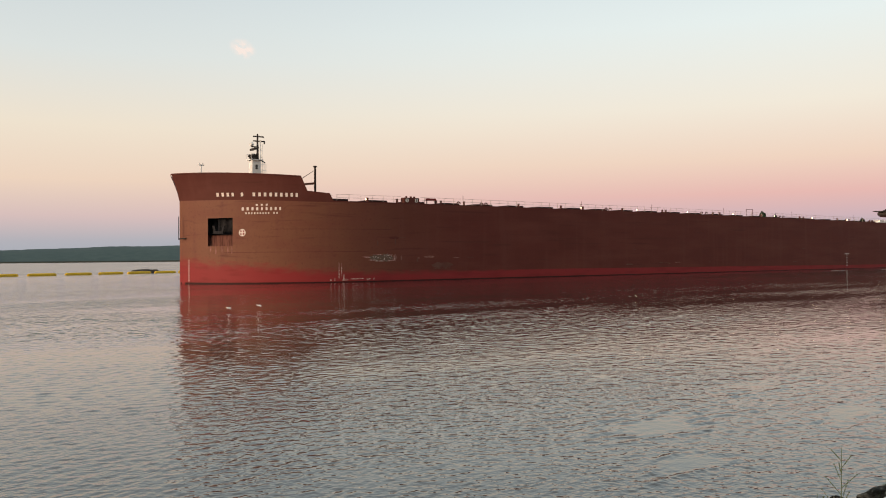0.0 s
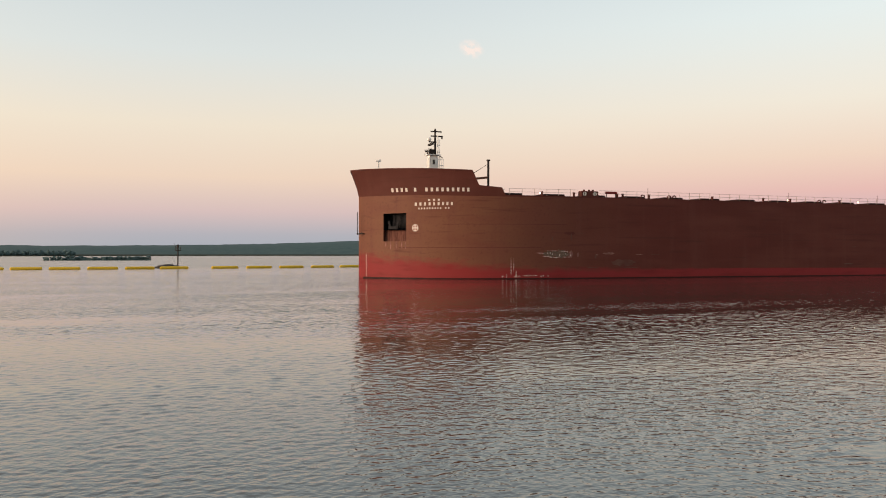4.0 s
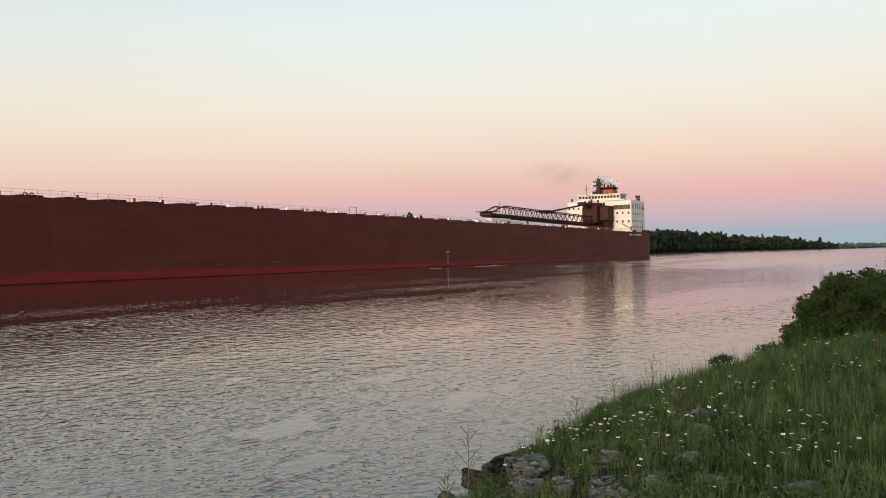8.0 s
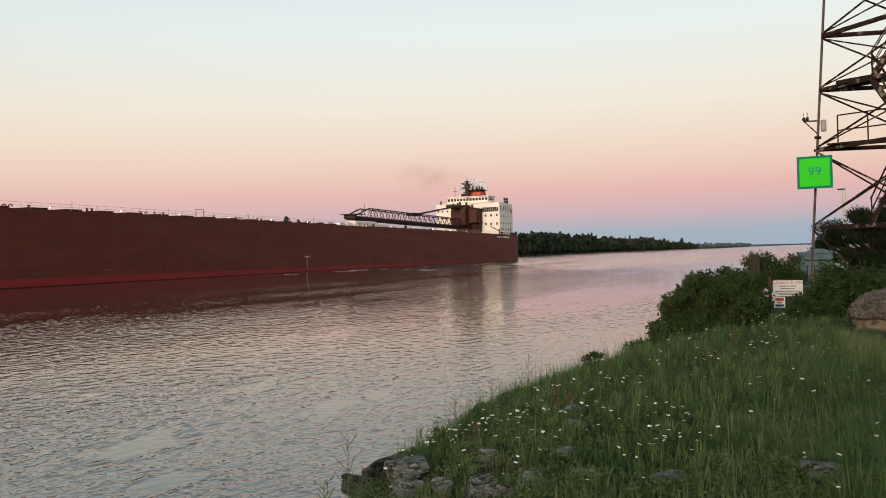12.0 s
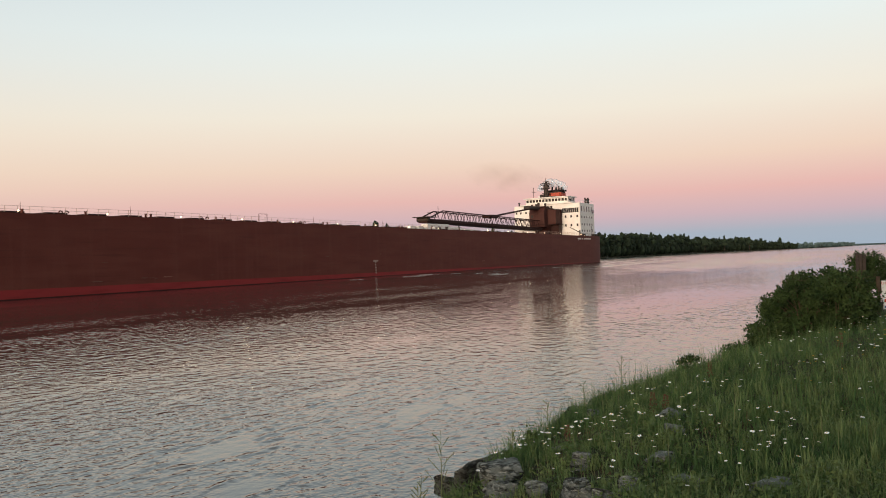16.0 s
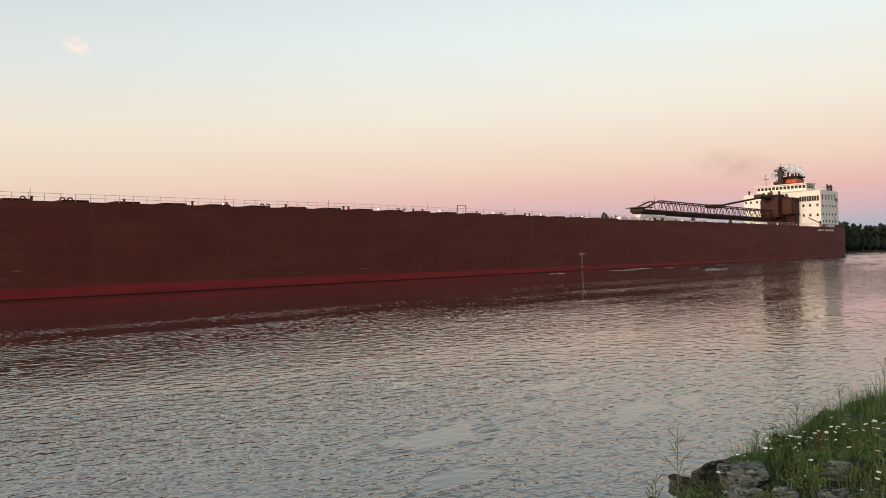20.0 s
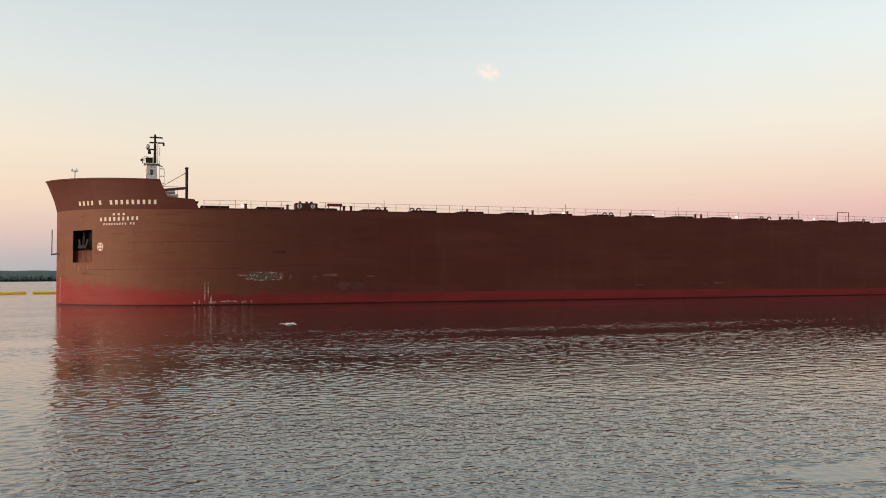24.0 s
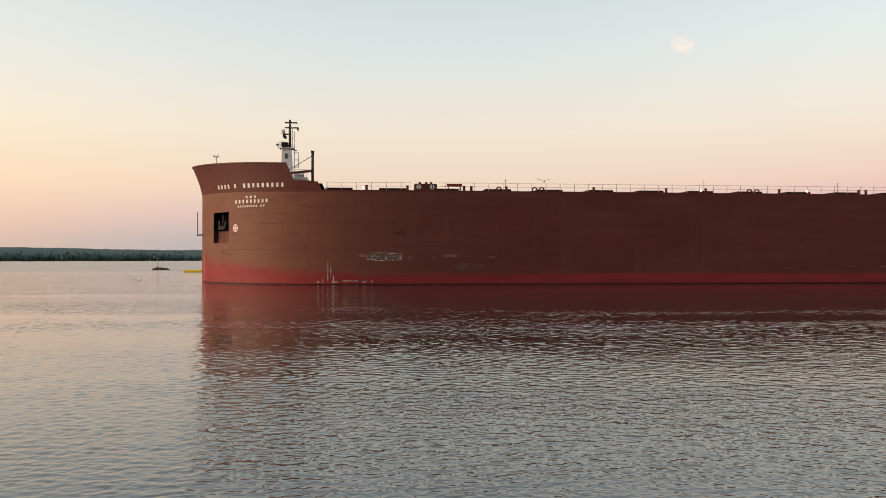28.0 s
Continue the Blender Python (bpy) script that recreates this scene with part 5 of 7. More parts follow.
def build_channel_marks():
    # yellow boom floats in a line
    bm = bmesh.new()
    rod(bm, (-2.9, 0, 0.18), (2.9, 0, 0.18), 0.42, 12)
    tube = mesh_from(bm)
    capm = mesh_from(one(rod, (0, 0, 0.18), (0.35, 0, 0.18), 0.44, 12, 0.25))
    first = None
    for i, x in enumerate((-40.6, -33.2, -25.5, -17.7, -9.8, -1.8, 5.8, 17.6, 26.0, 34.3, 42.7, 50.7, 58.2, 65.5, 72.5)):
        y = 205 + 0.0021 * (x - 0) ** 2 + 0.10 * x
        m = pose(x, y, 0, 0, 0, math.degrees(math.atan(0.0042 * x + 0.10)) + ((i * 7) % 3 - 1) * 1.2)
        if first is None:
            first = thing("boom_float", "yellow pipe float of a floating boom", "float", m, "yellow floats across the channel")
            place_mesh("tube", tube, YELLOW, first)
            e = place_mesh("end_cap", capm, YELLOW, first)
            e.location = (2.9, 0, 0)
            e = place_mesh("end_cap", capm, YELLOW, first)
            e.location, e.rotation_euler = (-2.9, 0, 0), (0, 0, radians(180))
        else:
            copy_thing(first, m)
    # rock piles, two with beacons
    for x, y, s, label in ((61, 224, 1.6, "dark rock pile in the water"), (4.4, 217, 1.2, "dark rock pile under a beacon"), (-60.4, 250, 0.85, "dark rock pile under a small beacon")):
        t = thing("rock_pile", label, "rock", pose(x, y, 0))
        for k, (dx, dy, r) in enumerate(((0, 0, 1.0), (1.7, 0.3, 0.75), (-1.5, -0.2, 0.7), (3.0, 0.1, 0.4), (0.6, -0.5, 0.7))):
            o = place_mesh("rock", rock_mesh("rock", (1.4 * r * s, 1.0 * r * s, 0.75 * r * s), k + int(x) % 7), DARKROCK, t)
            o.location = (dx * s, dy * s, 0.1)
    b = thing("beacon", "dark steel channel beacon with platform", "beacon", pose(7.0, 217, 0))
    part("pole", one(rod, (0, 0, -1), (0, 0, 5.2), 0.16, 8), DARK, b)
    part("platform", one(box, (-0.7, -0.7, 4.3), (0.7, 0.7, 4.5)), DARK, b)
    part("lantern", one(rod, (0, 0, 5.0), (0, 0, 5.9), 0.25, 8), DARK, b)
    for a, c in ((-0.6, -0.6), (0.6, -0.6), (0.6, 0.6), (-0.6, 0.6)):
        part("rail_post", one(rod, (a, c, 4.5), (a, c, 5.3), 0.04, 5), DARK, b)
    part("crane_arm", one(rod, (0, 0, 4.6), (-1.0, 0, 6.2), 0.05, 5), DARK, b)
    b = thing("small_beacon", "thin pole with a small light on a rock pile", "beacon", pose(-60.8, 250, 0.6))
    part("pole", one(rod, (0, 0, 0), (0, 0, 3.0), 0.09, 6), DARK, b)
    part("lantern", one(rod, (0, 0, 2.9), (0, 0, 3.4), 0.18, 8), DARK, b)


DARKROCK = material("wet_rock", (0.05, 0.045, 0.042), 0.7, second=(0.09, 0.08, 0.07), scale=2.0, bump=0.05, bump_scale=3)


def build_glow_blockers():
    """Unseen trees added behind the viewpoint; they keep the low western glow off the near bank."""
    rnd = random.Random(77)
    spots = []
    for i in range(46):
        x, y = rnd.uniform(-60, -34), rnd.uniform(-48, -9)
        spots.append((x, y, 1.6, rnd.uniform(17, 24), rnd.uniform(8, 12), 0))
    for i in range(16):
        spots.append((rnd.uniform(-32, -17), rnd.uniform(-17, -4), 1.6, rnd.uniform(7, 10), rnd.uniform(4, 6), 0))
    tagged(place_mesh("west_woods", clump_mesh("west_woods", spots, 90), FARLEAF), "unseen trees added behind the viewpoint to block the western glow", "woods", kind="stuff")


build_far()
build_glow_blockers()
build_channel_marks()


def build_cloud():
    m = bpy.data.materials.new("small_cloud")
    m.use_nodes = True
    t = m.node_tree
    t.nodes.clear()
    N, L = t.nodes.new, t.links.new
    out, mix, em, tr = N("ShaderNodeOutputMaterial"), N("ShaderNodeMixShader"), N("ShaderNodeEmission"), N("ShaderNodeBsdfTransparent")
    em.inputs["Color"].default_value, em.inputs["Strength"].default_value = (1.0, 0.86, 0.78, 1), 0.95
    co, n, ln, r, mu = N("ShaderNodeTexCoord"), N("ShaderNodeTexNoise"), N("ShaderNodeVectorMath"), N("ShaderNodeMapRange"), N("ShaderNodeMath")
    n.inputs["Scale"].default_value, n.inputs["Detail"].default_value = 0.03, 6
    L(co.outputs["Object"], n.inputs["Vector"])
    ln.operation = "LENGTH"
    L(co.outputs["Object"], ln.inputs[0])
    r.interpolation_type = "SMOOTHSTEP"
    for key, x in (("From Min", 62), ("From Max", 4), ("To Min", 0), ("To Max", 2.0)):
        r.inputs[key].default_value = x
    L(ln.outputs["Value"], r.inputs["Value"])
    mu.operation = "MULTIPLY"
    L(r.outputs[0], mu.inputs[0])
    wisp = N("ShaderNodeMapRange")
    for key, x in (("From Min", 0.36), ("From Max", 0.64), ("To Min", 0.0), ("To Max", 1.0)):
        wisp.inputs[key].default_value = x
    L(n.outputs["Fac"], wisp.inputs["Value"])
    L(wisp.outputs[0], mu.inputs[1])
    L(mu.outputs[0], mix.inputs[0])
    L(tr.outputs[0], mix.inputs[1])
    L(em.outputs[0], mix.inputs[2])
    L(mix.outputs[0], out.inputs[0])
    bm = bmesh.new()
    bmesh.ops.create_grid(bm, x_segments=2, y_segments=2, size=70)
    ob = part("backdrop_cloud", bm, m)
    az, el, d = radians(21.6), radians(14.0), 3400
    p = Vector((d * math.sin(az) * math.cos(el), d * math.cos(az) * math.cos(el), d * math.sin(el)))
    ob.matrix_basis = look(p, (0, 0, 0)) @ Matrix.Rotation(radians(25), 4, "Z") @ Matrix.Diagonal((1, 0.72, 1, 1))
    tagged(ob, "small pale pink cloud high in the evening sky", "cloud", kind="structure")


build_cloud()


# ---- the near bank ----
def polar(az, d, z):
    return Vector((d * math.sin(radians(az)), d * math.cos(radians(az)) - 0.11, z))


def leaf_mesh(name, lobes, size, seed, fold=0.35):
    """Leaves scattered through ellipsoids: (centre, radii, count). Each leaf is a folded lozenge."""
    rng = np.random.default_rng(seed)
    P = []
    for c, r, n in lobes:
        v = rng.normal(size=(n, 3))
        v /= np.linalg.norm(v, axis=1)[:, None]
        v *= (rng.random((n, 1)) ** 0.45) * (1 + 0.18 * rng.normal(size=(n, 1)))
        P.append(v * r + c)
    P = np.concatenate(P)
    P = P[P[:, 2] > 0.02]
    n = len(P)
    a = rng.normal(size=(n, 3))
    a /= np.linalg.norm(a, axis=1)[:, None]
    b = np.cross(a, rng.normal(size=(n, 3)))
    b /= np.linalg.norm(b, axis=1)[:, None]
    c = np.cross(a, b)
    s = size * rng.uniform(0.6, 1.3, (n, 1))
    V = np.stack([P - a * s, P + b * s * 0.5 + c * s * fold, P + a * s, P - b * s * 0.5 + c * s * fold], 1).reshape(-1, 3)
    i = np.arange(n)[:, None] * 4
    F = np.concatenate([i + [0, 1, 2], i + [0, 2, 3]])
    me = bpy.data.meshes.new(name)
    me.from_pydata(V.tolist(), [], F.tolist())
    me.update()
    return me


def limbs(bm, root, tips, r, rnd):
    for tip in tips:
        p, q = Vector(root), Vector(tip)
        mid = p.lerp(q, 0.5) + Vector((rnd.uniform(-1, 1), rnd.uniform(-1, 1), 0.4)) * 0.12 * (q - p).length
        rod(bm, p, mid, r, 5, r * 0.7)
        rod(bm, mid, q, r * 0.7, 5, r * 0.25)


def shrub(name, label, place, lobes, size, seed, leaf=LEAF, category="bush", stem=0.03):
    rnd = random.Random(seed)
    t = thing(name, label, category, pose(*place))
    place_mesh("foliage", leaf_mesh("foliage", lobes, size, seed), leaf, t)
    bm = bmesh.new()
    limbs(bm, (0, 0, -0.2), [c for c, r, n in lobes], stem, rnd)
    part("stems", bm, BARK, t)
    # bare twigs that stick out
    bm = bmesh.new()
    for c, r, n in lobes:
        for _ in range(5):
            d = Vector((rnd.gauss(0, 1), rnd.gauss(0, 1), abs(rnd.gauss(0, 0.8)))).normalized()
            e = Vector(c) + Vector((d.x * r[0], d.y * r[1], d.z * r[2])) * rnd.uniform(1.05, 1.35)
            if e.z > 0.1:
                rod(bm, c, e, stem * 0.25, 4, stem * 0.08)
    tagged(part("twigs", bm, BARK, t), kind="stuff")
    return t


BARK = material("bark", (0.06, 0.045, 0.035), 0.9, second=(0.09, 0.07, 0.05), scale=8)
LEAF_LIGHT = material("young_leaf", (0.05, 0.088, 0.03), 0.55, second=(0.075, 0.115, 0.042), scale=2.0)


def build_shrubs():
    rnd = random.Random(3)
    # wild rose bush at the water's edge
    lobes = []
    for i in range(66):
        x, y = rnd.uniform(-0.9, 0.9), -0.92 + 2.25 * (i * 0.618 % 1.0)
        crown = 1 - abs((y - 0.1) / 1.8) ** 4 if y < 0.1 else 1 - 0.82 * ((y - 0.1) / 1.23) ** 1.9
        z = 1.26 * max(0.10, crown) * (0.03 + 1.12 * rnd.random() ** 0.8)
        r = rnd.uniform(0.22, 0.42) * (1 - 0.25 * max(0, y))
        lobes.append(((x, y, z + 0.15), (r, r, r * 0.9), 460))
    for i in range(34):
        y = rnd.uniform(-0.95, 1.35)
        crown = 1.0 if y < 0.5 else 1 - 0.6 * (y - 0.5)
        r = rnd.uniform(0.08, 0.17)
        lobes.append(((rnd.uniform(-0.9, 0.3), y, 0.35 + 1.15 * crown * rnd.uniform(0.75, 1.12)), (r, r, r * 1.5), 70))
    shrub("wild_rose_bush", "dense dark green wild rose bush at the water's edge", (20.6, 1.66, 1.05), lobes, 0.050, 31, stem=0.02)
    lobes = [((rnd.uniform(-0.2, 0.2), rnd.uniform(-0.3, 0.35), rnd.uniform(0.1, 0.3)), (0.2, 0.25, 0.18), 160) for _ in range(8)]
    shrub("low_shrub", "low reddish shrub hanging over the bank", (20.2, 3.3, 0.75), lobes, 0.045, 33, stem=0.015)
    # hedge behind the boulder
    for k, (y0, y1) in enumerate(((-0.6, -2.1), (-1.7, -4.0), (-3.8, -6.6))):
        lobes = []
        for i in range(30):
            u = rnd.random()
            r = rnd.uniform(0.3, 0.5)
            lobes.append(((rnd.uniform(-0.6, 0.6), (y1 - y0) * (u - 0.5), rnd.uniform(0.1, 1.22)), (r, r, r), 440))
        if k == 0:
            lobes += [((rnd.uniform(-0.1, 0.3), rnd.uniform(0.7, 1.35), rnd.uniform(0.05, 0.62)), (0.28, 0.28, 0.28), 330) for _ in range(16)]
        shrub("hedge_bush", "dense green leafy hedge bush", (21.9, (y0 + y1) / 2, 1.4), lobes, 0.055, 40 + k)
    # shrub by the shed
    lobes = [((rnd.uniform(-0.5, 0.5), rnd.uniform(-1.1, 0.9), rnd.uniform(0.2, 1.2)), (0.4, 0.42, 0.36), 480) for _ in range(20)]
    shrub("shore_bush", "dark green shrub beside the shed", (37.5, 0.75, 1.55), lobes, 0.055, 52)
    for k, high in enumerate((1.0, 0.35, 0.35)):
        lobes = [((rnd.uniform(-0.8, 0.8), rnd.uniform(-1.7, 1.7), rnd.uniform(0.1, high)), (0.5, 0.6, 0.35), 320) for _ in range(18)]
        shrub("yard_bush", "dark green bushes at the edge of the yard", (57, -3.4 - 3.1 * k, 1.75), lobes, 0.10, 70 + k, TREELEAF)
    # small dark weed clump on the skyline of the bank
    lobes = [((rnd.uniform(-0.1, 0.1), rnd.uniform(-0.12, 0.12), rnd.uniform(0.05, 0.3)), (0.10, 0.12, 0.08), 60) for _ in range(7)]
    shrub("weed_clump", "small dark leafy weed on the bank's edge", (16.6, 3.75, 0.95), lobes, 0.035, 55, stem=0.01)
    shrub("weed_clump", "small dark leafy weed on the bank's edge", (9.2, 3.95, 0.85), [((0, 0, 0.3), (0.1, 0.1, 0.2), 120)], 0.03, 56, LEAF_LIGHT, stem=0.008)
    # trees behind the tower
    for x, y, h, w, seed in ((60, -5.1, 5.1, 8.4, 61), (64, -10.6, 5.2, 6.4, 62)):
        lobes = []
        for i in range(64):
            a, u = rnd.uniform(0, 6.28), math.sqrt(rnd.random())
            side = math.sin(a) * u
            dome = (h - 0.5) * math.sqrt(max(0.0, 1 - 0.86 * u * u)) * rnd.uniform(0.92, 1.06)
            low = 0.35 if side > -0.1 else 1.55
            r = rnd.uniform(0.45, 0.8)
            lobes.append(((w * 0.44 * u * math.cos(a), w * 0.44 * side, max(low, dome * rnd.random() ** 0.3)), (r, r, r * 0.75), 620))
        t = shrub("round_tree", "round-crowned leafy tree behind the steel tower", (x, y, 1.8), lobes, 0.075, seed, TREELEAF, category="tree", stem=0.11)
        part("trunk", one(rod, (0, 0, -0.3), (0.1, 0, h * 0.45), 0.2, 8, 0.12), BARK, t)


ROCKS = [(7.75, 3.66, 0.22, 0.30, 0.17), (8.2, 4.25, 0.16, 0.15, 0.22), (7.2, 4.35, 0.16, 0.17, 0.22), (7.0, 2.93, 0.10, 0.11, 0.13), (7.08, 3.33, 0.15, 0.19, 0.13), (6.62, 2.43, 0.15, 0.21, 0.14),
         (6.3, 2.1, 0.14, 0.18, 0.10), (6.55, 1.93, 0.08, 0.11, 0.09), (7.56, 1.97, 0.11, 0.14, 0.06), (7.9, 2.86, 0.11, 0.15, 0.12), (11.0, 3.75, 0.12, 0.14, 0.09), (6.45, -0.26, 0.13, 0.18, 0.11), (8.54, 2.03, 0.10, 0.13, 0.06),
         (6.9, 1.55, 0.11, 0.15, 0.06), (9.3, 2.3, 0.12, 0.17, 0.07), (6.7, 0.9, 0.11, 0.16, 0.06), (9.0, 3.5, 0.12, 0.14, 0.08),
         (8.75, 5.35, 0.3, 0.30, 0.2), (9.0, 4.75, 0.3, 0.3, 0.18)]
ROCKS += [(x, 4.85, 0.4, 0.3, 0.2) for x in (10.2, 11.6, 13.2, 15.0)]


def open_ground(x, y):
    """False where a rock lies."""
    return all(((x - a) / (0.86 * p)) ** 2 + ((y - b) / (0.86 * q)) ** 2 > 1 for a, b, p, q, h in ROCKS)


def build_rocks():
    rnd = random.Random(9)
    for k, (x, y, a, b, c) in enumerate(ROCKS):
        o = place_mesh("bank_rock", rock_mesh("bank_rock", (a, b, c), k + 2, subdiv=4, cut=0.42, square=14.0, layers=0.018), FOOTROCK if y > 4.2 else ROCK)
        o.matrix_basis = pose(x, y, ground_z(x, y) + c * 0.48, rnd.uniform(-9, 9), rnd.uniform(-9, 9), rnd.uniform(-35, 35) - 20)
        tagged(o, "dark rock at the foot of the bank" if y > 4.2 else "grey lichened bank rock set in the grass", "rock", "rocks along the bank")


def build_boulder():
    """One rounded block; low down the weathered cap overhangs a paler broken face."""
    bm = bmesh.new()
    bmesh.ops.create_icosphere(bm, subdivisions=6, radius=1)
    off = Vector((4.2, 1.1, 7.0))
    for v in bm.verts:
        p = v.co.copy()
        p /= (abs(p.x) ** 2.8 + abs(p.y) ** 2.8 + abs(p.z) ** 2.5) ** (1 / 2.7)
        p *= 1 + 0.09 * noise.noise(p * 1.4 + off) + 0.05 * noise.noise(p * 3.5 + off) + 0.03 * noise.noise(p * 8 + off) - 0.035 * max(0.0, 0.12 - abs(noise.noise(p * 2.6 + off))) / 0.12 + 0.012 * noise.noise(p * 19 + off)
        p = Vector((p.x * 0.85, p.y * 1.6, p.z * 0.62))
        ledge = 0.02 + 0.09 * noise.noise(Vector((p.x, p.y * 1.1, 2.0))) + 0.03 * noise.noise(Vector((p.x * 4, p.y * 4, 9)))
        h = p.z - ledge
        inset = 1 - 0.075 * max(0.0, min(1.0, -h / 0.03)) - 0.03 * math.exp(-((h + 0.03) / 0.02) ** 2)
        p.x, p.y = p.x * inset, p.y * inset
        # shallow bedding steps over the cap
        p.z += 0.014 * math.sin(p.y * 7 + 6 * noise.noise(p * 2.2)) * max(0.0, p.z)
        v.co = p
    me = bpy.data.meshes.new("boulder")
    bm.to_mesh(me)
    bm.free()
    me.materials.append(BOULDER)
    me.materials.append(BOULDER_FACE)
    for f in me.polygons:
        c = f.center
        edge = 0.0 + 0.09 * noise.noise(Vector((c.x, c.y * 1.1, 2.0)))
        flake = c.y < -0.05 and c.z < 0.30 + 0.25 * noise.noise(Vector((c.y * 2.3, c.z * 2.3, 1))) - 0.1 * abs(c.y + 0.8)
        f.material_index = 1 if c.z < edge or flake else 0
    o = place_mesh("boulder", me, None)
    o.matrix_basis = pose(18.75, -2.62, 1.80, 2, 0, 4)
    tagged(o, "large weathered boulder with a cracked ledge on the lawn", "boulder")


BOULDER_FACE = material("broken_stone_face", (0.165, 0.130, 0.095), 0.9, second=(0.22, 0.18, 0.14), scale=3.0, third=(0.07, 0.058, 0.046), third_scale=7, third_spread=(0.55, 0.7), bump=0.02, bump_scale=10)


def build_grass():
    rng = np.random.default_rng(8)

    def scatter(n, dmin, dmax, az0, az1):
        az = np.radians(rng.uniform(az0, az1, n))
        d = dmin * (dmax / dmin) ** rng.random(n)
        x, y = d * np.sin(az), d * np.cos(az)
        keep = [i for i in range(n) if shore(x[i]) - y[i] > 0.75 and (x[i] > 12 or open_ground(x[i], y[i])) and not (abs((x[i] - 18.6) / 0.8) < 1 and abs((y[i] + 2.55) / 1.5) < 1)]
        return x[keep], y[keep]

    def blades(name, n, dmin, dmax, az0, az1, hmin, hmax, width, mat, label, lean=0.35, keep=None):
        x, y = scatter(n, dmin, dmax, az0, az1)
        if keep:
            k = keep(x, y)
            x, y = x[k], y[k]
        n = len(x)
        g = np.array([ground_z(a, b) for a, b in zip(x, y)]) - 0.02
        clump = np.array([noise.noise(Vector((a * 1.3, b * 1.3, 5))) for a, b in zip(x, y)])
        h = rng.uniform(hmin, hmax, n) * (1 + 0.8 * clump)
        near = y > -0.2 + 0.25 * x - 1.6
        lawn = (x > 12.4) & (x < 15.9) & (y < -0.8 - 0.05 * (x - 12) + rng.normal(0, 0.2, n))
        h = np.where(lawn, h * 0.28, h)
        # trodden short before the boulder
        h = np.where((x > 15.5) & (x < 18.4) & (y < -0.9 + rng.normal(0, 0.15, n)), h * 0.32, h)
        h = h * np.where(near, 0.62 + 0.38 * np.clip((x - 8.0) / 1.6, 0, 1), 1.0)
        a = rng.uniform(0, 6.28, n)
        w = width * rng.uniform(0.7, 1.4, n)
        sx, sy = np.cos(a) * w, np.sin(a) * w
        b = rng.uniform(0, 6.28, n)
        l = lean * h * rng.random(n)
        lx, ly = np.cos(b) * l, np.sin(b) * l
        V = np.empty((n, 5, 3))
        V[:, 0] = np.stack([x - sx, y - sy, g], -1)
        V[:, 1] = np.stack([x + sx, y + sy, g], -1)
        V[:, 2] = np.stack([x + sx * 0.7 + lx * 0.35, y + sy * 0.7 + ly * 0.35, g + h * 0.55], -1)
        V[:, 3] = np.stack([x - sx * 0.7 + lx * 0.35, y - sy * 0.7 + ly * 0.35, g + h * 0.55], -1)
        V[:, 4] = np.stack([x + lx, y + ly, g + h], -1)
        i = np.arange(n) * 5
        tri = np.concatenate([np.stack([i, i + 1, i + 2], -1), np.stack([i, i + 2, i + 3], -1), np.stack([i + 3, i + 2, i + 4], -1)])
        me = bpy.data.meshes.new(name)
        me.from_pydata(V.reshape(-1, 3).tolist(), [], tri.tolist())
        me.update()
        tagged(place_mesh(name, me, mat), label, "grass", kind="stuff")
    bare = lambda x, y, k: np.array([noise.noise(Vector((a * 0.75, b * 0.75, k))) for a, b in zip(x, y)])
    blades("meadow_grass", 165000, 4.5, 26, 42, 99, 0.06, 0.19, 0.0042, GRASS, "uncut green meadow grass on the bank", 1.5, keep=lambda x, y: ((x > 8.6) | (y < 2.3) | (rng.random(len(x)) < 0.16)) & (bare(x, y, 31) + rng.random(len(x)) * 0.5 > -0.12))
    blades("dry_grass", 16000, 5.5, 22, 58, 98, 0.05, 0.14, 0.0042, DRY, "withered brown grass in patches", 1.6, keep=lambda x, y: bare(x, y, 31) < -0.05)
    tufts("grass_tufts", 2700, 18)
    blades("lawn", 60000, 10, 21, 90, 101, 0.16, 0.3, 0.004, LAWN, "short mown lawn before the boulder", 0.8, keep=lambda x, y: (x > 12.4) & (x < 16.0) & (y < -0.85 - 0.05 * (x - 12) + rng.normal(0, 0.2, len(x))))
    blades("pale_grass", 34000, 5.6, 19, 76, 101, 0.07, 0.2, 0.0034, GRASS_PALE, "lighter yellow-green grass on the upper bank", 1.3, keep=lambda x, y: y < 0.5 + 0.9 * np.sin(x * 1.7) * np.sin(x * 0.6 + 2) - 0.03 * x + rng.normal(0, 0.35, len(x)))
    blades("turf_grass", 45000, 1.0, 22, 99, 402, 0.05, 0.13, 0.005, GRASS, "short grass on the bank round the viewpoint", 1.2)
    blades("edge_grass", 34000, 6.0, 22, 52, 86, 0.20, 0.46, 0.0034, GRASS, "tufted grass along the brow of the bank", 0.9, keep=lambda x, y: np.interp(x, *SHORE) - y < 1.15 + 0.5 * rng.random(len(x)) + 0.3 * np.sin(x * 3.1))
    blades("tall_grass", 5000, 5.0, 24, 40, 97, 0.30, 0.50, 0.004, GRASS, "taller grass stems along the bank", keep=lambda x, y: (x > 8.4) | (y < 2.0) | (rng.random(len(x)) < 0.25))
    blades("seed_stalks", 1500, 5.0, 24, 42, 92, 0.34, 0.62, 0.0028, STRAW, "thin straw-coloured seed stalks", 0.25)


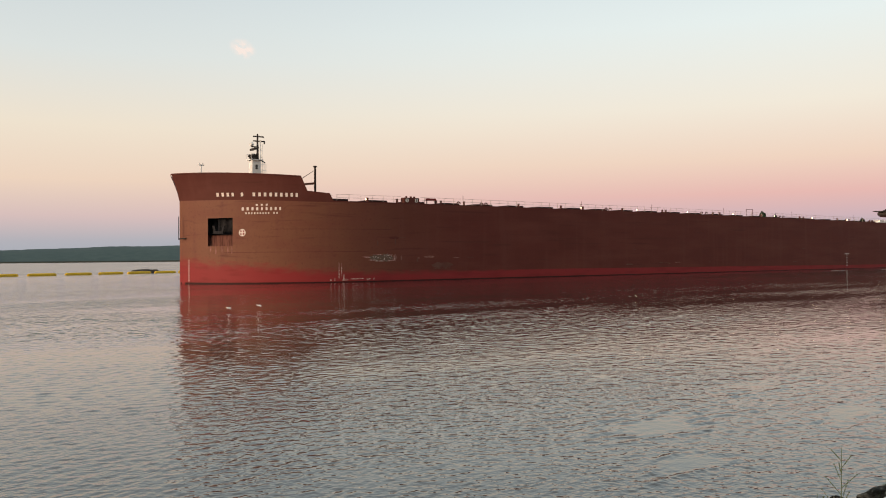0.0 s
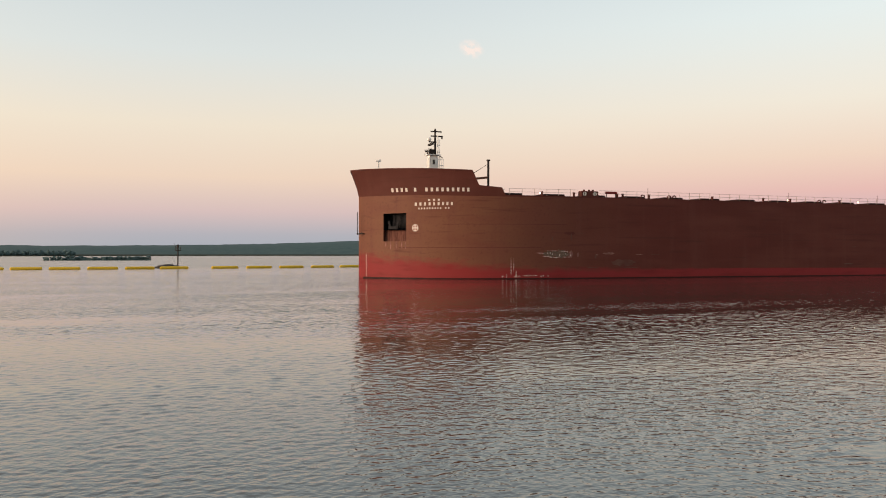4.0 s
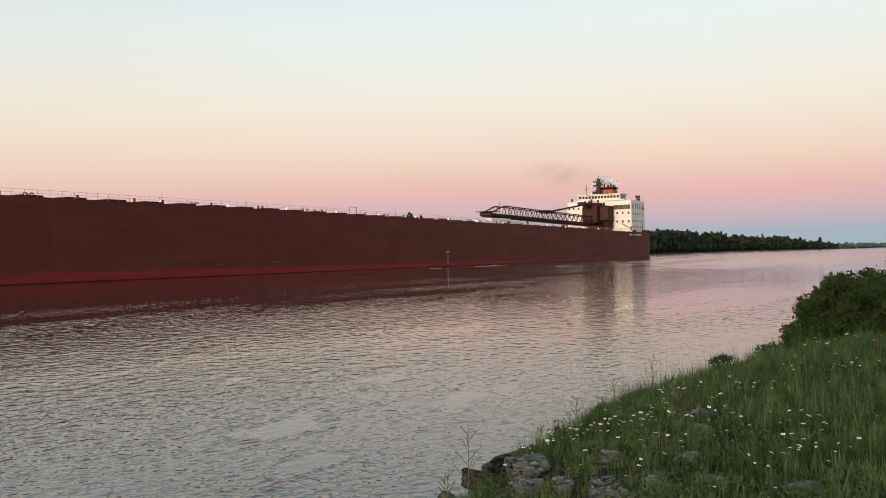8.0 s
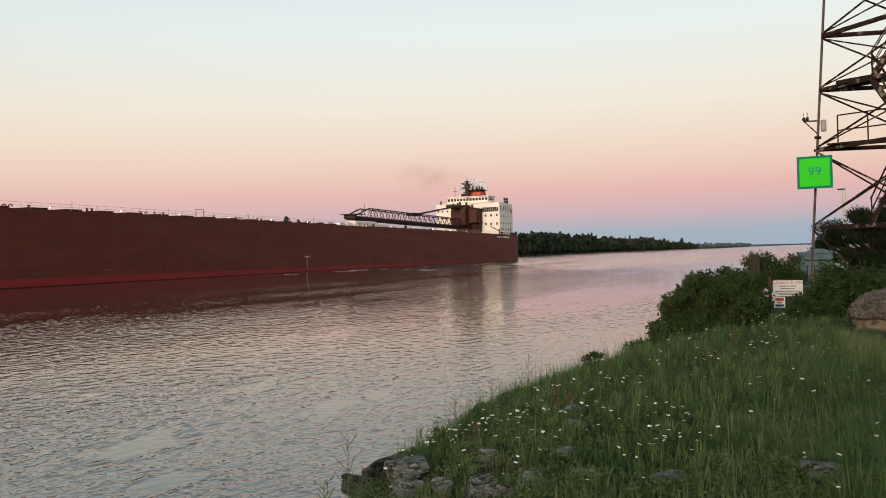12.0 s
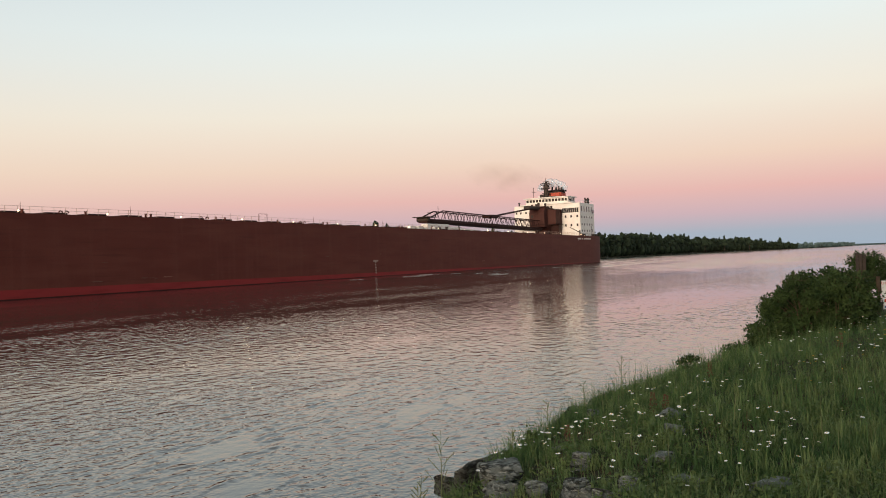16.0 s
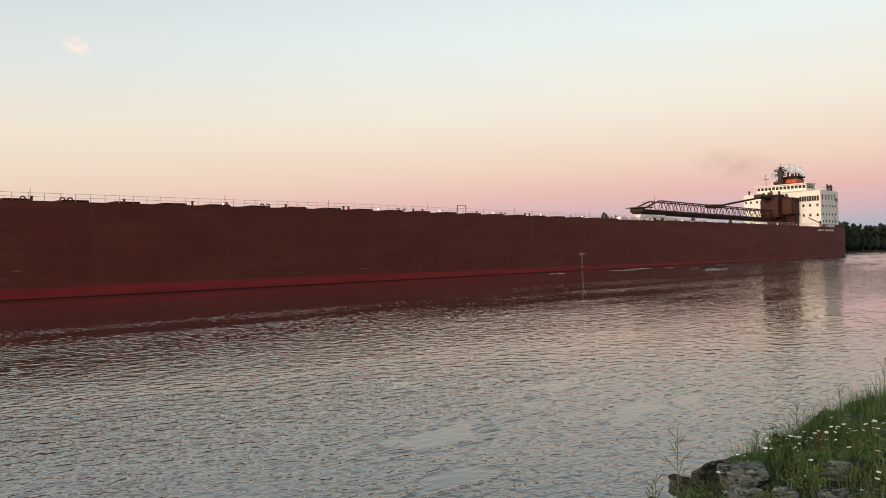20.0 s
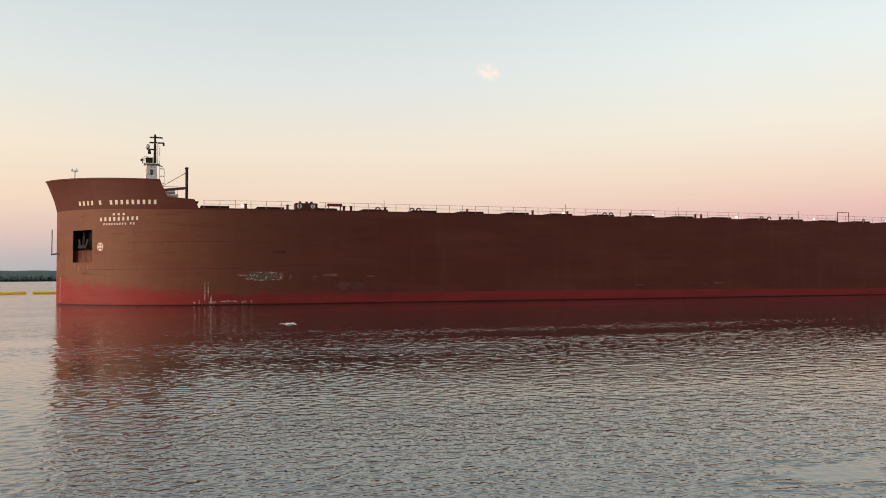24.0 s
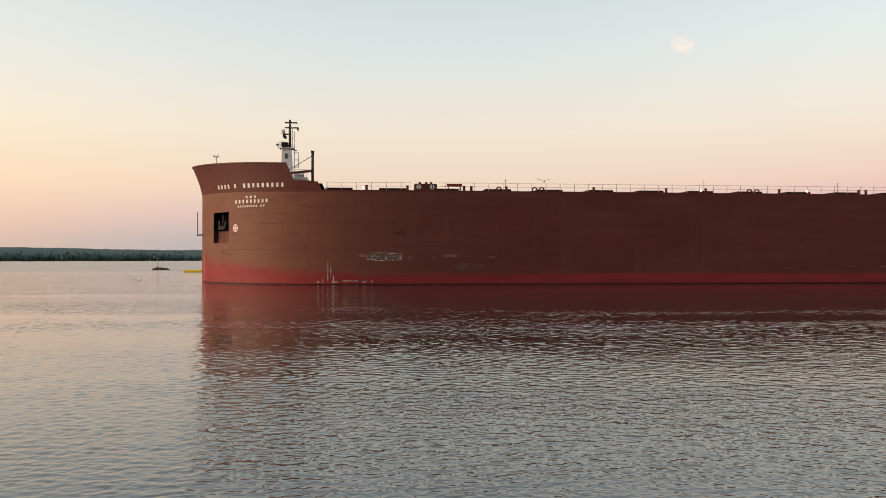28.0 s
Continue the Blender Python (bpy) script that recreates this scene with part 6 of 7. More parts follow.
def tufts(name, count, blades_each):
    """Upright tufts of broader, paler blades that fan out from one root."""
    rng = np.random.default_rng(29)
    az, d = np.radians(rng.uniform(48, 98, count)), 5.6 * (23 / 5.6) ** rng.random(count)
    x, y = d * np.sin(az), d * np.cos(az)
    k = np.array([shore(a) - b > 0.85 and open_ground(a, b) and not (12 < a < 18.5 and b < -0.7) and noise.noise(Vector((a * 0.6, b * 0.6, 17))) > -0.22 for a, b in zip(x, y)])
    x, y = x[k], y[k]
    g = np.array([ground_z(a, b) for a, b in zip(x, y)]) - 0.02
    tall = rng.uniform(0.10, 0.32, len(x)) * np.clip(0.6 + 0.4 * (np.hypot(x, y) - 5) / 5, 0.6, 1)
    x, y, g, tall = (np.repeat(q, blades_each) for q in (x, y, g, tall))
    n = len(x)
    x, y = x + rng.normal(0, 0.025, n), y + rng.normal(0, 0.025, n)
    h, out, way = tall * rng.uniform(0.6, 1.05, n), rng.uniform(0.05, 0.55, n), rng.uniform(0, 6.28, n)
    w = rng.uniform(0.0024, 0.0048, n)
    ca, sa = np.cos(way), np.sin(way)
    V = np.empty((n, 7, 3))
    for row, (u, wide) in enumerate(((0.0, 0.8), (0.45, 1.0), (0.8, 0.7))):
        bend = out * h * u ** 1.8
        cx, cy, cz = x + ca * bend, y + sa * bend, g + h * (u - 0.16 * out * u ** 2)
        for side in (0, 1):
            e = w * wide * (1 if side else -1)
            V[:, row * 2 + side] = np.stack([cx - sa * e, cy + ca * e, cz], -1)
    V[:, 6] = np.stack([x + ca * out * h, y + sa * out * h, g + h * (1 - 0.2 * out)], -1)
    i = np.arange(n)[:, None] * 7
    F = np.concatenate([i + q for q in ([0, 1, 3], [0, 3, 2], [2, 3, 5], [2, 5, 4], [4, 5, 6])])
    me = bpy.data.meshes.new(name)
    me.from_pydata(V.reshape(-1, 3).tolist(), [], F.tolist())
    me.update()
    tagged(place_mesh(name, me, GRASS_PALE), "pale upright grass tufts in the meadow bank", "grass", kind="stuff")


LAWN = material("lawn_blade", (0.115, 0.185, 0.066), 0.7, second=(0.19, 0.21, 0.105), scale=2.5, spread=(0.45, 0.6))
STRAW = material("straw_stalk", (0.125, 0.15, 0.078), 0.8, second=(0.085, 0.125, 0.055), scale=3.0)


def build_herbs():
    """Low broad-leaved herbs between the grass."""
    rng = np.random.default_rng(19)
    n = 60000
    az, d = np.radians(rng.uniform(50, 99, n)), 6.0 * (24 / 6.0) ** rng.random(n)
    x, y = d * np.sin(az), d * np.cos(az)
    k = np.array([shore(a) - b > 0.9 and open_ground(a, b) and noise.noise(Vector((a * 0.9, b * 0.9, 11))) > -0.05 and not (a > 12 and b < -0.7) for a, b in zip(x, y)])
    x, y = x[k], y[k]
    n = len(x)
    z = np.array([ground_z(a, b) for a, b in zip(x, y)]) + rng.uniform(0.02, 0.16, n)
    P = np.stack([x, y, z], -1)
    a = rng.normal(size=(n, 3)) * (1, 1, 0.5)
    a /= np.linalg.norm(a, axis=1)[:, None]
    b = np.cross(a, rng.normal(size=(n, 3)))
    b /= np.linalg.norm(b, axis=1)[:, None]
    s = rng.uniform(0.010, 0.028, (n, 1))
    V = np.stack([P - a * s, P + b * s * 0.45, P + a * s, P - b * s * 0.45], 1).reshape(-1, 3)
    i = np.arange(n)[:, None] * 4
    me = bpy.data.meshes.new("bank_herbs")
    me.from_pydata(V.tolist(), [], np.concatenate([i + [0, 1, 2], i + [0, 2, 3]]).tolist())
    me.update()
    tagged(place_mesh("bank_herbs", me, LEAF_LIGHT), "low broad-leaved herbs in the bank grass", "plants", kind="stuff")


def build_daisies():
    rnd = random.Random(17)
    stem = mesh_from(one(rod, (0, 0, 0), (0, 0, 0.34), 0.0028, 4))
    bm = bmesh.new()
    for i in range(13):
        a = i / 13 * 2 * math.pi
        d, n = Vector((math.cos(a), math.sin(a), 0)), Vector((-math.sin(a), math.cos(a), 0))
        v = [bm.verts.new(p) for p in (d * 0.005, d * 0.018 + n * 0.0058 + Vector((0, 0, 0.002)), d * 0.029 + Vector((0, 0, -0.003)), d * 0.018 - n * 0.0058 + Vector((0, 0, 0.002)))]
        bm.faces.new(v)
    petals = mesh_from(bm)
    disc = mesh_from(one(rod, (0, 0, -0.001), (0, 0, 0.006), 0.0062, 8, 0.004))
    first = None
    spots = []
    centres = [(8.6, 2.1), (9.2, 2.9), (10.4, 2.1), (12.5, 1.4), (14.5, 1.6), (17, 0.6), (7.3, 0.3), (7.8, 1.2), (19.5, 0.2), (11.3, 3.2), (13.5, 0.2), (9.6, 0.2), (8.8, 3.6), (9.4, 3.75), (10.1, 3.7)]
    centres = [(rnd.gauss(x, 0.45), rnd.gauss(y, 0.4)) for x, y in centres for _ in range(4)]
    while len(spots) < 285:
        if rnd.random() < 0.7:
            c = rnd.choice(centres)
            x, y = rnd.gauss(c[0], 0.2), rnd.gauss(c[1], 0.16)
        else:
            d, az = 6.3 * (21 / 6.3) ** rnd.random(), radians(rnd.uniform(58, 97))
            x, y = d * math.sin(az), d * math.cos(az)
        if shore(x) - y > 1.0 and 5.5 < x and not (x > 12 and y < -0.6):
            spots.append((x, y))
    for x, y in spots:
        k = 0.45 + 0.5 * rnd.random() ** 1.4
        m = pose(x, y, ground_z(x, y), rnd.uniform(-16, 16), rnd.uniform(-16, 16), rnd.uniform(0, 360))
        if first is None:
            first = thing("daisy", "white ox-eye daisy with a yellow centre in the grass", "daisy", m, "daisies on the bank")
            place_mesh("stem", stem, GRASS, first)
            o = place_mesh("petals", petals, PETAL, first)
            o.location, o.rotation_euler = (0, 0, 0.34), (radians(5), radians(-9), 0)
            o = place_mesh("centre", disc, DISC, first)
            o.location, o.rotation_euler = (0, 0, 0.341), (radians(5), radians(-9), 0)
        else:
            copy_thing(first, m @ Matrix.Diagonal((k, k, k, 1)))
    # tall thin weeds on the edge, against the water
    for k, (x, y, h) in enumerate(((7.0, 3.95, 0.9), (6.8, 4.1, 0.62), (6.6, 3.95, 0.5), (9.9, 4.0, 0.62), (11.6, 4.1, 0.6), (13.5, 4.15, 0.7), (8.9, 4.05, 0.45), (7.1, 4.5, 0.5))):
        t = thing("tall_weed", "tall thin branching weed at the bank's edge", "weed", pose(x, y, ground_z(x, y) - 0.05, rnd.uniform(-5, 5), rnd.uniform(-6, 6), rnd.uniform(0, 360)), "tall weeds on the bank's edge")
        part("stem", one(rod, (0, 0, 0), (0, 0, h), 0.006, 5, 0.002), STRAW, t)
        for i in range(9):
            z = h * (0.35 + 0.065 * i)
            a = i * 2.4
            l = 0.16 * h * (1.2 - 0.08 * i)
            tip = Vector((math.cos(a) * l, math.sin(a) * l, z + l * 1.1))
            bm = one(rod, (0, 0, z), tip, 0.003, 4, 0.001)
            for j in range(5):
                p = Vector((0, 0, z)).lerp(tip, 0.4 + 0.15 * j)
                bmesh.ops.create_icosphere(bm, subdivisions=1, radius=0.007, matrix=Matrix.Translation(p))
            part("branch", bm, STRAW, t)


def build_wildflowers():
    rnd = random.Random(23)
    stem = mesh_from(one(rod, (0, 0, 0), (0, 0, 0.26), 0.0025, 4))
    bm = bmesh.new()
    for i in range(5):
        a = i / 5 * 2 * math.pi
        d, n = Vector((math.cos(a), math.sin(a), 0)), Vector((-math.sin(a), math.cos(a), 0))
        bm.faces.new([bm.verts.new(p) for p in (Vector((0, 0, 0)), d * 0.007 + n * 0.004 + Vector((0, 0, 0.004)), d * 0.011 + Vector((0, 0, 0.006)), d * 0.007 - n * 0.004 + Vector((0, 0, 0.005)))])
    cup = mesh_from(bm)
    first = None
    for i in range(34):
        x, y = (rnd.gauss(10.9, 0.35), rnd.gauss(-0.45, 0.3)) if i < 14 else (rnd.uniform(9, 18), rnd.uniform(-0.6, 1.2))
        k = rnd.uniform(0.8, 1.2)
        m = pose(x, y, ground_z(x, y), rnd.uniform(-10, 10), rnd.uniform(-10, 10), rnd.uniform(0, 360)) @ Matrix.Diagonal((k, k, k, 1))
        if first is None:
            first = thing("buttercup", "small yellow buttercup in the bank grass", "wildflower", m, "yellow wildflowers on the bank")
            place_mesh("stem", stem, GRASS, first)
            o = place_mesh("petals", cup, DISC, first)
            o.location = (0, 0, 0.26)
        else:
            copy_thing(first, m)
    # rusty seed heads of dock
    seed = material("dock_seed", (0.10, 0.058, 0.037), 0.8, second=(0.075, 0.04, 0.028), scale=20)
    for x, y, h in ((9.63, 2.57, 0.36), (9.7, 2.45, 0.30), (14.6, 0.9, 0.42), (12.1, 2.4, 0.34), (8.9, 3.35, 0.3)):
        t = thing("dock_plant", "dock weed with rusty brown seed heads", "weed", pose(x, y, ground_z(x, y) - 0.02, rnd.uniform(-6, 6), rnd.uniform(-6, 6), rnd.uniform(0, 360)), "dock plants on the bank")
        part("stem", one(rod, (0, 0, 0), (0, 0, h), 0.005, 5, 0.003), STRAW, t)
        bm = bmesh.new()
        for i in range(46):
            a, z = rnd.uniform(0, 6.28), h * rnd.uniform(0.45, 1.05)
            r = 0.045 * (1.3 - z / h) + 0.008
            bmesh.ops.create_icosphere(bm, subdivisions=1, radius=rnd.uniform(0.006, 0.011), matrix=Matrix.Translation((r * math.cos(a), r * math.sin(a), z)))
        tagged(part("seed_head", bm, seed, t), "rusty brown seed head", kind="stuff")
        bm = bmesh.new()
        for i in range(6):
            a, l = i * 1.05 + rnd.uniform(-0.2, 0.2), rnd.uniform(0.12, 0.2)
            d, n = Vector((math.cos(a), math.sin(a), 0)), Vector((-math.sin(a), math.cos(a), 0))
            bm.faces.new([bm.verts.new(p) for p in (Vector((0, 0, 0.03)), d * l * 0.5 + n * 0.025 + Vector((0, 0, 0.11)), d * l + Vector((0, 0, 0.07)), d * l * 0.5 - n * 0.025 + Vector((0, 0, 0.11)))])
        part("leaf_rosette", bm, LEAF_LIGHT, t)


def text_mesh(words, size):
    c = bpy.data.curves.new("lettering", "FONT")
    c.space_character, c.offset = 1.12, size * 0.012
    c.body, c.size, c.align_x, c.align_y, c.extrude = words, size, "CENTER", "CENTER", 0.001
    o = new("lettering", c)
    me = bpy.data.meshes.new_from_object(o.evaluated_get(bpy.context.evaluated_depsgraph_get()))
    bpy.data.objects.remove(o)
    return me


def build_signs():
    # boards turned to the river path: local x to the right as seen, y up, z toward the viewer
    face = lambda p: Matrix.Translation(p) @ Matrix((Vector((0, 0, 1)).cross(-Vector((p[0], p[1], 0)).normalized()), Vector((0, 0, 1)), -Vector((p[0], p[1], 0)).normalized())).transposed().to_4x4()
    c = polar(91.22, 34.6, 3.35 + 34.6 * math.tan(radians(4.55)))
    s = thing("daymark_sign", "square fluorescent green daymark with number 99 on a pole", "sign", face(c))
    part("border", one(box, (-0.62, -0.62, -0.03), (0.62, 0.62, 0.0), bevel=0.01), DAYRIM, s, "darker green border")
    part("panel", one(box, (-0.53, -0.53, 0.0), (0.53, 0.53, 0.008)), DAYMARK, s, "fluorescent green panel")
    o = place_mesh("number", text_mesh("99", 0.44), TEAL, s, "teal number 99")
    o.location = (0, 0.02, 0.011)
    for y in (-0.35, 0.35):
        part("bracket", one(box, (-0.3, y - 0.04, -0.09), (0.3, y + 0.04, -0.03)), RUST, s)
    # notice on posts in front of the hedge
    p = polar(89.45, 22.6, 3.35 - 22.6 * math.tan(radians(2.72)))
    n = thing("notice_board", "white notice board reading do not enter with red letters", "sign", face(p))
    part("panel", one(box, (-0.35, -0.20, -0.012), (0.35, 0.20, 0.0)), PANEL, n)
    o = place_mesh("heading", text_mesh("DO NOT ENTER", 0.088), REDINK, n, "faded red heading")
    o.location = (0, 0.135, 0.004)
    for y, w in ((0.06, 0.20), (0.0, 0.16), (-0.07, 0.28), (-0.12, 0.26), (-0.16, 0.2)):
        part("text_bar", one(box, (-w, y - 0.014, 0.001), (w, y + 0.010, 0.004)), GREYINK, n)
    for x, high in ((-0.42, 0.30), (0.28, 0.1)):
        part("post", one(box, (x - 0.04, -1.2, -0.08), (x + 0.04, high, -0.02)), BARK, n)
    w = part("warning_plate", one(box, (-0.33, -0.49, -0.01), (-0.07, -0.215, 0.004), bevel=0.004), PANEL, n, "small white plate with red and blue fields")
    part("red_field", one(box, (-0.30, -0.32, 0.004), (-0.10, -0.24, 0.008), bevel=0.002), REDINK, w)
    part("blue_field", one(box, (-0.30, -0.46, 0.004), (-0.10, -0.405, 0.008), bevel=0.002), BLUEINK, w)
    part("text_bar", one(box, (-0.26, -0.375, 0.004), (-0.14, -0.345, 0.007)), GREYINK, w)


PANEL = material("white_sign_panel", (0.74, 0.80, 0.82), 0.5, second=(0.62, 0.68, 0.70), scale=6.0)
TEAL = material("teal_paint", (0.0, 0.30, 0.19), 0.5)
REDINK = material("red_ink", (0.42, 0.07, 0.05), 0.6)
GREYINK = material("grey_ink", (0.22, 0.21, 0.22), 0.6)
BLUEINK = material("blue_ink", (0.05, 0.09, 0.25), 0.6)


def build_tower():
    t = thing("steel_tower", "rusty lattice steel light tower with zigzag stairs", "tower", pose(0, 0, 0))
    levels = (1.7, 4.0, 7.03, 9.32, 11.4, 13.5, 15.6)
    foot = {"L": Vector((35.48, -0.62)), "F": Vector((36.6, -5.06)), "N": Vector((31.4, -4.86)), "R": Vector((32.5, -9.0))}
    mid = Vector((34.0, -4.95))

    def at(c, z):
        k = 1 - 0.0155 * (z - 1.7)
        p = mid + (foot[c] - mid) * k
        return Vector((p.x, p.y, z))
    for c in "LFNR":
        lo = 0.9 if c == "L" else 1.2
        part("corner_leg", one(rod, at(c, lo), at(c, 16.5), 0.05 if c == "L" else 0.075, 8), POLE if c == "L" else RUST, t)
    for i, z in enumerate(levels[1:], 1):
        for a, b in ("LN", "LF", "NR", "FR"):
            part("ring_beam", one(beam, at(a, z), at(b, z), 0.12, 0.15), RUST, t)
        if i + 1 < len(levels):
            for a, b in ("LN", "LF", "NR", "FR"):
                part("brace", one(beam, at(a, z + 0.1), at(b, levels[i + 1] - 0.1), 0.055, 0.055), RUST, t)
                part("brace", one(beam, at(b, z + 0.1), at(a, levels[i + 1] - 0.1), 0.055, 0.055), RUST, t)
    for a, b in ("LF", "LN", "NR", "FR"):
        m = (at(a, 1.55) + at(b, 1.55)) / 2
        part("brace", one(beam, at(a, 3.9), m, 0.06, 0.06), RUST, t)
        part("brace", one(beam, at(b, 3.9), m, 0.06, 0.06), RUST, t)
    part("footing", one(box, (33.0, -6.0, 0.9), (35.0, -4.0, 1.75), bevel=0.05), RUST, t)
    # zigzag stairs
    left, right = 94.55, 96.75
    for i in range(1, 6):
        a, b = (right, left) if i % 2 == 0 else (left, right)
        if i == 1:
            a, b = 94.3, 96.7
        p, q = polar(a, 33.8, levels[i]), polar(b, 33.8, levels[i + 1])
        side = Vector((0.99, -0.10, 0)) * (0.4 if i == 1 else 0.5)
        deep = 0.13 if i == 1 else 0.18
        for d in (0, 1):
            part("stringer", one(beam, p + side * d, q + side * d, deep, deep), RUST, t)
            part("handrail", one(rod, p + side * d + Vector((0, 0, 0.95)), q + side * d + Vector((0, 0, 0.95)), 0.025, 5), RUST, t)
            part("midrail", one(rod, p + side * d + Vector((0, 0, 0.5)), q + side * d + Vector((0, 0, 0.5)), 0.02, 5), RUST, t)
            for u in (0.02, 0.5, 0.98):
                s = p.lerp(q, u) + side * d
                part("rail_post", one(rod, s, s + Vector((0, 0, 0.95)), 0.022, 5), RUST, t)
        for k in range(9):
            s = p.lerp(q, (k + 0.5) / 9)
            part("tread", one(beam, s, s + side, deep, 0.03), RUST, t)
    # landings with rails
    for i, (az0, az1) in enumerate(((92.2, 97.6), (93.0, 95.2), (96.0, 98.2), (93.0, 95.4), (96.0, 98.0)), 2):
        z = levels[i]
        p, q = polar(az0, 34.6, z), polar(az1, 34.0, z)
        part("landing", one(beam, p + Vector((0.4, 0, 0.09)), q + Vector((0.4, 0, 0.09)), 1.1, 0.16 if i == 3 else 0.06), SOOT, t, "dark grating landing")
    p, q = polar(92.6, 34.8, 7.1), polar(97.8, 33.6, 7.1)
    for h in (0.55, 1.12):
        part("rail", one(rod, p + Vector((0, 0, h)), q + Vector((0, 0, h)), 0.028, 5), RUST, t)
    for u in (0.0, 0.33, 0.66, 1.0):
        s = p.lerp(q, u)
        part("rail_post", one(rod, s, s + Vector((0, 0, 1.12)), 0.028, 5), RUST, t)
    # top deck
    part("top_deck", one(box, (31.2, -8.4, 13.55), (36.4, -1.42, 13.95)), SOOT, t, "dark steel deck")
    # lantern bracket on the corner leg
    b = at("L", 8.15)
    part("lantern_arm", one(beam, b, b + Vector((0, 0.55, 0.02)), 0.05, 0.05), RUST, t)
    part("lantern_stay", one(beam, b + Vector((0, 0.05, -0.5)), b + Vector((0, 0.5, 0)), 0.04, 0.04), RUST, t)
    g = part("lantern", one(rod, b + Vector((0, 0.46, 0.04)), b + Vector((0, 0.46, 0.16)), 0.12, 10), DARK, t, "small signal lantern")
    part("lens", one(rod, b + Vector((0, 0.46, 0.16)), b + Vector((0, 0.46, 0.34)), 0.09, 10), LENS, g)
    part("junction_box", one(box, b + Vector((-0.1, -0.27, -0.42)), b + Vector((0.1, -0.07, 0.02)), bevel=0.02), GREYBOX, t, "grey junction box")
    for z in (7.5, 7.0):
        part("clamp", one(rod, at("L", z - 0.05), at("L", z + 0.05), 0.13, 8), RUST, t)


POLE = material("worn_galvanised_pole", (0.13, 0.12, 0.11), 0.7, second=(0.07, 0.05, 0.04), scale=2.0, stretch=(3, 3, 0.6))
LENS = material("lantern_lens", (0.45, 0.5, 0.48), 0.15)
GREYBOX = material("grey_box", (0.33, 0.34, 0.33), 0.5, second=(0.28, 0.29, 0.28), scale=4.0)


def build_yard():
    # blue-grey shed
    p = polar(91.15, 47, 1.7)
    s = thing("shed", "small blue-grey metal shed near the water", "shed", pose(p.x, p.y, 1.34, 0, 0, -4))
    part("wall", one(box, (-1.2, -0.78, -0.22), (1.2, 0.78, 1.55), bevel=0.02), SHED, s)
    part("eaves", one(box, (-1.3, -0.85, 1.55), (1.3, 0.85, 1.63), bevel=0.02), SHED, s)
    bm = bmesh.new()
    v = [bm.verts.new((x, y, z)) for x in (-1.1, 1.1) for y, z in ((-0.55, 1.632), (0.42, 1.632), (0.3, 1.72), (0.06, 1.77), (-0.18, 1.77), (-0.42, 1.72))]
    bm.faces.new(v[:6])
    bm.faces.new(v[6:][::-1])
    for i in range(6):
        j = (i + 1) % 6
        bm.faces.new((v[i], v[i + 6], v[j + 6], v[j]))
    bmesh.ops.recalc_face_normals(bm, faces=bm.faces)
    part("roof", bm, SHED, s, "pale blue rounded roof")
    part("gutter", one(rod, (-1.34, -0.8, 1.2), (-1.34, 0.5, 1.2), 0.035, 6), DARK, s, "dark pipe along the wall")
    for y in (-0.4, 0.0, 0.4):
        part("rib", one(box, (-1.23, y - 0.02, 0.02), (-1.2, y + 0.02, 1.5)), SHED, s)
    f = thing("wire_fence", "thin wire fence on steel posts by the shed", "fence", pose(0, 0, 0))
    for i in range(7):
        q = polar(90.2 + i * 0.42, 43, 1.6)
        part("post", one(rod, q, q + Vector((0, 0, 0.75)), 0.025, 5), DARK, f)
    for z in (0.3, 0.72):
        part("wire", one(rod, polar(90.2, 43, 1.6 + z), polar(92.7, 43, 1.6 + z), 0.012, 4), DARK, f)
    # white vent stack
    p = polar(92.85, 68, 1.8)
    v = thing("vent_stack", "white pipe stack with a small top bracket", "pipe", pose(p.x, p.y, 1.8))
    part("pipe", one(rod, (0, 0, 0), (0, 0, 5.5), 0.13, 10), WHITE, v)
    part("bracket", one(box, (-0.06, -0.1, 5.5), (0.06, 0.45, 5.6)), RUST, v)
    # dark board fence panel
    p = polar(87.45, 36, 1.5)
    b = thing("board_panel", "weathered dark board panel at the shore", "fence", pose(p.x, p.y, 1.45))
    for y in (-0.23, -0.11, 0.01):
        part("board", one(box, (-0.03, y, 0), (0.03, y + 0.11, 1.58 - 0.3 * abs(y)), bevel=0.006), DARK, b)
    part("cross_rail", one(box, (-0.06, -0.25, 1.25), (-0.03, 0.14, 1.35)), DARK, b)
    # white vehicles beyond the tower
    for az, d, w, label in ((94.0, 74, 2.6, "white trailer parked beyond the tower"), (97.2, 70, 4.6, "long white trailer parked beyond the tower")):
        p = polar(az, d, 1.9)
        c = thing("trailer", label, "trailer", pose(p.x, p.y, 1.9))
        body = part("body", one(box, (-1.2, -w / 2, 0.3), (1.2, w / 2, 1.32), bevel=0.08), WHITE, c)
        part("window", one(box, (-1.23, -w * 0.3, 0.82), (-1.19, w * 0.1, 1.14)), GLASS, body)
        part("skirt", one(box, (-1.1, -w / 2 + 0.1, 0.12), (1.1, w / 2 - 0.1, 0.3)), DARK, c)
        for y in (-w * 0.3, w * 0.3):
            part("wheel", one(rod, (-1.16, y, 0.22), (-0.95, y, 0.22), 0.24, 12), DARK, c)


build_shrubs()
build_rocks()
build_boulder()
build_signs()
build_tower()
build_yard()
build_grass()
build_herbs()
build_daisies()
build_wildflowers()


# ---- gulls and smoke ----
GULL = material("gull_white", (0.76, 0.76, 0.75), 0.6, second=(0.68, 0.68, 0.68), scale=6.0)


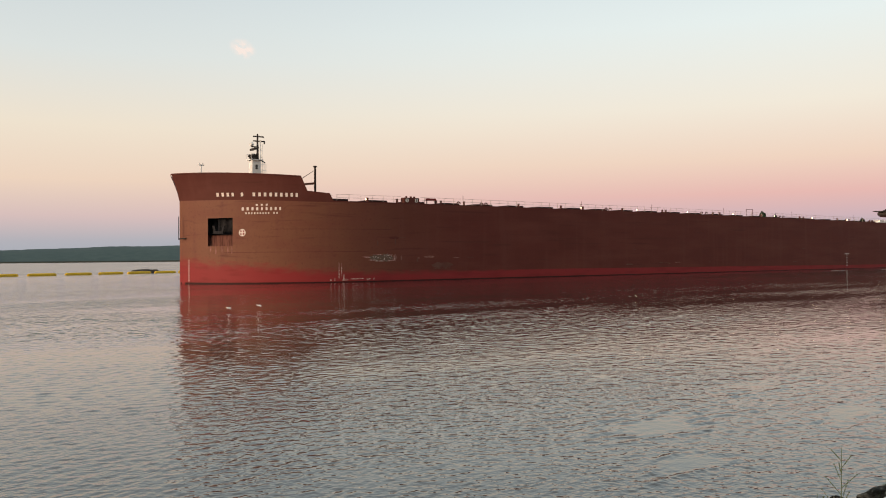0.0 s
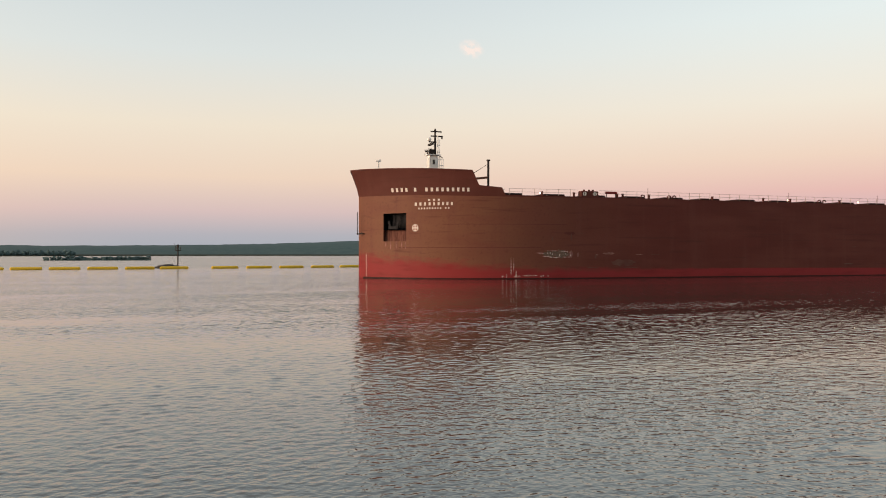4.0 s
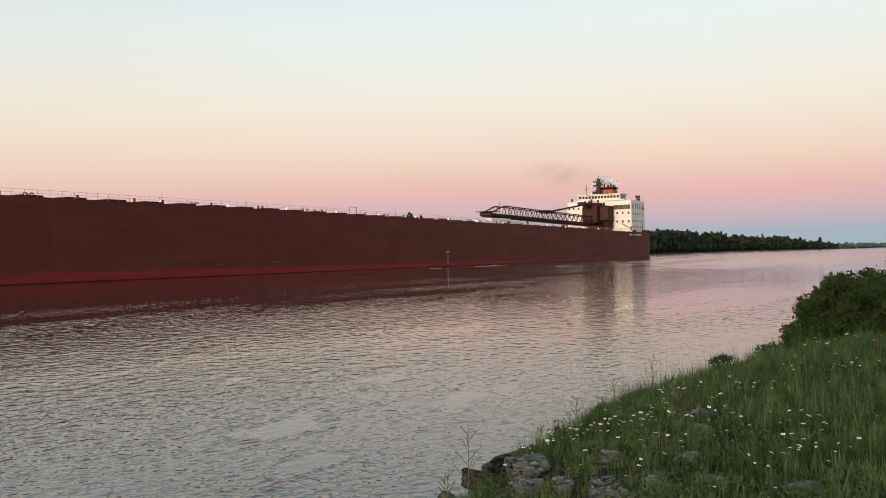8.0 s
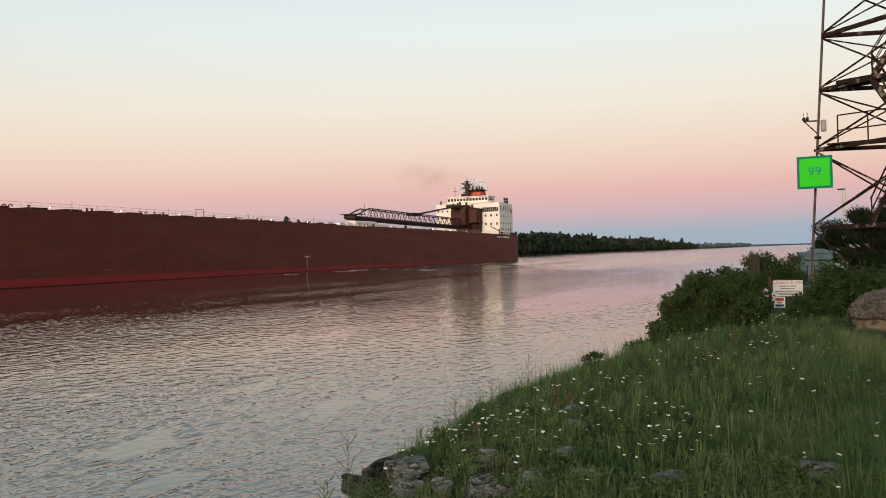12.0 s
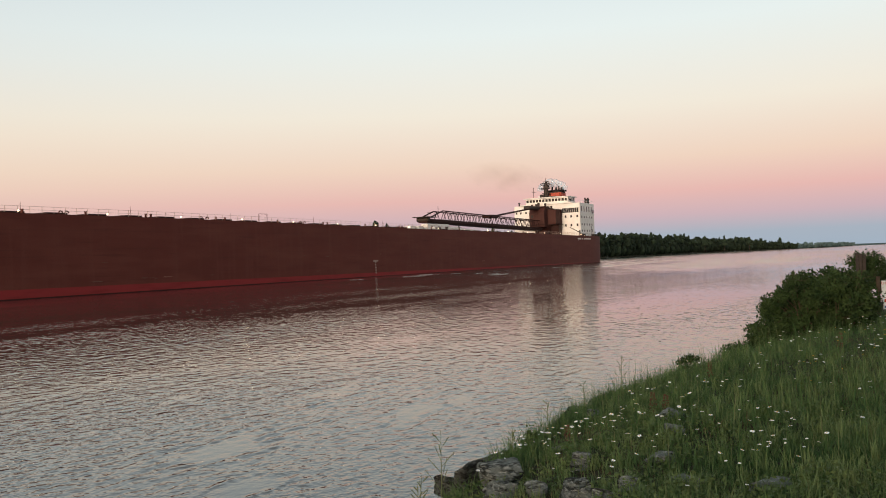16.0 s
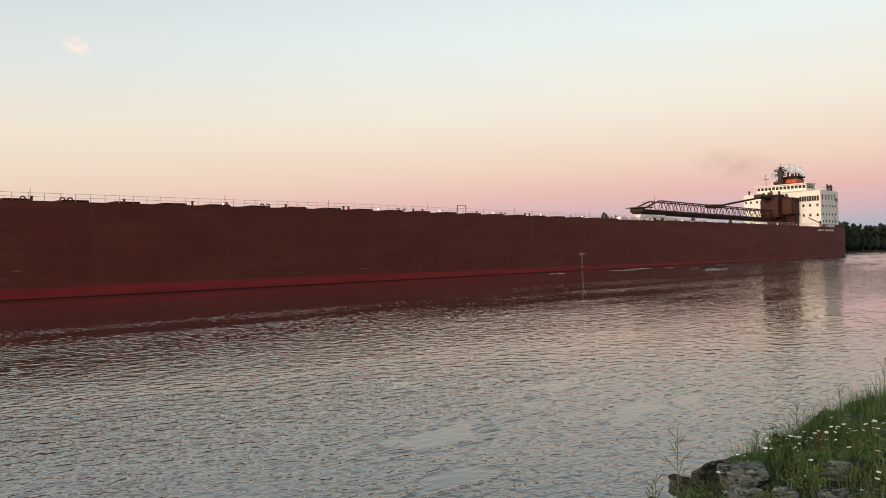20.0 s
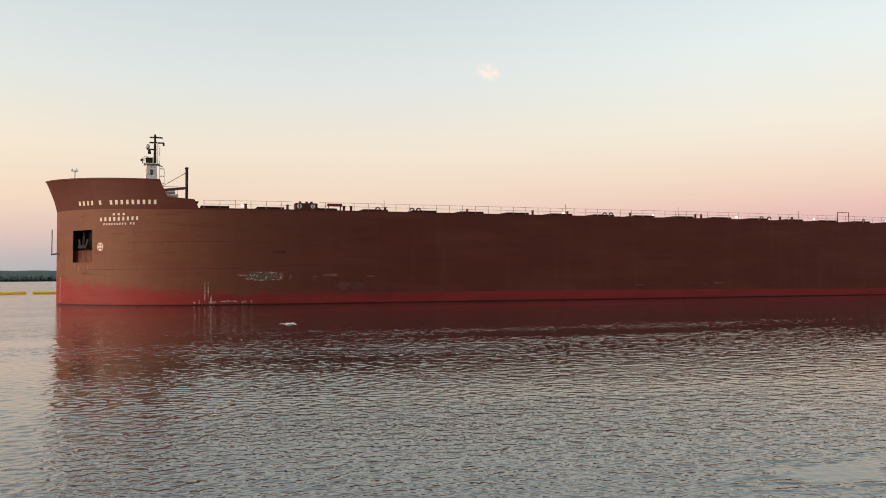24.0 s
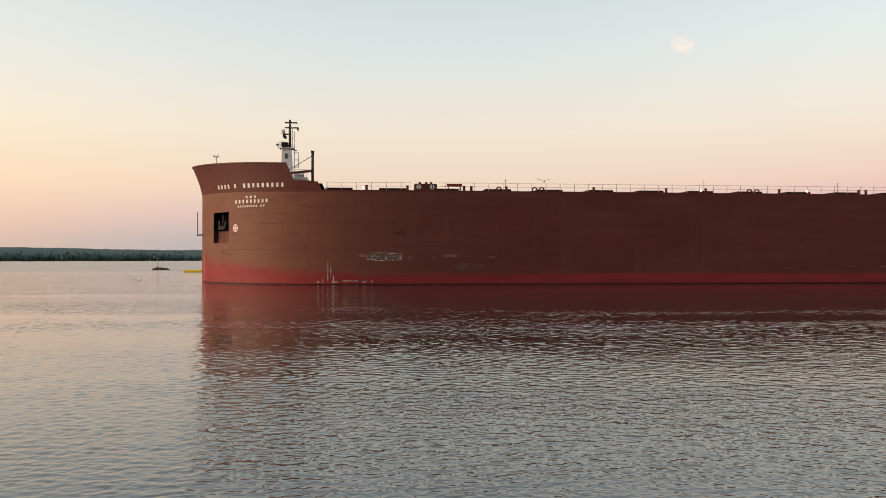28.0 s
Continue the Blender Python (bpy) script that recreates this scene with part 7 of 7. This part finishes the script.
def feather():
    """Thin wing feathers that let the sky's light through."""
    m = bpy.data.materials.new("wing_feather")
    m.use_nodes = True
    t = m.node_tree
    t.nodes.clear()
    out, add, a, b = [t.nodes.new(n) for n in ("ShaderNodeOutputMaterial", "ShaderNodeAddShader", "ShaderNodeBsdfDiffuse", "ShaderNodeBsdfTranslucent")]
    a.inputs["Color"].default_value = (0.45, 0.46, 0.48, 1)
    b.inputs["Color"].default_value = (0.42, 0.42, 0.42, 1)
    t.links.new(a.outputs[0], add.inputs[0])
    t.links.new(b.outputs[0], add.inputs[1])
    t.links.new(add.outputs[0], out.inputs[0])
    return m


FEATHER = feather()


def gull(label, group, flying, size=1.0):
    """x forward, z up."""
    g = thing("gull", label, "gull", None, group)
    bm = bmesh.new()
    bmesh.ops.create_icosphere(bm, subdivisions=2, radius=1, matrix=Matrix.Diagonal((0.26, 0.085, 0.085, 1)))
    part("body", bm, GULL, g, smooth=True)
    bm = bmesh.new()
    bmesh.ops.create_icosphere(bm, subdivisions=2, radius=0.058, matrix=Matrix.Translation((0.25, 0, 0.05)))
    part("head", bm, GULL, g, smooth=True)
    part("beak", one(rod, (0.29, 0, 0.045), (0.36, 0, 0.035), 0.016, 5, 0.004), DISC, g)
    bm = bmesh.new()
    v = [bm.verts.new(p) for p in ((-0.2, 0.03, 0.01), (-0.2, -0.03, 0.01), (-0.4, -0.09, 0), (-0.42, 0, 0), (-0.4, 0.09, 0))]
    bm.faces.new(v)
    part("tail", bm, GULL, g)
    wings = []
    for side in (1, -1):
        bm = bmesh.new()
        if flying:
            pts = [(0.12, 0.0), (0.16, 0.25), (0.04, 0.45), (-0.12, 0.68), (-0.12, 0.42), (-0.12, 0.2), (-0.14, 0.0)]
        else:
            pts = [(0.14, 0.06), (0.05, 0.10), (-0.25, 0.07), (-0.4, 0.02), (-0.2, 0.03)]
        up = [bm.verts.new((x, y * side, 0.012 + 0.05 * (1 - abs(y - 0.3) / 0.4))) for x, y in pts]
        dn = [bm.verts.new((x, y * side, 0.05 * (1 - abs(y - 0.3) / 0.4))) for x, y in pts]
        bm.faces.new(up)
        bm.faces.new(dn[::-1])
        for i in range(len(pts)):
            j = (i + 1) % len(pts)
            bm.faces.new((up[i], dn[i], dn[j], up[j]))
        bmesh.ops.recalc_face_normals(bm, faces=bm.faces)
        w = part("wing", bm, FEATHER, g, "grey wing")
        w.location = (0.02, 0.04 * side, 0.03)
        wings.append(w)
    for o in g.children:
        o.data.transform(Matrix.Scale(size, 4))
        o.location *= size
    return g, wings


gull_high, wings_high = gull("grey and white gull flying past the bow", "gulls in flight", True)
gull_low, wings_low = gull("grey and white gull flying low over the river", "gulls in flight", True, 0.72)
skimmers = [gull("white gull skimming low over the river", "gulls in flight", True, 0.6) for _ in range(2)]


def build_smoke():
    """Thin puffs hanging round and behind the funnel."""
    def haze(name, colour, amount, torn=False):
        m = bpy.data.materials.new(name)
        m.use_nodes = True
        t = m.node_tree
        b = t.nodes["Principled BSDF"]
        b.inputs["Base Color"].default_value = (*colour, 1)
        b.inputs["Roughness"].default_value, b.inputs["Specular IOR Level"].default_value = 1.0, 0.0
        b.inputs["Alpha"].default_value = amount
        if torn:
            co, mp, g = t.nodes.new("ShaderNodeTexCoord"), t.nodes.new("ShaderNodeMapping"), t.nodes.new("ShaderNodeTexGradient")
            n, r, k = t.nodes.new("ShaderNodeTexNoise"), t.nodes.new("ShaderNodeMapRange"), t.nodes.new("ShaderNodeMath")
            mp.inputs["Scale"].default_value = (0, 1 / 20, 1 / 6.5)
            g.gradient_type, r.interpolation_type, k.operation = "SPHERICAL", "SMOOTHSTEP", "MULTIPLY"
            n.inputs["Scale"].default_value, n.inputs["Detail"].default_value = 0.14, 3
            for key, v in (("From Min", 0.30), ("From Max", 0.66), ("To Min", amount * 0.6), ("To Max", amount * 2)):
                r.inputs[key].default_value = v
            t.links.new(co.outputs["Object"], mp.inputs["Vector"])
            t.links.new(co.outputs["Object"], n.inputs["Vector"])
            t.links.new(mp.outputs[0], g.inputs["Vector"])
            t.links.new(n.outputs["Fac"], r.inputs["Value"])
            t.links.new(r.outputs[0], k.inputs[0])
            t.links.new(g.outputs["Fac"], k.inputs[1])
            t.links.new(k.outputs[0], b.inputs["Alpha"])
        return m
    pale, brown = haze("pale_steam", (0.60, 0.74, 0.86), 0.27), haze("brown_smoke", (0.20, 0.13, 0.09), 0.07, True)
    s = thing("funnel_smoke", "thin pale steam and brown smoke drifting from the funnel", "smoke")
    for i, (y, z, r) in enumerate(((4.6, 30.2, 1.5), (3.2, 31.2, 1.3), (-3.4, 30.2, 1.5), (-2.2, 31.1, 1.2), (5.8, 29.6, 1.1), (-4.6, 29.5, 1.1), (1.4, 31.6, 1.7), (-0.6, 31.4, 1.6))):
        bm = bmesh.new()
        bmesh.ops.create_icosphere(bm, subdivisions=3, radius=r)
        for v in bm.verts:
            v.co *= 1 + 0.5 * noise.noise(v.co * 1.3 + Vector((i * 3, 0, 0)))
        o = part("steam_puff", bm, pale, s, smooth=True)
        o.location = (298.5, y, z)
    bm = bmesh.new()
    bmesh.ops.create_icosphere(bm, subdivisions=4, radius=1)
    for v in bm.verts:
        v.co = Vector((v.co.x * 1.5, v.co.y * 20, v.co.z * 6.5))
    o = part("smoke_veil", bm, brown, s, "thin veil of brown smoke", smooth=True)
    o.location, o.rotation_euler = (297, 19, 35.0), (radians(9), 0, 0)
    return s


smoke = build_smoke()


def build_glints_and_foam():
    """Thin pale streaks: sky glints on ripples painted off the hull, glints and foam behind the stern."""
    mat = material("wake_foam", (0.62, 0.60, 0.58), 0.6, second=(0.42, 0.42, 0.41), scale=1.5)
    f = thing("wake_foam", "thin pale streaks: painted sky glints off the hull, foam and glints astern", "foam")
    rnd = random.Random(31)
    for i in range(84):
        # first 32: ripples mirroring the sky, drawn as pale strips; the rest lie astern
        s = rnd.uniform(120, 300) if i < 32 else rnd.uniform(300, 420)
        off = rnd.uniform(8, 40) if i < 32 else rnd.uniform(-16, 10)
        l, w = rnd.uniform(2.0, 8.0), rnd.uniform(0.08, 0.25) if i < 32 else rnd.uniform(0.2, 0.6)
        bm = bmesh.new()
        rows = []
        for k in range(9):
            u = k / 8
            h = w * math.sin(math.pi * u) * rnd.uniform(0.4, 1.0) + 0.01
            y = 0.25 * math.sin(u * 5 + i)
            rows.append([bm.verts.new((u * l, y + e, z)) for e, z in ((-h, 0.0), (0.0, 0.03), (h, 0.0))])
        for p, q in zip(rows, rows[1:]):
            for j in (0, 1):
                bm.faces.new((p[j], q[j], q[j + 1], p[j + 1]))
        o = part("pale_streak", bm, mat, f)
        side = outline(min(s, 305), 0.3)[1]
        o.location = (s, side - off, 0.10)
    return f


foam = build_glints_and_foam()


# ---- what moves ----
def ship_pose(t):
    turn = 0.000486 * (t - 14)
    return pose(38.155 - 2.148 * t - 0.0026 * (t - 14) ** 2 + 150 - 150 * math.cos(turn),
                118.074 - 0.0354 * (t - 14) - 150 * math.sin(turn), 0, 0, 0, math.degrees(turn))


def flight(points):
    """Rows for a flying bird from (t, x, y, z): it points along its way."""
    rows = []
    for i, (t, x, y, z) in enumerate(points):
        a, b = points[max(i - 1, 0)], points[min(i + 1, len(points) - 1)]
        d = Vector((b[1] - a[1], b[2] - a[2], b[3] - a[3]))
        turn = math.degrees(math.atan2(d.y, d.x))
        if rows:
            while turn - last > 180:
                turn -= 360
            while turn - last < -180:
                turn += 360
        last = turn
        rows.append((t, pose(x, y, z, 0, -math.degrees(math.atan2(d.z, max(math.hypot(d.x, d.y), 0.3))) * 0.6, turn)))
    return rows


def flap(wings, every):
    for w, side in zip(wings, (1, -1)):
        place = w.location.copy()
        steps = int(28 / every)
        rows = [(i * every, Matrix.Translation(place) @ pose(0, 0, 0, side * (12 + (28 if i % 2 else -26)), 0, 0)) for i in range(steps)]
        walk(w, rows + [(28.0, Matrix.Translation(place) @ pose(0, 0, 0, side * 12, 0, 0))])


def motions():
    rows = [(t, ship_pose(t)) for t in range(0, 29, 2)]
    walk(ship, rows)
    walk(smoke, rows)
    walk(foam, rows)
    walk(ripples, [(0, pose(0.8, 0, 0)), (14, pose(-0.6, 0, 0)), (28, pose(-2.0, 0, 0))])
    walk(gull_high, flight([(0, -60, -40, 9), (12, -70, -30, 9), (22, -45, 8, 7), (24.6, -11, 24.6, 5.4), (25.1, -6.57, 25.35, 6.27), (25.4, -4.23, 25.85, 7.18), (25.7, -1.55, 27.13, 8.19),
                            (26.0, 1.49, 29.11, 7.81), (26.3, 5.24, 33.72, 7.25), (26.65, 9.1, 40.0, 6.5), (27.0, 12.32, 46.46, 6.14), (27.3, 13.19, 50.36, 8.28), (27.6, 13.2, 54.48, 9.17), (28.0, 13.4, 62.0, 9.1)]))
    walk(gull_low, flight([(0, -80, 30, 4), (10, -90, 20, 4), (18, -70, 15, 3), (23, -8, 24, 2.2), (24.4, 7.6, 34.5, 1.3), (25.0, 9.96, 36.85, 1.11), (25.4, 10.86, 38.65, 0.74), (26.2, 10.34, 42.89, 1.14), (26.6, 8.55, 45.31, 1.37),
                           (26.8, 6.26, 45.67, 1.15), (27.0, 3.52, 44.95, 0.96), (27.3, -1.8, 44.07, 0.9), (27.6, -6.81, 45.61, 1.62), (28.0, -12.95, 48.43, 1.95)]))
    for k, (bird, wings) in enumerate(skimmers):
        a, b = 2.6 * k, 1.4 * k
        walk(bird, flight([(0, 19.0 + a, 50.6 + b, 0.35), (1.0, 10.6 + a, 52.6 + b, 0.4), (2.1, 1.4 + a, 55 + b, 0.6), (2.5, -1.6 + a, 55.5 + b, 0.7), (4.0, -16 + a, 54 + b, 1.0), (6.0, -42, 48 + b, 2.0), (10.0, -90, 40 + b, 5.0), (28.0, -160, 20 + b, 9.0)]))
        flap(wings, 0.25)
    flap(wings_high, 0.2)
    flap(wings_low, 0.23)


motions()
